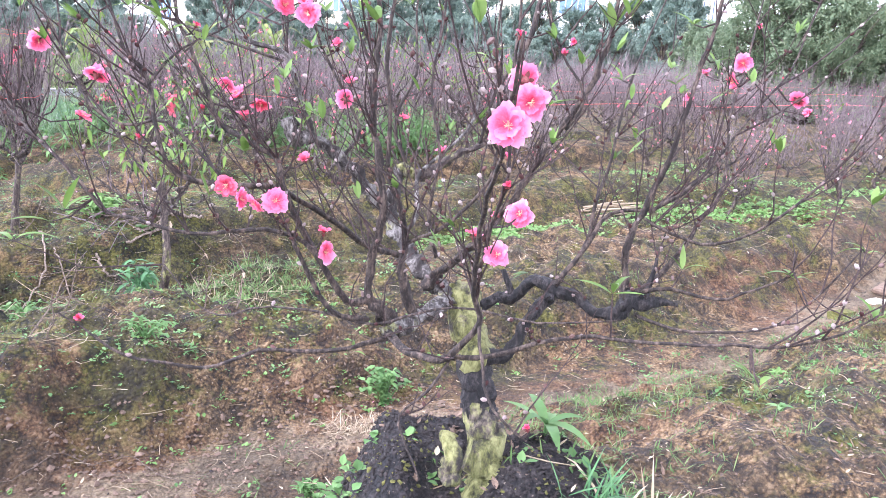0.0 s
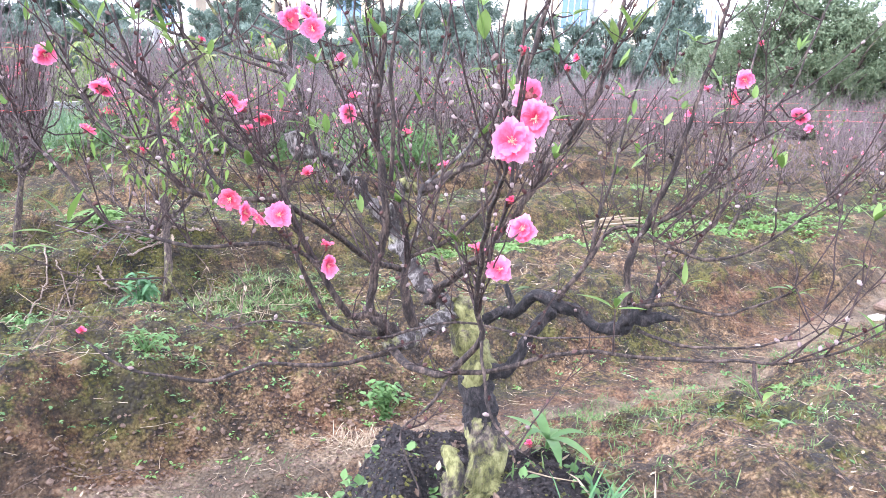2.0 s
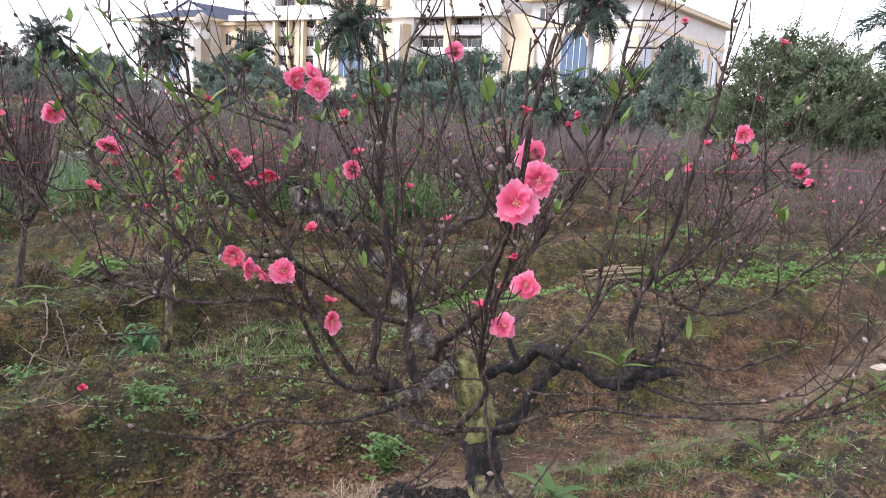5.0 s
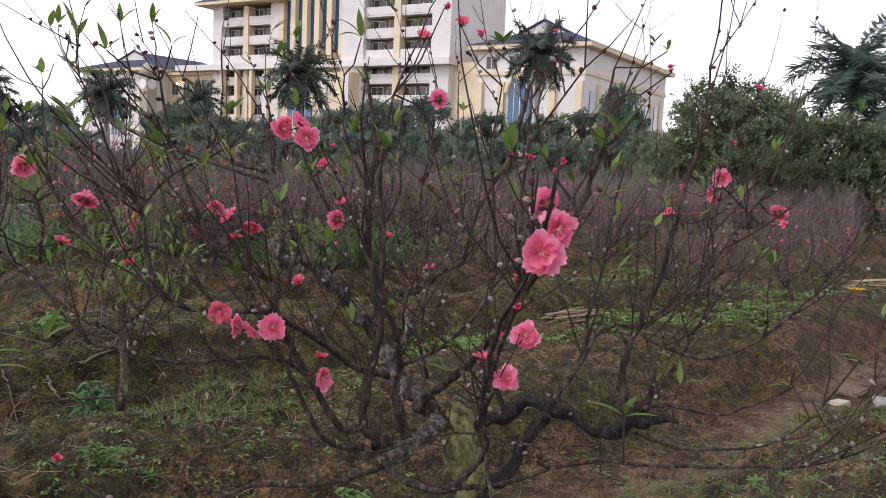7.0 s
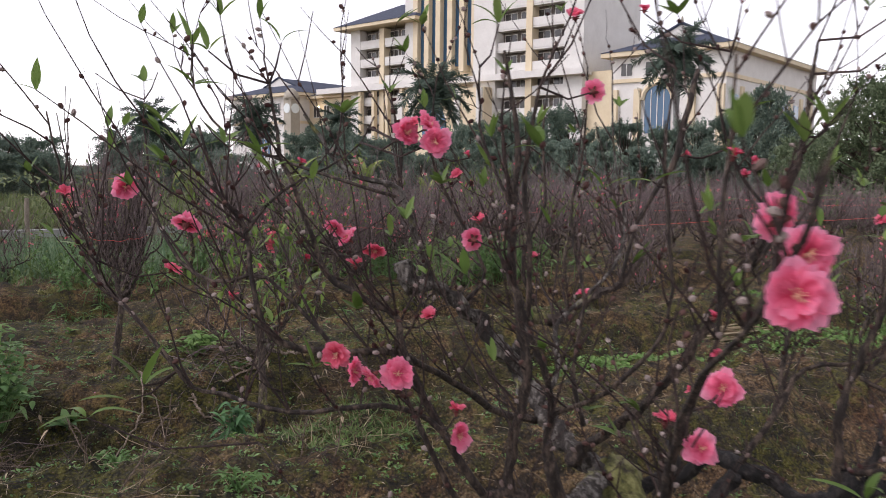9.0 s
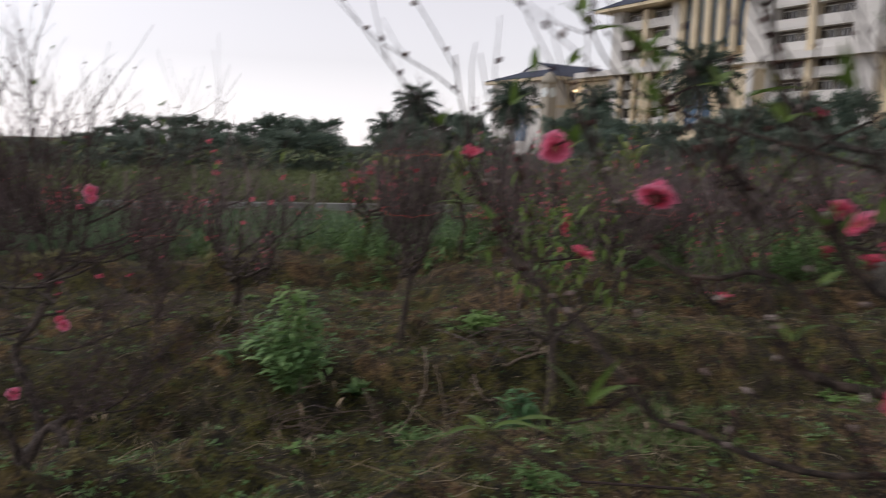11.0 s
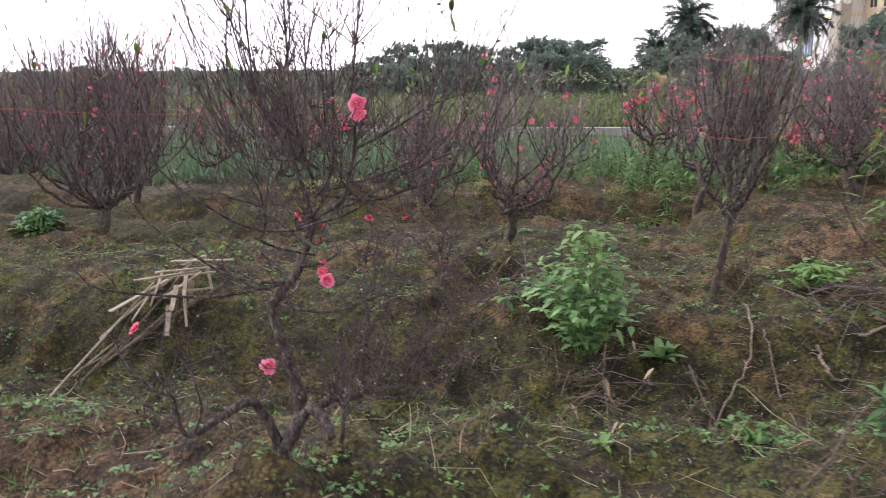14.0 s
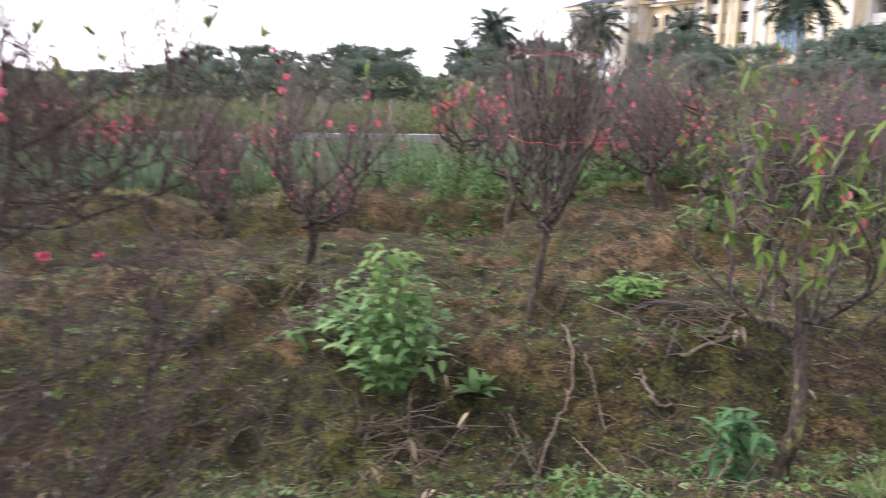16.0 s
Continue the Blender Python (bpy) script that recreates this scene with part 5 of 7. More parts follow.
for s, n0, kind, scale in ((2.6, 8.7, "slim", 0.9), (3.4, 8.3, "leafy", 0.9), (4.5, 8.8, "slim", 1.0), (5.6, 8.5, "leafy", 1.0), (6.6, 8.8, "brush", 1.0), (7.5, 8.4, "slim", 1.0), (2.2, 10.4, "leafy", 1.0),
                          (3.3, 10.7, "red", 1.0), (4.4, 10.4, "leafy", 1.1), (5.3, 10.8, "brush", 1.1), (6.3, 10.5, "leafy", 1.0), (7.3, 10.7, "brush", 1.0), (8.1, 10.4, "brush", 1.0), (3.6, 12.6, "brush", 1.15), (3.9, 9.3, "brush", 1.1), (5.0, 9.5, "slim", 1.1), (6.1, 9.4, "brush", 1.05), (2.9, 9.6, "slim", 1.1), (4.9, 11.6, "brush", 1.2), (3.9, 11.5, "leafy", 1.2), (6.9, 11.7, "brush", 1.1),
                          (4.7, 12.4, "leafy", 1.15), (5.6, 12.8, "brush", 1.1), (6.2, 6.3, "slim", 0.75), (8.3, 6.2, "slim", 0.9), (1.2, 8.9, "slim", 0.9), (1.0, 11.0, "red", 0.95)):
    plant(kind, *at_sn(s, n0), scale * tree_dice.uniform(1.05, 1.4))

# orchard rows that fade into a mass of twigs
for n0 in (8.6, 10.6, 12.4, 14.4, 16.4, 18.6, 21.0):
    s = 8.5 if n0 < 12 else 6.0
    while s < 30:
        x, y = at_sn(s + tree_dice.uniform(-0.2, 0.2), n0 + tree_dice.uniform(-0.25, 0.25))
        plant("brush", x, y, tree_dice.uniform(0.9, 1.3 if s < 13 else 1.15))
        s += tree_dice.uniform(1.0, 1.5)
for n0 in (12.6, 15.0):
    for s in (-9, -7.6, -6.2, -4.9, -3.4, 3.4, 4.8):
        x, y = at_sn(s + tree_dice.uniform(-0.3, 0.3), n0 + tree_dice.uniform(-0.3, 0.3))
        plant(tree_dice.choice(("red", "red", "leafy")), x, y, tree_dice.uniform(0.85, 1.05))
for s in (9.0, 10.8, 12.4, 14.2):
    x, y = at_sn(s, 6.0)
    plant("brush", x, y, 0.85)
for kind in TREES:
    for src in TREES[kind]:
        if src.name not in SEEN:
            for o in (*src.children_recursive, src):
                bpy.data.objects.remove(o)


# ---- weeds and litter on the ground ----
def leafy_weed(name, x, y, label, mat, height, radius, stems, leaf, width, seed, category="weed", dense=9):
    """Stems that rise from one root, with leaves all along them, as parts."""
    rng = random.Random(seed)
    ob = thing(name, (x, y, gz(x, y)), label, category)
    for k in range(stems):
        a, lean = rng.uniform(0, 6.28), rng.uniform(0.1, 1.0) * radius
        top = Vector((math.cos(a) * lean, math.sin(a) * lean, height * rng.uniform(0.6, 1.0) * (1 - 0.35 * lean / max(radius, 0.01))))
        path = smooth_path([(0, 0, -0.02, 0.004), (*(top * 0.5 + Vector((0, 0, 0.04))), 0.003), (*top, 0.0015)], 4)
        b = Build()
        b.tube([q.to_3d() for q in path], [q[3] for q in path], 5, False)
        stem = part("stem", b, mat, ob)
        b = Build()
        for i in range(dense):
            t = 0.15 + 0.85 * (i + rng.random()) / dense
            c = path[min(int(t * len(path)), len(path) - 1)].to_3d()
            e = Vector((rng.uniform(-1, 1), rng.uniform(-1, 1), rng.uniform(-0.1, 0.7)))
            b.blade(c, e, leaf * rng.uniform(0.6, 1.15), width * rng.uniform(0.7, 1.1), rng.uniform(0.2, 0.7), steps=4, fold=0.2)
        part("foliage", b, mat, stem)
    return ob


def broad_bush(name, x, y, label, height, radius, stems, leaf, seed, tilt=(0, 0)):
    """A broad cone of leafy stems that spread from one root; yellow-green young tops."""
    rng = random.Random(seed)
    ob = thing(name, (x, y, gz(x, y) - 0.02), label, "bush")
    for k in range(stems):
        a, q = 2.4 * k, math.sqrt((k + 0.5) / stems)
        lean = radius * q
        top = Vector((math.cos(a) * lean + tilt[0] * q, math.sin(a) * lean + tilt[1] * q, height * (1 - 0.72 * q ** 1.25) * rng.uniform(0.85, 1.05)))
        path = smooth_path([(top.x * 0.22, top.y * 0.22, 0, 0.003), (*(top * 0.6 + Vector((0, 0, 0.08 * height))), 0.0025), (*top, 0.0012)], 5)
        b = Build()
        b.tube([p.to_3d() for p in path], [p[3] for p in path], 5, False)
        stem = part("stem", b, BUSH, ob)
        b = Build()
        for i in range(13):
            c = path[min(len(path) - 1, (2 if q > 0.6 else 4) + int((9 if q > 0.6 else 7) * (i + rng.random()) / 13))].to_3d()
            e = Vector((rng.uniform(-1, 1), rng.uniform(-1, 1), rng.uniform(-0.25, 0.45))) + Vector((top.x, top.y, 0)) * 1.5
            c = c + e.normalized() * rng.uniform(0.01, 0.05)
            b.blade(c, e, leaf * rng.uniform(0.6, 1.15), leaf * rng.uniform(0.5, 0.68), rng.uniform(0.15, 0.6), steps=4, fold=0.18)
        part("foliage", b, CLOVER if k < stems // 6 else BUSH, stem)
    return ob


broad_bush("leafy_bush", -2.34, 4.87, "bushy green leafy weed with yellow-green tops on the bed edge", 0.78, 0.29, 50, 0.066, 1)
broad_bush("leafy_bush", -2.68, 5.05, "low green side shoots of a leafy weed", 0.26, 0.3, 9, 0.065, 2)
broad_bush("leafy_bush", -7.25, 4.9, "small dark green bush on the mossy bed", 0.22, 0.2, 16, 0.07, 4)
leafy_weed("tall_weed", -0.87, 4.6, "upright green weed with long narrow leaves beside a tree", WEED_DARK, 0.42, 0.1, 7, 0.13, 0.032, 3, dense=16)
leafy_weed("bean_weed", -1.42, 6.1, "low bright green seedlings among dry stalks", CLOVER, 0.2, 0.32, 26, 0.08, 0.05, 4, dense=6)
leafy_weed("small_weed", -0.63, 3.4, "pale green small weed on the slope", WEED, 0.1, 0.16, 10, 0.06, 0.014, 5)
leafy_weed("small_weed", -1.33, 4.0, "pale green small weed on the mossy crest", WEED, 0.08, 0.16, 10, 0.05, 0.018, 6)
leafy_weed("small_weed", 0.45, 2.85, "small clover-like weed in red soil", WEED, 0.1, 0.12, 9, 0.035, 0.022, 7)
leafy_weed("small_weed", 0.52, 3.4, "leafy weed patch behind the trunk", WEED, 0.22, 0.16, 16, 0.05, 0.03, 8)
leafy_weed("small_weed", 0.1, 2.5, "small ragged weed by the furrow", WEED, 0.08, 0.1, 8, 0.05, 0.012, 9)
leafy_weed("small_weed", -7.3, 5.0, "dark green weed tuft on the bed", WEED_DARK, 0.2, 0.25, 12, 0.12, 0.05, 10)


def rosette(name, x, y, label, mat, count, leaf, width, rise, seed, z=None, category="seedling"):
    rng = random.Random(seed)
    ob = thing(name, (x, y, (gz(x, y) if z is None else z)), label, category)
    for k in range(count):
        b = Build()
        a = 6.283 * k / count + rng.uniform(-0.4, 0.4)
        up = rise * rng.uniform(0.4, 1.3)
        b.blade((0, 0, 0.02 + 0.01 * k / count), (math.cos(a), math.sin(a), up), leaf * rng.uniform(0.75, 1.1), width, rng.uniform(0.2, 0.7), steps=6, fold=0.3)
        part("leaf", b, mat, ob, smooth=True)
    b = Build()
    b.tube([(0, 0, -0.03), (0, 0, 0.04)], [0.006, 0.004], 6)
    part("stem", b, mat, ob)
    return ob


rosette("rosette_weed", -1.98, 5.05, "blue-green rosette of broad pointed leaves on mossy bank", BUSH, 11, 0.2, 0.055, 0.7, 1)
rosette("rosette_weed", -1.95, 5.1, "upper leaves of a blue-green rosette weed", BUSH, 7, 0.13, 0.045, 1.2, 2, gz(-1.98, 5.05) + 0.03)
rosette("shoot", 0.62, 1.33, "young shoot with long glossy leaves beside the trunk", WEED, 7, 0.15, 0.028, 1.1, 3)
rosette("shoot", 0.33, 1.0, "bright green sprout at the foot of the trunk", LEAF, 4, 0.085, 0.018, 0.9, 4)
for k, (x, y, size) in enumerate(((-3.4, 5.3, 0.1), (-1.0, 6.8, 0.11), (-1.0, 5.6, 0.12), (-3.9, 7.4, 0.12), (-0.3, 6.9, 0.1), (-2.9, 7.6, 0.1), (-5.2, 6.6, 0.1), (-1.75, 3.5, 0.08), (-2.9, 3.7, 0.09), (2.6, 3.2, 0.08), (1.9, 2.2, 0.07), (-4.9, 4.6, 0.09))):
    rosette("weed_seedling", x, y, "small green seedling in the soil", CLOVER if k % 2 else WEED, 6, size, size * 0.3, 0.9, 10 + k)


def scatter(name, label, category, mat, count, zone, make, seed):
    """Stuff that nobody could count, scattered over a stretch of the ground."""
    rng, b, done = random.Random(seed), Build(), 0
    pts = [zone(rng) for _ in range(count)]
    zs = ground_z([p[0] for p in pts], [p[1] for p in pts])
    for (x, y), z in zip(pts, zs):
        make(b, rng, x, y, float(z))
    ob = part(name, b, mat)
    return tagged(ob, label, category, kind="stuff")


def over(s0, s1, n0, n1, lump=0.0, seed=0):
    def zone(rng):
        while True:
            x, y = at_sn(rng.uniform(s0, s1), rng.uniform(n0, n1))
            if not lump or soft_noise(x * 0.8, y * 0.8, seed) + 0.5 * soft_noise(x * 3, y * 3, seed + 1) > lump:
                return x, y
    return zone


def round_spot(cx, cy, r):
    def zone(rng):
        a, q = rng.uniform(0, 6.283), r * math.sqrt(rng.random()) * rng.uniform(0.6, 1.0)
        return cx + q * math.cos(a) * 1.3, cy + q * math.sin(a)
    return zone


def tuft(lo, hi, width, blades=6, lean=0.8):
    def make(b, rng, x, y, z):
        for _ in range(rng.randint(2, blades)):
            e = Vector((rng.gauss(0, lean), rng.gauss(0, lean), 1))
            b.blade((x + rng.gauss(0, 0.012), y + rng.gauss(0, 0.012), z - 0.004), e, rng.uniform(lo, hi), width, rng.uniform(0.1, 0.7), steps=3)
    return make


def sprout(lo, hi, share=0.5):
    def make(b, rng, x, y, z):
        for _ in range(rng.randint(3, 7)):
            e = Vector((rng.uniform(-1, 1), rng.uniform(-1, 1), rng.uniform(0.2, 0.9)))
            l = rng.uniform(lo, hi)
            b.blade((x + rng.gauss(0, lo), y + rng.gauss(0, lo), z + rng.uniform(0, lo)), e, l, l * share, rng.uniform(0.1, 0.5), steps=3)
    return make


def stalk(lo, hi):
    def make(b, rng, x, y, z):
        a, l = rng.uniform(0, 6.283), rng.uniform(lo, hi)
        d = Vector((math.cos(a), math.sin(a), rng.uniform(-0.05, 0.35)))
        side = Vector((-d.y, d.x, 0.3)) * l * rng.uniform(-0.25, 0.25)
        p = Vector((x, y, z + 0.004))
        b.tube([p, p + d * l * 0.5 + side, p + d * l], [0.0018, 0.0016, 0.0009], 3, False)
    return make


def clod(lo, hi):
    def make(b, rng, x, y, z):
        r = rng.uniform(lo, hi) * rng.uniform(0.4, 1)
        b.blob((x, y, z + r * 0.15), r, 0.7, rng)
    return make


def flake(lo, hi):
    def make(b, rng, x, y, z):
        e = Vector((rng.uniform(-1, 1), rng.uniform(-1, 1), rng.uniform(0, 0.3)))
        l = rng.uniform(lo, hi)
        b.blade((x, y, z + 0.006), e, l, l * rng.uniform(0.3, 0.55), rng.uniform(-0.4, 0.4), steps=4, fold=rng.uniform(0.2, 0.9))
    return make


scatter("grass_tufts", "short green grass tufts along the furrow banks", "grass", GRASS, 2600, over(-5, 9, 0.3, 9.5, 0.08, 40), tuft(0.03, 0.09, 0.0045), 1)
scatter("furrow_grass", "green grass along the sandy path", "grass", GRASS, 900, over(1.6, 8, 1.6, 2.45, 0.02, 50), tuft(0.03, 0.075, 0.004, 7), 2)
scatter("furrow_grass", "green grass in the second furrow", "grass", GRASS, 700, over(-3.5, 1.8, 4.15, 4.8, 0.0, 60), tuft(0.03, 0.08, 0.004, 7), 3)
scatter("grass_patch", "tangled pale and green grass on the bed crest", "grass", GRASS, 330, round_spot(-0.2, 4.25, 0.4), tuft(0.05, 0.17, 0.005, 6, 1.1), 4)
scatter("grass_patch", "long dark grass at the mound's foot", "grass", WEED_DARK, 100, round_spot(0.72, 1.0, 0.14), tuft(0.06, 0.17, 0.006, 6, 1.2), 5)
scatter("dead_grass", "pale dead grass tuft", "grass", STRAW, 60, round_spot(0.34, 3.15, 0.13), tuft(0.05, 0.16, 0.0035, 6, 1.2), 6)
scatter("dead_grass", "pale dry grass blades in the weeds", "grass", STRAW, 70, round_spot(-0.2, 4.2, 0.35), tuft(0.06, 0.2, 0.003, 5, 1.1), 7)
scatter("clover_patch", "bright green low ground cover", "ground cover", CLOVER, 1500, round_spot(1.95, 5.95, 0.75), sprout(0.02, 0.045, 0.75), 8)
scatter("clover_patch", "bright green low ground cover on the bed", "ground cover", CLOVER, 1200, round_spot(4.3, 6.8, 1.0), sprout(0.02, 0.045, 0.75), 9)
scatter("clover_patch", "scattered green ground cover", "ground cover", CLOVER, 700, over(6.5, 12, 3.6, 6.5, 0.05, 70), sprout(0.02, 0.05, 0.7), 10)
scatter("tiny_weeds", "tiny green weeds all over the soil", "weeds", WEED, 2800, over(-5, 9, 0.4, 10, 0.03, 80), sprout(0.014, 0.036, 0.6), 11)
scatter("tiny_weeds", "tiny pale green weeds on the slope", "weeds", CLOVER, 260, over(-1, 3.5, 2.8, 4.2, 0.05, 90), sprout(0.012, 0.03, 0.6), 12)
scatter("dry_stalks", "dry straw and broken stalks on the soil", "straw", STRAW, 1900, over(-5, 8, 0.6, 9.5), stalk(0.03, 0.16), 13)
scatter("dry_stalks", "long dry weed stalks on the bank", "straw", STRAW, 75, over(-3, 2, 3.2, 4.4), stalk(0.12, 0.34), 14)
scatter("dead_twigs", "dead brown twigs on the bank", "twigs", TWIG, 330, over(-3.5, 1.6, 3.0, 6.0), stalk(0.1, 0.4), 15)
scatter("clods", "crumbled clods of red-brown earth", "earth", CLOD, 15000, over(-4, 7, 0.5, 7.5), clod(0.002, 0.012), 16)
scatter("clods", "crumbled clods of red-brown earth farther off", "earth", CLOD, 1500, over(-7, 12, 6, 13), clod(0.008, 0.03), 17)
scatter("compost", "black compost heaped round the trunk", "earth", HUMUS, 9000, round_spot(0.5, 1.2, 0.42), clod(0.0015, 0.0095), 18)
scatter("compost", "black compost at the back of the mound", "earth", HUMUS, 5000, round_spot(0.7, 1.22, 0.27), clod(0.0015, 0.008), 76)
scatter("fallen_leaves", "pale dead leaves on the soil", "leaf litter", STRAW, 3800, over(-5, 8, 0.5, 9), flake(0.006, 0.026), 19)
scatter("fallen_leaves", "brown curled dead leaves", "leaf litter", CLOD, 900, over(-5, 8, 0.5, 9), flake(0.01, 0.028), 20)
scatter("mound_moss", "mossy crumbs on the mound's edge", "moss", MOSS, 900, round_spot(0.3, 1.05, 0.42), clod(0.003, 0.011), 23)
scatter("clods", "dark crumbly lumps of earth on the banks", "earth", CLOD, 5000, over(-5, 8, 0.2, 9.5, 0.0, 110), clod(0.004, 0.014), 24)
scatter("clods", "black lumps of earth on the banks", "earth", HUMUS, 2500, over(-5, 8, 0.2, 9.5, 0.04, 120), clod(0.004, 0.016), 25)
scatter("moss_cushions", "yellow-green moss cushions on the banks", "moss", MOSS, 9000, over(-5, 8, 2.9, 9.5, 0.02, 130), clod(0.004, 0.014), 26)
scatter("tiny_weeds", "small green weeds on the near bank", "weeds", WEED, 3200, over(-4.5, 3, 3.1, 6.4, 0.0, 140), sprout(0.008, 0.022, 0.5), 27)
scatter("tiny_weeds", "pale bluish weed leaves on the near bank", "weeds", BUSH, 420, over(-3, 2.5, 3.1, 4.8, 0.02, 150), sprout(0.014, 0.034, 0.55), 28)
scatter("grass_tufts", "green grass tufts on the near bank", "grass", GRASS, 330, over(-3.5, 3, 3.1, 5.2, 0.1, 160), tuft(0.04, 0.12, 0.005, 6, 0.7), 29)
scatter("furrow_grass", "short grass beside the path", "grass", GRASS, 1300, over(1.2, 7, 1.0, 2.3, 0.0, 170), tuft(0.03, 0.09, 0.0045, 7), 34)
scatter("fallen_leaves", "dark brown leaf litter on the near bed", "leaf litter", CLOD, 2600, over(0.8, 6, -0.4, 1.7), flake(0.012, 0.035), 35)
scatter("fallen_leaves", "pale leaf litter on the near bed", "leaf litter", STRAW, 260, over(0.8, 6, -0.4, 1.9), flake(0.008, 0.024), 36)
for k, (s, n, w) in enumerate(((-2.5, 9.75, 0.5), (-0.6, 9.95, 0.35), (0.85, 10.2, 0.4), (2.6, 10.4, 0.5), (-3.4, 10.7, 0.5))):
    scatter("grass_strip", "bright yellow-green grass along the bed's far edge", "grass", STRIP, 170, over(s - w, s + w, n - 0.12, n + 0.12), tuft(0.05, 0.13, 0.012, 6, 0.8), 60 + k)
scatter("grass_patch", "long pale grass blades at the mound's foot", "grass", STRAW, 9, round_spot(0.74, 1.05, 0.06), tuft(0.14, 0.3, 0.008, 4, 0.5), 70)
scatter("grass_patch", "green grass spilling over the mound's edge", "grass", GRASS, 45, round_spot(0.86, 1.15, 0.2), tuft(0.05, 0.13, 0.005, 6, 1.0), 71)
scatter("clover_patch", "pale green weeds on the mound's edge", "weeds", WEED, 60, round_spot(0.05, 1.2, 0.14), sprout(0.012, 0.03, 0.8), 72)
scatter("clods", "broken red clods at the foot of the bank", "earth", CLOD, 700, over(0.2, 2.2, 2.5, 3.1), clod(0.008, 0.026), 73)
scatter("pebbles", "small pale pebbles and crumbs on the soil", "gravel", STONE, 2600, over(-4.5, 7, 0.3, 8), clod(0.002, 0.006), 74)
scatter("dry_stalks", "short broken straw on the banks", "straw", STRAW, 2200, over(-4, 6, 2.6, 6.5), stalk(0.02, 0.09), 75)
scatter("fallen_petals", "pink petals on the soil", "petals", PETAL, 60, over(-4, 6, 2.5, 8), flake(0.012, 0.02), 21)


# ---- things that lie about ----
def slab(x, y, w, d, h, turn, mat, label, name="stone_slab"):
    ob = thing(name, (x, y, gz(x, y) + h * 0.2), label, "slab", turn=turn)
    rng, b = random.Random(int(x * 100)), bmesh.new()
    bmesh.ops.create_cube(b, size=1)
    bmesh.ops.scale(b, vec=(w, d, h), verts=b.verts)
    bmesh.ops.bevel(b, geom=b.edges[:], offset=h * 0.25, segments=2, affect="EDGES")
    for v in b.verts:
        v.co += Vector((rng.gauss(0, 0.006), rng.gauss(0, 0.006), rng.gauss(0, 0.003)))
    me = bpy.data.meshes.new("slab")
    b.to_mesh(me)
    b.free()
    me.materials.append(mat)
    part("slab", me, None, ob)
    return ob


slab(4.66, 4.95, 0.17, 0.11, 0.035, 20, STONE, "pale broken stone slab lying in the furrow")
slab(4.95, 5.15, 0.3, 0.2, 0.05, 32, CLOD, "weathered flat stone slab beside the path")
slab(4.95, 4.75, 0.26, 0.2, 0.05, 55, CONCRETE, "grey stone slab half in grass")
slab(4.05, 4.55, 0.2, 0.13, 0.09, 10, MOSS, "lump of stone under yellow-green moss", "mossy_stone")


def sticks(name, x, y, label, count, length, radius, turn, lift, mat, seed):
    rng = random.Random(seed)
    ob = thing(name, (x, y, gz(x, y)), label, "sticks", turn=turn)
    for k in range(count):
        b = Build()
        l, off = length * rng.uniform(0.6, 1.1), Vector((rng.uniform(-0.12, 0.12), rng.uniform(-0.09, 0.09), 0.02 + 0.03 * (k // 4)))
        a = rng.gauss(0, 0.3)
        d = Vector((math.cos(a), math.sin(a), lift + rng.gauss(0, 0.05)))
        r = radius * rng.uniform(0.6, 1.2)
        p = off - Vector((d.x, d.y, 0)) * l * 0.5
        b.tube([p, p + d * l * 0.5 + Vector((0, 0, rng.gauss(0, 0.01))), p + d * l], [r, r, r * 0.85], 6, True, 0.2)
        part("stick", b, mat, ob)
    return ob


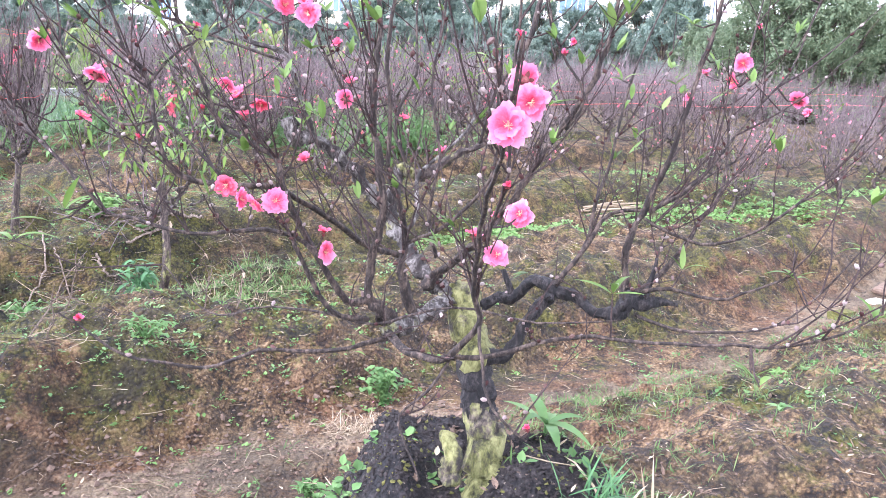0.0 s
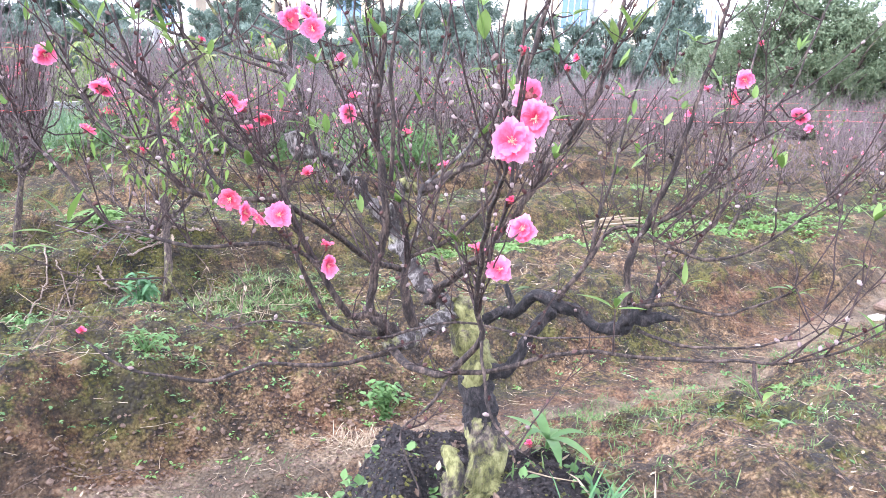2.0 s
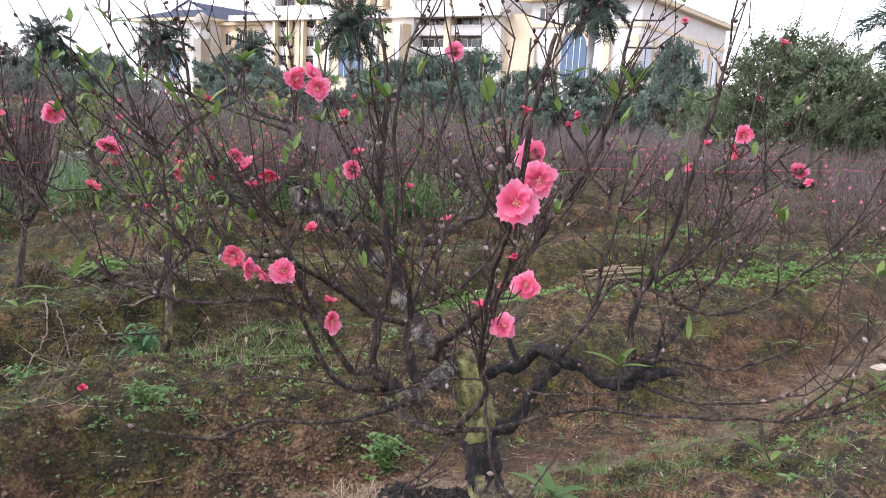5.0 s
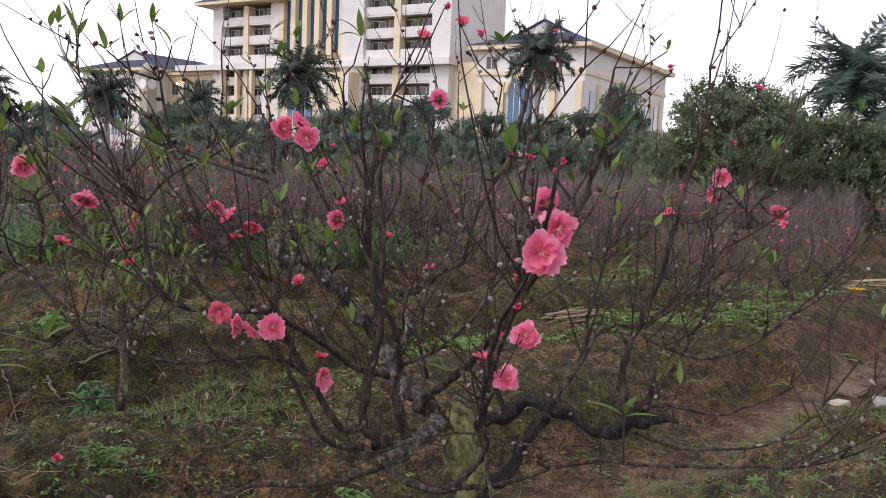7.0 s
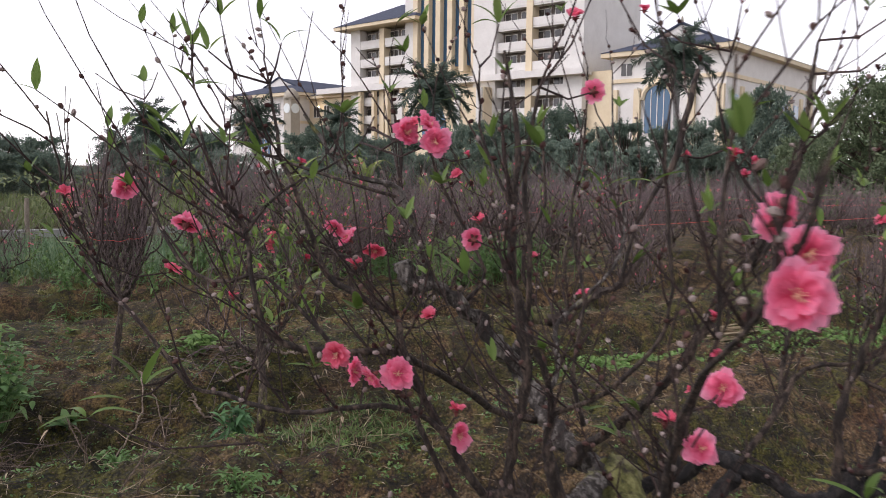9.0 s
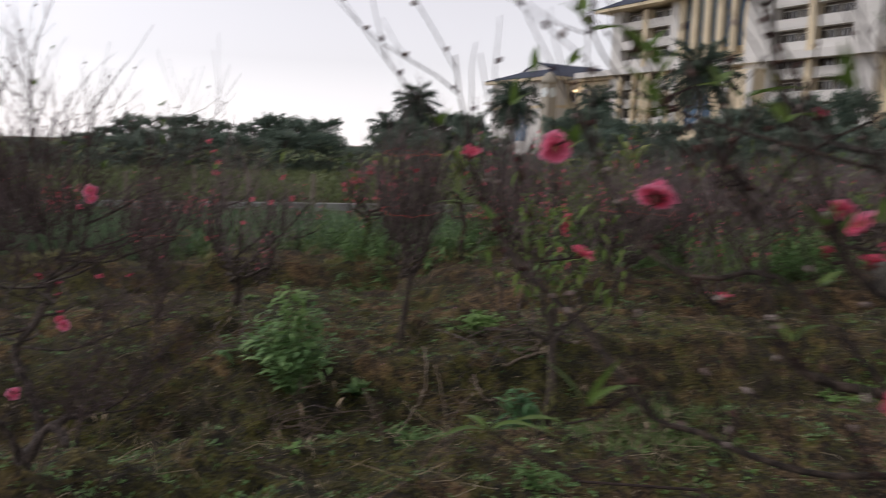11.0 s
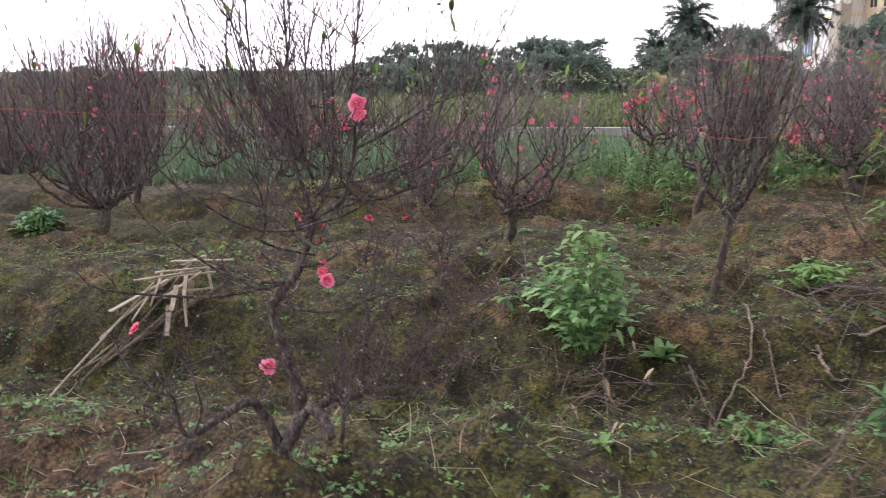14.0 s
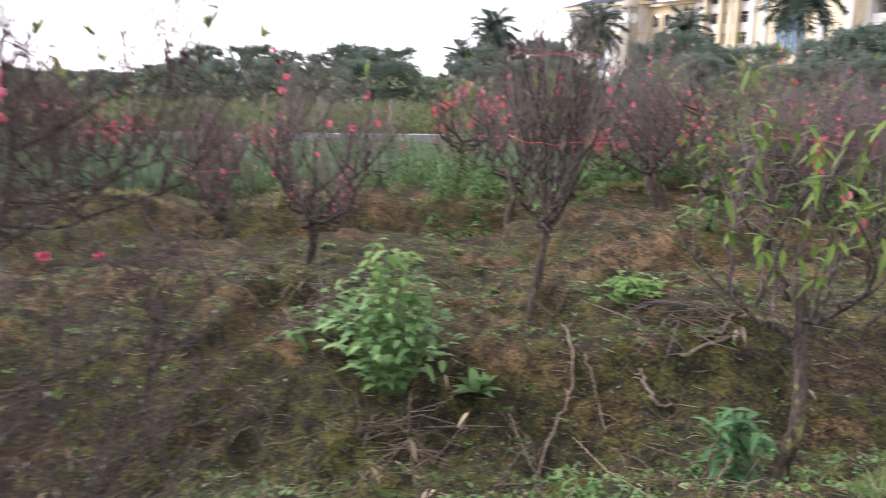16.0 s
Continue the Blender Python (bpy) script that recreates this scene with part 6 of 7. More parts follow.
def stick_heap():
    """Split bamboo thrown on the bank: long poles side by side, short flat pieces hanging over them."""
    rng = random.Random(3)
    ob = thing("stick_heap", (-4.75, 4.1, gz(-4.75, 4.1)), "heap of pale split bamboo sticks thrown on the bank", "sticks")
    base = Vector(ob.location)
    for k in range(5):
        p = Vector((-4.7 + rng.gauss(0, 0.07), 3.57 + rng.gauss(0, 0.06), 0)) + ACROSS * rng.gauss(0, 0.08)
        q = Vector((-4.3 + rng.gauss(0, 0.1), 4.12 + rng.gauss(0, 0.1), 0)) - ALONG * rng.uniform(0, 0.25)
        p.z, q.z = gz(p.x, p.y) + 0.02 + 0.008 * k, gz(q.x, q.y) + rng.uniform(0.02, 0.16)
        mid = p.lerp(q, 0.5) + Vector((rng.gauss(0, 0.02), rng.gauss(0, 0.02), rng.gauss(0, 0.02)))
        r = rng.uniform(0.006, 0.012)
        b = Build()
        b.tube([v - base for v in (p, mid, q)], [r, r * 1.1, r * 0.85], 6, True, 0.2)
        part("stick", b, BAMBOO if k % 2 else DEAD_STEM, ob)
    for k in range(17):
        p = Vector((-4.42 + rng.gauss(0, 0.08), 3.93 + rng.gauss(0, 0.08), 0))
        p.z = gz(p.x, p.y) + rng.uniform(0.08, 0.2)
        if k < 9:
            d = Vector((0.59 + rng.gauss(0, 0.4), 0.8 + rng.gauss(0, 0.4), rng.gauss(0.08, 0.2))).normalized() * rng.uniform(0.18, 0.4)
            p -= d * 0.5
            p.z = max(p.z, gz(p.x, p.y) + 0.02)
        else:
            d = Vector((rng.gauss(0.2, 0.2), rng.gauss(-0.3, 0.2), rng.uniform(-0.9, -0.5))).normalized() * rng.uniform(0.12, 0.22)
        q = p + d
        q.z = max(q.z, gz(q.x, q.y))
        b, w = Build(), Vector((-d.y, d.x, 0)).normalized() * rng.uniform(0.009, 0.02)
        u = Vector((0, 0, 0.006))
        b.add([p - w - base, p + w - base, q + w * 0.7 - base, q - w * 0.7 - base, p - w + u - base, p + w + u - base, q + w * 0.7 + u - base, q - w * 0.7 + u - base],
              [(3, 2, 1, 0), (4, 5, 6, 7), (0, 1, 5, 4), (1, 2, 6, 5), (2, 3, 7, 6), (3, 0, 4, 7)])
        part("splint", b, BAMBOO, ob)


stick_heap()


def dead_weed(x, y, height, seed, mat):
    """A dried weed: a bent stem with forking side stalks and a few shrivelled leaves."""
    rng = random.Random(seed)
    ob = thing("dead_weed", (x, y, gz(x, y) - 0.01), "dry brown dead weed standing on the bank", "weed", "dead weeds")
    d = Vector((rng.gauss(0, 0.35), rng.gauss(0, 0.35), 1)).normalized()
    pts = [Vector((0, 0, 0))]
    for _ in range(6):
        d = (d + Vector((rng.gauss(0, 0.22), rng.gauss(0, 0.22), rng.gauss(-0.05, 0.12)))).normalized()
        pts.append(pts[-1] + d * height / 6)
    b = Build()
    b.tube(pts, [0.0042 - 0.0003 * q for q in range(7)], 5, False)
    part("stem", b, mat, ob)
    for k in range(rng.randint(3, 7)):
        i = rng.randrange(1, 6)
        e = Vector((rng.gauss(0, 1), rng.gauss(0, 1), rng.uniform(-0.2, 0.9))).normalized()
        l = height * rng.uniform(0.15, 0.45)
        b = Build()
        b.tube([pts[i], pts[i] + e * l * 0.5, pts[i] + e * l + Vector((rng.gauss(0, 0.03), rng.gauss(0, 0.03), rng.gauss(0, 0.04)))], [0.002, 0.0016, 0.001], 4, False)
        part("stalk", b, mat, ob)
    for k in range(rng.randint(0, 2)):
        b = Build()
        b.blade(pts[rng.randrange(2, 7)], (rng.gauss(0, 1), rng.gauss(0, 1), -0.6), rng.uniform(0.03, 0.07), 0.018, 0.5, steps=3)
        part("withered_leaf", b, STRAW, ob)


dead_dice = random.Random(77)
for k in range(30):
    s, n = dead_dice.uniform(-1.3, 1.9), dead_dice.choice((dead_dice.uniform(3.3, 4.3), dead_dice.uniform(4.3, 5.7)))
    dead_weed(*at_sn(s, n), dead_dice.uniform(0.16, 0.42), 200 + k, DEAD_STEM)
for k in range(12):
    dead_weed(*at_sn(dead_dice.gauss(0.1, 0.4), dead_dice.uniform(3.35, 4.7)), dead_dice.uniform(0.22, 0.46), 400 + k, DEAD_STEM)
for k in range(10):
    dead_weed(*at_sn(dead_dice.uniform(-4.5, 3), dead_dice.uniform(5.8, 8.5)), dead_dice.uniform(0.15, 0.35), 300 + k, DEAD_STEM)


def brush_heap(x, y, radius, count, seed, label):
    rng = random.Random(seed)
    ob = thing("brush_heap", (x, y, gz(x, y)), label, "twigs")
    for k in range(count):
        p = Vector((rng.gauss(0, radius * 0.5), rng.gauss(0, radius * 0.4), 0.02 + 0.12 * rng.random()))
        d = Vector((rng.gauss(0.5, 0.8), rng.gauss(0, 0.8), rng.gauss(0.05, 0.25))).normalized()
        l = rng.uniform(0.15, 0.5)
        b = Build()
        b.tube([p, p + d * l * 0.5 + Vector((0, 0, rng.gauss(0, 0.03))), p + d * l], [0.0035, 0.003, 0.0014], 4, False)
        e = (d + Vector((rng.gauss(0, 0.6), rng.gauss(0, 0.6), 0.2))).normalized()
        b.tube([p + d * l * 0.4, p + d * l * 0.4 + e * l * 0.35], [0.0022, 0.001], 4, False)
        part("dead_branch", b, DEAD_STEM if k % 3 else TWIG_FAR, ob)


brush_heap(-2.85, 5.1, 0.3, 46, 1, "heap of dead pruned twigs beside the leafy weed")
brush_heap(-2.3, 4.6, 0.22, 24, 2, "loose dead twigs lying on the bank")
brush_heap(-3.7, 5.3, 0.4, 26, 3, "scattered dead prunings on the bed")


def dry_root(radius, label, *places):
    """A crooked dry stem that lies over the bank, with a few short side roots."""
    rng = random.Random(int(places[0][0] * 100))
    path = smooth_path([(x, y, 0, radius * (1 - 0.12 * k)) for k, (x, y) in enumerate(places)], 6)
    pts = [Vector((q.x + rng.gauss(0, 0.006), q.y + rng.gauss(0, 0.006), gz(q.x, q.y) + 0.014 + rng.uniform(0, 0.014))) for q in path]
    b = Build()
    b.tube(pts, [q[3] for q in path], 6, True, 0.35)
    ob = thing("dry_root", tuple(pts[0]), label, "root", "dry roots")
    for v in b.v:
        v -= pts[0]
    part("stem", b, DRY_WOOD, ob, smooth=True)
    for k in range(3):
        p = pts[rng.randrange(2, len(pts))] - pts[0]
        d = Vector((rng.gauss(0, 1), rng.gauss(0, 1), rng.uniform(-0.3, 0.4))).normalized() * rng.uniform(0.05, 0.14)
        t = Build()
        t.tube([p, p + d * 0.5 + Vector((0, 0, 0.01)), p + d], [radius * 0.5, radius * 0.4, radius * 0.2], 5, False)
        part("rootlet", t, DRY_WOOD, ob)


dry_root(0.007, "long pale dry vine hanging down the mossy bank", (-1.70, 5.63), (-1.57, 5.26), (-1.59, 5.00), (-1.62, 4.66))
dry_root(0.005, "thin dry brown vine on the mossy bank", (-1.53, 5.32), (-1.45, 5.22), (-1.37, 5.06))
dry_root(0.01, "crooked pale dry root over the bank edge", (-1.26, 5.35), (-1.23, 5.29), (-1.19, 5.24), (-1.11, 5.28))
dry_root(0.009, "pale dead branch lying by the seedlings", (-1.09, 5.46), (-0.95, 5.58), (-0.81, 5.72))
dry_root(0.009, "short forked dead branch by the seedlings", (-1.03, 5.58), (-0.90, 5.71), (-0.86, 5.76))
dry_root(0.012, "flat bundle of dry straw-coloured stems", (-0.82, 5.76), (-0.71, 5.80), (-0.60, 5.87))
sticks("straw_stalks", 3.3, 7.1, "dry straw-coloured stalks on the bed", 14, 0.8, 0.007, 5, 0.03, STRAW, 5)
sticks("straw_stalks", 9.2, 9.4, "heap of dry straw-coloured stalks by a tree", 16, 1.0, 0.012, -10, 0.08, STRAW, 6)
brush_heap(-1.25, 5.7, 0.35, 22, 7, "dry pale stalks lying by the seedlings")
pole = Build()
pole.tube([(-4.46, 3.13, gz(-4.46, 3.13)), (-4.5, 3.4, gz(-4.46, 3.13) + 0.14), (-4.56, 3.9, gz(-4.5, 3.9) + 0.16)], [0.0065, 0.0065, 0.006], 7)
tagged(part("bamboo_pole", pole, BAMBOO), "thin pale bamboo pole leaning on the sticks", "pole")
yl = thing("yellow_leaves", (6.9, 7.35, gz(6.9, 7.35)), "bright yellow fallen leaves on the bed", "leaf")
for k in range(7):
    b = Build()
    b.blade((0, 0, 0.02), (math.cos(k * 0.9), math.sin(k * 0.9), 1.0), 0.19, 0.07, 0.4, steps=5)
    part("leaf", b, YELLOW, yl)
vine = Build()
vp = smooth_path([(-1.15, 2.72, 0, 0), (-1.0, 2.75, 0, 0), (-0.88, 2.86, 0, 0), (-0.76, 2.84, 0, 0), (-0.62, 2.88, 0, 0), (-0.5, 2.76, 0, 0), (-0.4, 2.72, 0, 0), (-0.31, 2.6, 0, 0)], 4)
vine.tube([(q.x, q.y, gz(q.x, q.y) + 0.012 + 0.02 * abs(math.sin(9 * q.x))) for q in vp], [0.002] * len(vp), 5, False)
tagged(part("dry_vine", vine, DEAD_STEM), "pale dry vine lying across the soil", "vine")
for k, (s0, n0, z) in enumerate(((8.0, 8.4, 0.62), (8.0, 12.2, 0.75), (7.0, 10.4, 0.7))):
    b = Build()
    run = [(*at_sn(s0 + q * 2.2, n0 + 0.12 * math.sin(q * 1.7)), z + 0.03 * math.sin(q * 2.3)) for q in range(9)]
    b.tube(run, [0.004] * 9, 4, False)
    tagged(part("red_string", b, RED_STRING), "red plastic string run along a row of trees", "string")

# ---- green crop, low wall and posts behind the orchard ----
scatter("green_crop", "tall green vegetable crop behind the peach rows", "crop", CROP, 5200, over(-16, 6, 12.0, 16.8), tuft(0.25, 0.6, 0.022, 6, 0.3), 30)


def lifted(lo, hi, top):
    def make(b, rng, x, y, z):
        h = z + rng.uniform(0.1, top)
        for _ in range(4):
            e = Vector((rng.uniform(-1, 1), rng.uniform(-1, 1), rng.uniform(-0.2, 0.9)))
            l = rng.uniform(lo, hi)
            b.blade((x + rng.gauss(0, 0.1), y + rng.gauss(0, 0.1), h), e, l, l * 0.35, 0.3, steps=2)
    return make


scatter("green_crop", "leafy tops of the green crop", "crop", CROP, 4200, over(-16, 7, 12.2, 17), tuft(0.35, 0.7, 0.018, 6, 0.25), 31)
scatter("field_weeds", "rank olive-green weeds behind the low wall", "weeds", FIELD, 9000, over(-26, 12, 21.2, 38), tuft(0.3, 0.9, 0.04, 5, 0.35), 32)
scatter("field_weeds", "green weeds among the peach trees", "weeds", GRASS, 900, over(-1, 9, 10.3, 12.2), tuft(0.08, 0.25, 0.01, 6, 0.5), 33)
def wild_weed(b, rng, x, y, z):
    """A rank weed: a leaning stem with narrow leaves up its length."""
    h = rng.uniform(0.12, 0.6)
    top = Vector((x + rng.gauss(0, 0.1), y + rng.gauss(0, 0.1), z + h))
    foot = Vector((x, y, z - 0.02))
    b.tube([foot, foot.lerp(top, 0.5), top], [0.005, 0.004, 0.002], 3, False)
    for k in range(rng.randint(8, 15)):
        e = Vector((rng.gauss(0, 1), rng.gauss(0, 1), rng.uniform(-0.3, 0.8)))
        l = rng.uniform(0.06, 0.15)
        b.blade(foot.lerp(top, rng.uniform(0.2, 1.0)), e, l, l * 0.3, rng.uniform(0.2, 0.6), steps=2)


scatter("wild_weeds", "rank pale green weeds between the peach rows", "weeds", WEED, 420, over(0.6, 8.5, 9.4, 12.2, 0.06, 180), wild_weed, 38)
scatter("wild_weeds", "pale green weeds under the middle row of trees", "weeds", WEED, 360, over(2.2, 6.5, 7.5, 9.8, 0.02, 185), wild_weed, 40)
scatter("wild_weeds", "rank green weeds at the far end of the beds", "weeds", GRASS, 380, over(-1.5, 9, 10.4, 12.6, 0.0, 190), wild_weed, 39)
scatter("wild_weeds", "tall weeds and brambles along the field fence", "weeds", FIELD, 1100, over(-22, 10, 18.0, 27, 0.0, 195), lifted(0.12, 0.3, 1.5), 37)
wallb = Build()
a, c = Vector((*at_sn(-30, 20.6), -0.4)), Vector((*at_sn(16, 20.6), -0.4))
for k in range(23):
    p, q = a.lerp(c, k / 23), a.lerp(c, (k + 0.992) / 23)
    d = ACROSS * 0.25
    up = Vector((0, 0, 0.27))
    wallb.add([p, q, q + d, p + d, p + up, q + up, q + d + up, p + d + up], [(3, 2, 1, 0), (4, 5, 6, 7), (0, 1, 5, 4), (1, 2, 6, 5), (2, 3, 7, 6), (3, 0, 4, 7)])
tagged(part("low_wall", wallb, CONCRETE), "long low grey concrete wall beyond the crop", "wall", kind="structure")
post_dice = random.Random(4)
for k in range(26):
    x, y = at_sn(-18 + k * 1.35 + post_dice.uniform(-0.3, 0.3), 19.2 + post_dice.uniform(-0.6, 0.6))
    b = Build()
    h = post_dice.uniform(0.9, 1.35)
    b.tube([(0, 0, -0.1), (post_dice.gauss(0, 0.03), 0, h * 0.5), (post_dice.gauss(0, 0.06), 0, h)], [0.055, 0.048, 0.045], 7, True, 0.2)
    po = part("fence_post", b, POST_WOOD, at=pose(x, y, gz(x, y)))
    tagged(po, "weathered wooden fence post", "post", "fence posts")


# ---- far trees ----
def leafy_tree(seed, height, spread, mat, leaves, leaf, trunk_share=0.3, clumpy=40):
    rng = random.Random(seed)
    ob = thing("tree", (0, 0, -60), "dense dark green broadleaf tree", "tree", "far trees")
    b = Build()
    path = smooth_path([(0, 0, -0.2, 0.14), (0.05, 0.03, height * 0.25, 0.11), (-0.04, 0.06, height * 0.55, 0.06)], 3)
    b.tube([q.to_3d() for q in path], [q[3] for q in path], 8, True, 0.2)
    part("trunk", b, BARK_OLD, ob)
    crown, limbs = Build(), Build()
    sprays = []
    for k in range(clumpy):
        a, z = rng.uniform(0, 6.283), height * rng.uniform(trunk_share, 0.93)
        r = spread * (1 - (z / height) ** 3 * 0.7) * rng.uniform(0.2, 1.0)
        c = Vector((r * math.cos(a), r * math.sin(a), z))
        limbs.tube([(0, 0, z * 0.5), c * 0.6 + Vector((0, 0, z * 0.25)), c], [0.04, 0.03, 0.012], 4, False)
        for _ in range(7):
            d = Vector((c.x, c.y, 0)).normalized() * 0.5 + Vector((rng.gauss(0, 0.8), rng.gauss(0, 0.8), rng.gauss(0.45, 0.5)))
            l = rng.uniform(0.12, 0.34) * spread
            sprays.append((c, c + d.normalized() * l))
    for _ in range(leaves):
        p, q = rng.choice(sprays)
        c = p.lerp(q, rng.random() ** 0.8)
        d = (q - p).normalized()
        e = d * 0.6 + Vector((rng.gauss(0, 0.8), rng.gauss(0, 0.8), rng.gauss(-0.1, 0.6)))
        crown.leaflet(c + Vector((rng.gauss(0, 0.05), rng.gauss(0, 0.05), rng.gauss(0, 0.05))), e, leaf * rng.uniform(0.6, 1.25), leaf * 0.5)
    part("bough", limbs, BARK_OLD, ob)
    part("crown", crown, mat, ob)
    return ob


def polar(az, dist):
    return dist * math.sin(radians(az)), dist * math.cos(radians(az))


far_dice = random.Random(12)
FAR = {"hedge": [leafy_tree(k, 4.0, w, HEDGE, 15000, 0.17, 0.08, c) for k, w, c in ((0, 2.2, 70), (1, 1.8, 50), (2, 2.6, 90), (3, 2.0, 60), (4, 2.4, 46))], "shrub": [leafy_tree(10 + k, 4.2, 2.3, HEDGE_WARM, 20000, 0.13, 0.05, 90) for k in range(3)]}


def far_tree(kind, az, dist, height, label):
    src = far_dice.choice(FAR[kind])
    x, y = polar(az, dist)
    s = height / 4.0
    ob = copy_thing(src, Matrix())
    ob.matrix_basis = pose(x, y, -0.4, 0, 0, far_dice.uniform(0, 360)) @ Matrix.Diagonal((s ** 0.5 * 0.8, s ** 0.5 * 0.8, s, 1))
    tagged(ob, label)


# treeline at the far side of the fields
for az, top in ((-64, 0.6), (-61, 0.4), (-58, 0.2), (-55, 0.3), (-52, 0.1), (-49, 0.2), (-46, 0.2), (-43, 0.1), (-40.5, 0.1), (-38, 0.4), (-36, 1.0), (-34.2, 1.7), (-32.4, 1.8), (-30.6, 1.9), (-28.8, 1.5), (-27, 1.4), (-25.4, 2.1), (-23.8, 1.9),
                (-22.3, 1.9), (-20.4, 0.1), (-18.8, 0.1), (-17.2, 1.4), (-16, 2.0), (-14.4, 2.4), (-13, 2.7), (-11.6, 2.6), (-10.9, 2.2), (-8.9, 0.0), (-7.4, 0.0), (-5.0, 2.6), (-4.1, 3.1), (-3.0, 3.2), (-1.7, 2.5), (0.2, 2.3), (2.2, 2.4), (4.4, 2.8), (6.6, 3.4), (8.8, 3.9), (11, 4.2),
                (13.2, 4.5), (15.4, 3.2), (18, 3.6), (20.4, 3.2), (22.6, 3.6), (24.4, 4.0)):
    d = 50 + far_dice.uniform(-4, 6)
    far_tree("hedge", az + far_dice.uniform(-0.4, 0.4), d, 1.55 + d * math.tan(radians(top)), "grey-green broadleaf tree in the distant treeline")
    far_tree("hedge", az + 0.9 + far_dice.uniform(-0.4, 0.4), d - 6, 1.5 + (d - 6) * math.tan(radians(0.55 * top)), "low grey-green tree at the treeline's foot")
for az, top, d in ((27.1, 5.6, 44), (26.2, 4.6, 44)):
    far_tree("hedge", az, d, 1.75 + d * math.tan(radians(top)), "tall grey-green tree before the hotel")
# tall shrubs at the right-hand field edge
for az, top, d in ((29.2, 2.2, 36), (30.6, 2.4, 30), (32.2, 4.8, 29), (33.8, 5.8, 28), (35.4, 5.2, 27), (36.6, 4.6, 27), (37.6, 3.8, 26), (39.5, 3.6, 27), (41.6, 3.4, 27), (44, 3.4, 27), (47, 5.6, 27), (50, 5.8, 27), (54, 5.8, 27), (58, 5.6, 27), (62, 5.5, 28)):
    far_tree("shrub", az, d, 1.75 + d * math.tan(radians(top)), "tall dense olive-green shrub at the field edge")
for group in FAR.values():
    for src in group:
        for o in (*src.children_recursive, src):
            bpy.data.objects.remove(o)


def palm(az, dist, top, seed, size=1.0):
    """A royal palm: ringed trunk, green shaft, arching feathered fronds."""
    rng = random.Random(seed)
    x, y = polar(az, dist)
    height = 1.75 + dist * math.tan(radians(top)) - 1.3 * size
    ob = thing("palm_tree", (x, y, -0.35), "royal palm with smooth grey trunk and feathery fronds", "palm", "palm trees")
    b = Build()
    zs = np.linspace(0, height, 12)
    b.tube([(0, 0, z) for z in zs], [0.2 + 0.05 * math.sin(z * 1.1) for z in zs], 10)
    part("trunk", b, CONCRETE, ob, smooth=True)
    for k in range(24):
        f = Build()
        a, rise = 2.4 * k, 1.3 - 2.2 * (k / 24)
        length = size * rng.uniform(1.7, 2.2)
        pts = [Vector((0, 0, height))]
        d = Vector((math.cos(a) * math.cos(rise), math.sin(a) * math.cos(rise), math.sin(rise)))
        for q in range(8):
            d = (d + Vector((0, 0, -0.15))).normalized()
            pts.append(pts[-1] + d * length / 8)
        f.tube(pts, [0.035 - 0.0035 * q for q in range(9)], 4, False)
        side = Vector((-math.sin(a), math.cos(a), 0))
        for q in range(34):
            t = 0.8 + 7.1 * q / 34
            p = pts[int(t)].lerp(pts[min(int(t) + 1, 8)], t % 1)
            for sgn in (-1, 1):
                e = side * sgn + (pts[min(int(t) + 1, 8)] - pts[int(t)]).normalized() * 0.5 + Vector((0, 0, rng.uniform(-0.5, 0.6)))
                f.leaflet(p, e, size * rng.uniform(0.4, 0.7), 0.07 * size)
                f.leaflet(p, e + Vector((rng.uniform(-0.4, 0.4), rng.uniform(-0.4, 0.4), -0.5)), size * rng.uniform(0.35, 0.6), 0.06 * size)
        part("frond", f, PALM, ob)
    return ob


palm(-15.4, 52, 4.3, 1, 0.9)
palm(-17.3, 52, 2.2, 2, 0.8)
palm(-8.5, 62, 4.7, 3, 1.2)
palm(4.1, 66, 7.4, 4, 1.7)
palm(-2.6, 70, 4.4, 7, 1.1)
palm(20.9, 60, 9.6, 5, 1.55)
palm(41.3, 40, 9.4, 6, 1.5)
palm(44.5, 38, 7.2, 8, 1.3)


def banana(x, y, seed, height=1.6):
    rng = random.Random(seed)
    ob = thing("banana_plant", (x, y, gz(x, y)), "young banana plant with broad yellow-green leaves", "plant", "banana plants")
    b = Build()
    b.tube([(0, 0, -0.05), (0.02, 0, height * 0.45)], [0.07, 0.05], 8)
    part("stem", b, BANANA, ob)
    for k in range(10):
        b = Build()
        a = 2.4 * k
        b.blade((0, 0, height * (0.35 + 0.02 * k)), (math.cos(a), math.sin(a), rng.uniform(1.2, 3.5)), height * rng.uniform(0.5, 0.75), height * 0.085, rng.uniform(0.4, 1.0), steps=8, fold=0.4, shape=0.2)
        part("leaf", b, BANANA, ob, smooth=True)


for k, (s, n, h) in enumerate(((4.3, 19.5, 2.3), (6.6, 18.8, 2.5), (8.2, 18.2, 2.6), (2.6, 20.2, 2.2), (-6.0, 19.5, 2.2), (9.6, 17.5, 2.0))):
    banana(*at_sn(s, n), k, h)

# ---- the hotel: a long pale facade that runs away to the left ----
HOTEL = Matrix.Translation((28.8, 111.3, 0)) @ Matrix(((-0.69, 0.724, 0, 0), (0.724, 0.69, 0, 0), (0, 0, 1, 0), (0, 0, 0, 1)))
hotel = new("hotel_building")
hotel.matrix_basis = HOTEL
tagged(hotel, "large pale cream hotel with blue tiled roofs and balconies", "building")


def block(name, mat, u0, u1, v0, v1, z0, z1, parent=None, label=""):
    b = Build()
    b.box((u0, v0, z0), (u1, v1, z1))
    return part(name, b, mat, parent or hotel, label)


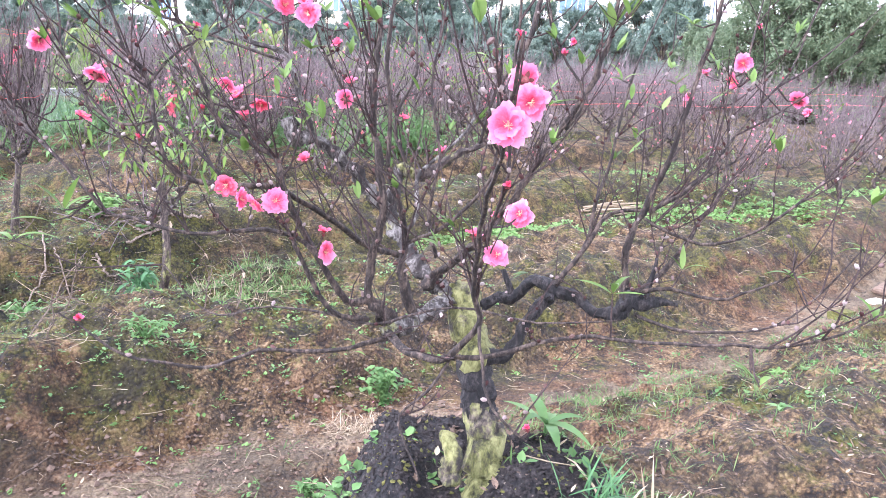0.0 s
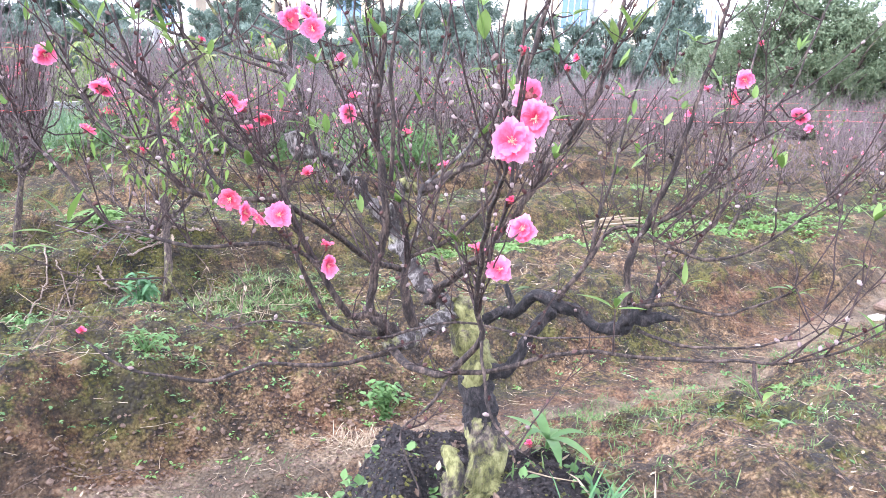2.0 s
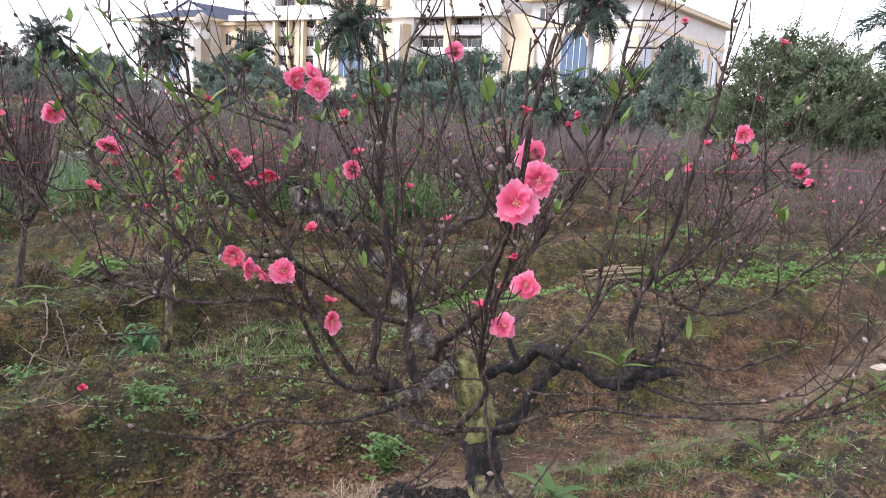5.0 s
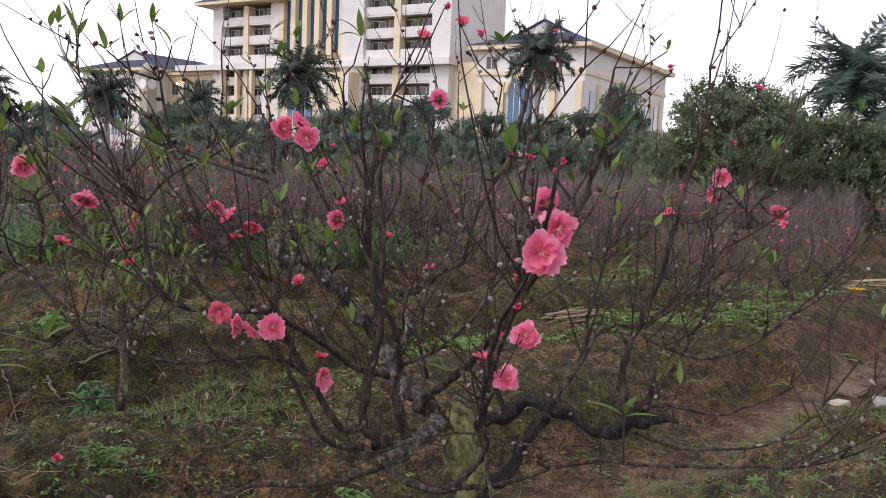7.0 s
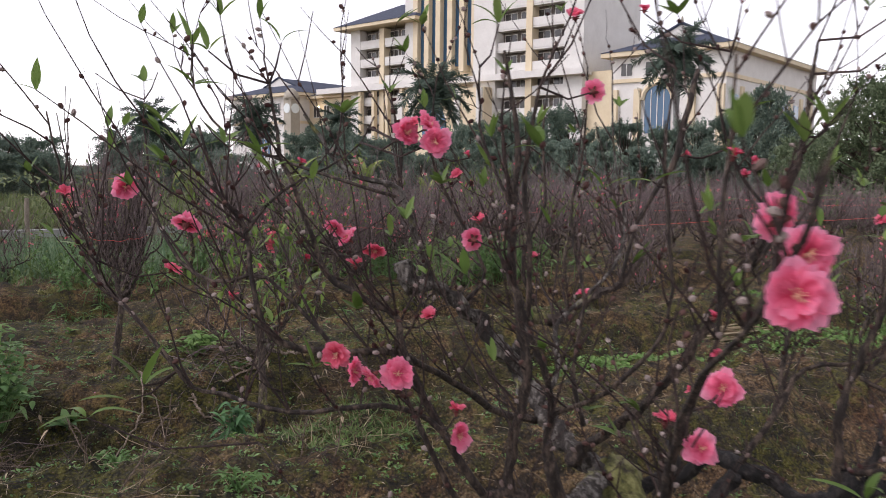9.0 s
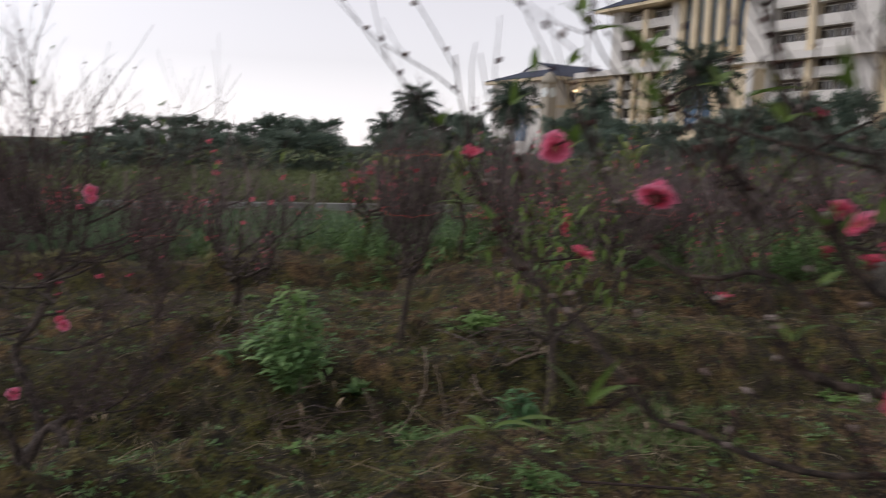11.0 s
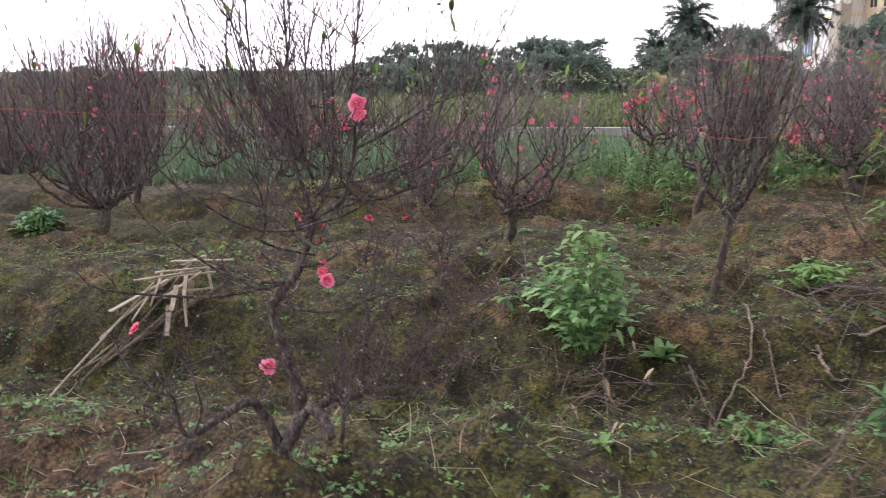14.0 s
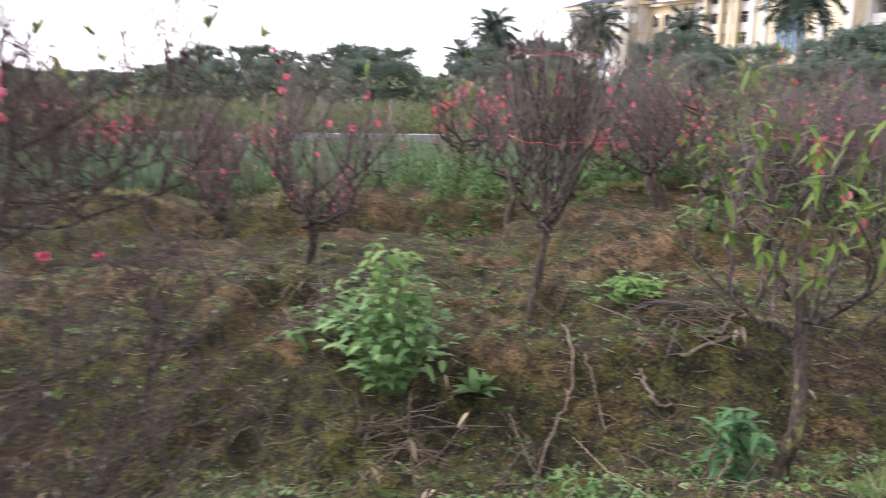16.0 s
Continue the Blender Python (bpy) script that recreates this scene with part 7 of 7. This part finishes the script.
def gablet_roof(u0, u1, v0, v1, z, rise, over_by=1.3):
    """A hipped roof whose ridge runs back from a small white gable over the front."""
    u0, u1, v0, v1 = u0 - over_by, u1 + over_by, v0 - over_by, v1 + over_by
    um, half, low = (u0 + u1) / 2, (u1 - u0) * 0.2, rise * 0.55
    vf, vb = v0 + 5.2, v1 - 6.0
    b = Build()
    pts = [(u0, v0, z), (u1, v0, z), (u1, v1, z), (u0, v1, z), (um - half, vf, z + low), (um + half, vf, z + low), (um, vf, z + rise), (um, vb, z + rise)]
    b.add([Vector(p) for p in pts], [(0, 1, 5, 4), (1, 2, 7, 6, 5), (2, 3, 7), (3, 0, 4, 6, 7), (3, 2, 1, 0)])
    roof = part("roof", b, ROOF_TILE, hotel, "blue-grey tiled roof with a small gable")
    g = Build()
    g.add([Vector((um - half, vf - 0.02, z + low)), Vector((um + half, vf - 0.02, z + low)), Vector((um, vf - 0.02, z + rise)), Vector((um - half, vf + 0.3, z + low)), Vector((um + half, vf + 0.3, z + low)), Vector((um, vf + 0.3, z + rise))],
          [(0, 1, 2), (5, 4, 3), (0, 3, 4, 1), (1, 4, 5, 2), (2, 5, 3, 0)])
    part("gable", g, WALL_WHITE, roof, "white gable end")
    for e in (-1, 1):
        r = Build()
        r.tube([(um + e * half * 1.08, vf - 0.1, z + low - 0.1), (um, vf - 0.1, z + rise + 0.12)], [0.2, 0.2], 5)
        part("barge_board", r, ROOF_TILE, roof)
    r = Build()
    r.tube([(um, vf, z + rise), (um, vf, z + rise + 0.5), (um, vf, z + rise + 1.0)], [0.25, 0.2, 0.08], 6)
    part("finial", r, SHADE_WALL, roof)
    block("eave", WALL_CREAM, u0 + 0.1, u1 - 0.1, v0 + 0.1, v1 - 0.1, z - 0.6, z - 0.02, roof)


def hip_roof(u0, u1, v0, v1, z, rise, over_by=1.2):
    b = Build()
    u0, u1, v0, v1 = u0 - over_by, u1 + over_by, v0 - over_by, v1 + over_by
    k = min(u1 - u0, v1 - v0) * 0.42
    if u1 - u0 > v1 - v0:
        r0, r1 = (u0 + k, (v0 + v1) / 2, z + rise), (u1 - k, (v0 + v1) / 2, z + rise)
    else:
        r0, r1 = ((u0 + u1) / 2, v0 + k, z + rise), ((u0 + u1) / 2, v1 - k, z + rise)
    c = [(u0, v0, z), (u1, v0, z), (u1, v1, z), (u0, v1, z)]
    if u1 - u0 > v1 - v0:
        f = [(0, 1, 5, 4), (1, 2, 5), (2, 3, 4, 5), (3, 0, 4), (3, 2, 1, 0)]
    else:
        f = [(0, 1, 4), (1, 2, 5, 4), (2, 3, 5), (3, 0, 4, 5), (3, 2, 1, 0)]
    b.add([Vector(p) for p in (*c, r0, r1)], f)
    roof = part("roof", b, ROOF_TILE, hotel, "blue-grey tiled hipped roof")
    block("eave", WALL_CREAM, u0 + 0.1, u1 - 0.1, v0 + 0.1, v1 - 0.1, z - 0.55, z - 0.02, roof)


def window(u, v, z, w, h, mat=DARK_PANE):
    fr = block("window", WALL_WHITE, u - w / 2 - 0.12, u + w / 2 + 0.12, v - 0.06, v + 0.1, z - 0.12, z + h + 0.12)
    block("pane", mat, u - w / 2, u + w / 2, v - 0.09, v - 0.04, z, z + h, fr)
    block("bar", WALL_WHITE, u - 0.05, u + 0.05, v - 0.12, v - 0.08, z, z + h, fr)


def balcony_front(u0, u1, z0, floors, bays, storey=3.15):
    """A recessed wall of windows behind parapets and cream piers."""
    block("wall", RECESS_SHADE, u0, u1, 1.4, 12, z0, z0 + floors * storey)
    step = (u1 - u0) / bays
    for f in range(floors):
        z = z0 + f * storey
        block("balcony", WALL_WHITE, u0 + 0.02, u1 - 0.02, -0.1, 1.38, z, z + 0.25)
        block("parapet", WALL_WHITE, u0 + 0.03, u1 - 0.03, -0.15, 0.05, z + 0.26, z + 1.45)
        for k in range(bays):
            window(u0 + step * (k + 0.5), 1.4, z + 0.6, step * 0.7, 2.1)
    for k in range(1, bays):
        if k % 2 == 0:
            block("pier", WALL_CREAM, u0 + step * k - 0.55, u0 + step * k + 0.55, -0.35, 1.39, z0, z0 + floors * storey)


def arch(u, v, z, w, h):
    """A round-headed blue window in a cream surround."""
    b = Build()
    ring = [(u - w / 2, z), (u + w / 2, z)] + [(u + w / 2 * math.cos(a), z + h - w / 2 + w / 2 * math.sin(a)) for a in np.linspace(0, math.pi, 13)]
    n = len(ring)
    b.add([Vector((p, v - 0.1, q)) for p, q in ring] + [Vector((p, v + 0.1, q)) for p, q in ring], [tuple(range(n))] + [(i, (i + 1) % n, (i + 1) % n + n, i + n) for i in range(n)])
    fr = part("arched_window", b, BLUE_GLASS, hotel, "round-headed blue glass window")
    b = Build()
    arc = [(u + (w / 2 + 0.35) * math.cos(a), v - 0.1, z + h - w / 2 + (w / 2 + 0.35) * math.sin(a)) for a in np.linspace(0, math.pi, 15)]
    b.tube(arc, [0.35] * 15, 6)
    part("surround", b, WALL_CREAM, fr)
    for k in range(1, 4):
        block("bar", WALL_WHITE, u - w / 2 + w * k / 4 - 0.05, u - w / 2 + w * k / 4 + 0.05, v - 0.16, v - 0.11, z, z + h - w * 0.15, fr)


# right tower, centre bay, left tower
block("wall", WALL_WHITE, -0.2, 3.0, -0.2, 16, 0, 34)
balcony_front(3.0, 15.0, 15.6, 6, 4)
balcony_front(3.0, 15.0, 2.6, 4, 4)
block("wall", WALL_WHITE, 15.0, 19.3, -0.6, 14, 0, 35, label="plain pale wall beside the glass bay")
block("wall", WALL_CREAM, 19.3, 32.0, 1.2, 14, 0, 36)
for k in range(5):
    u = 19.9 + k * 2.5
    block("glass_strip", BLUE_GLASS, u + 0.45, u + 1.95, 0.4, 1.15, 17.5, 34)
for k in range(6):
    u = 19.4 + k * 2.5
    block("pilaster", WALL_CREAM, u - 0.5, u + 0.5, -0.5, 1.16, 16.5, 35.5)
block("wall", WALL_WHITE, 32.0, 34.4, -0.3, 14, 0, 30)
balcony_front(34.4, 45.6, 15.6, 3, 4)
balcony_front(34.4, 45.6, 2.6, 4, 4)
block("wall", WALL_WHITE, 45.6, 48.0, -0.2, 16, 0, 25.6)
hip_roof(32.5, 48.0, 0, 14, 25.9, 4.5, 2.4)
block("ledge", WALL_WHITE, -1.0, 56.0, -1.6, 0.9, 14.55, 15.5, label="projecting pale cornice over the podium")
for k in range(4):
    block("pier", WALL_CREAM, 34.2 + k * 3.4, 34.8 + k * 3.4, -1.2, -0.4, 0, 14.5)
arch(70.5, -2.7, 3.0, 3.6, 6.4)


block("wall", WALL_CREAM, 15.5, 33.5, -2.6, 1.1, 0, 13.6, label="cream entrance front")
arch(25.5, -2.7, 5.4, 5.0, 5.8)
for u in (16.2, 20.6, 30.4, 32.9):
    block("pilaster", WALL_WHITE, u - 0.5, u + 0.5, -3.0, -2.62, 0, 13.5)
# connector and right wing
block("wall", WALL_CREAM, -4.8, -0.2, 1.0, 14, 0, 15)
block("wall", WALL_WHITE, -20.7, -4.8, 0, 35, 0, 16.4, label="white right wing wall")
gablet_roof(-20.7, -4.8, 0, 35, 17.0, 3.7, 1.3)
block("string_course", WALL_CREAM, -20.9, -4.6, -0.25, 35.2, 13.0, 13.5)
for k in range(4):
    window(-7.0 - 3.6 * k, -0.02, 13.9, 1.6, 1.6)
arch(-11.7, -0.12, 6.2, 3.6, 6.2)
for u in (-20.2, -16.4, -8.8, -5.4):
    block("pilaster", WALL_CREAM, u - 0.45, u + 0.45, -0.5, -0.02, 0, 12.1)
side = [(-20.7, 2 + 4.6 * k) for k in range(7)]
for u, v in side:
    b = Build()
    b.box((-20.82, v, 7.0), (-20.7, v + 1.8, 11.0))
    part("window", b, BLUE_GLASS, hotel)
    b = Build()
    b.box((-21.0, v + 2.4, 0), (-20.72, v + 3.3, 12.1))
    part("pilaster", b, WALL_CREAM, hotel)
# left wing with its clock turret
block("wall", WALL_CREAM, 48.0, 60.7, 0.6, 14, 0, 14.0)
hip_roof(47.0, 62.0, 0.6, 14, 14.6, 2.2, 0.9)
for k in range(4):
    window(49.5 + 3 * k, 0.56, 10.6, 1.5, 2.0)
block("wall", WALL_WHITE, 60.7, 81.4, -2.6, 22, 0, 14.6, label="white left wing wall")
gablet_roof(60.7, 81.4, -2.6, 22, 15.2, 3.6, 1.3)
for k in range(6):
    window(63.0 + 3.3 * k, -2.64, 11.4, 1.5, 1.9)
block("string_course", WALL_CREAM, 60.5, 81.6, -2.85, 22.2, 9.4, 9.9)
block("ledge", WALL_WHITE, 75.0, 82.6, -3.9, 22, 10.4, 11.0)
for k in range(3):
    b = Build()
    b.box((60.58, 1 + 4 * k, 11.2), (60.7, 3 + 4 * k, 13.2))
    part("window", b, DARK_PANE, hotel)
lamp = Build()
lamp.blob((57.2, -0.1, 12.4), 0.3, 0.8, random.Random(2))
part("wall_lamp", lamp, LAMP_GLOW, hotel, "small lit warm lamp under the eaves")
turret = block("turret", SHADE_WALL, 58.9, 61.0, -5.3, -3.2, 0, 13.7, label="square grey clock turret with domed cap")
b = Build()
b.tube([(59.95, -4.25, 13.7), (59.95, -4.25, 14.2), (59.95, -4.25, 14.9), (59.95, -4.25, 15.5), (59.95, -4.25, 15.8)], [1.5, 1.45, 1.2, 0.7, 0.2], 14)
part("dome", b, SHADE_WALL, turret, smooth=True)
for c, n in (((59.95, -5.4, 12.0), (0, 1, 0)), ((58.8, -4.25, 12.0), (1, 0, 0))):
    b = Build()
    c, n = Vector(c), Vector(n)
    b.tube([c, c + n * 0.12], [0.9, 0.9], 20)
    part("clock_face", b, CLOCK_FACE, turret, "round pale clock dial")
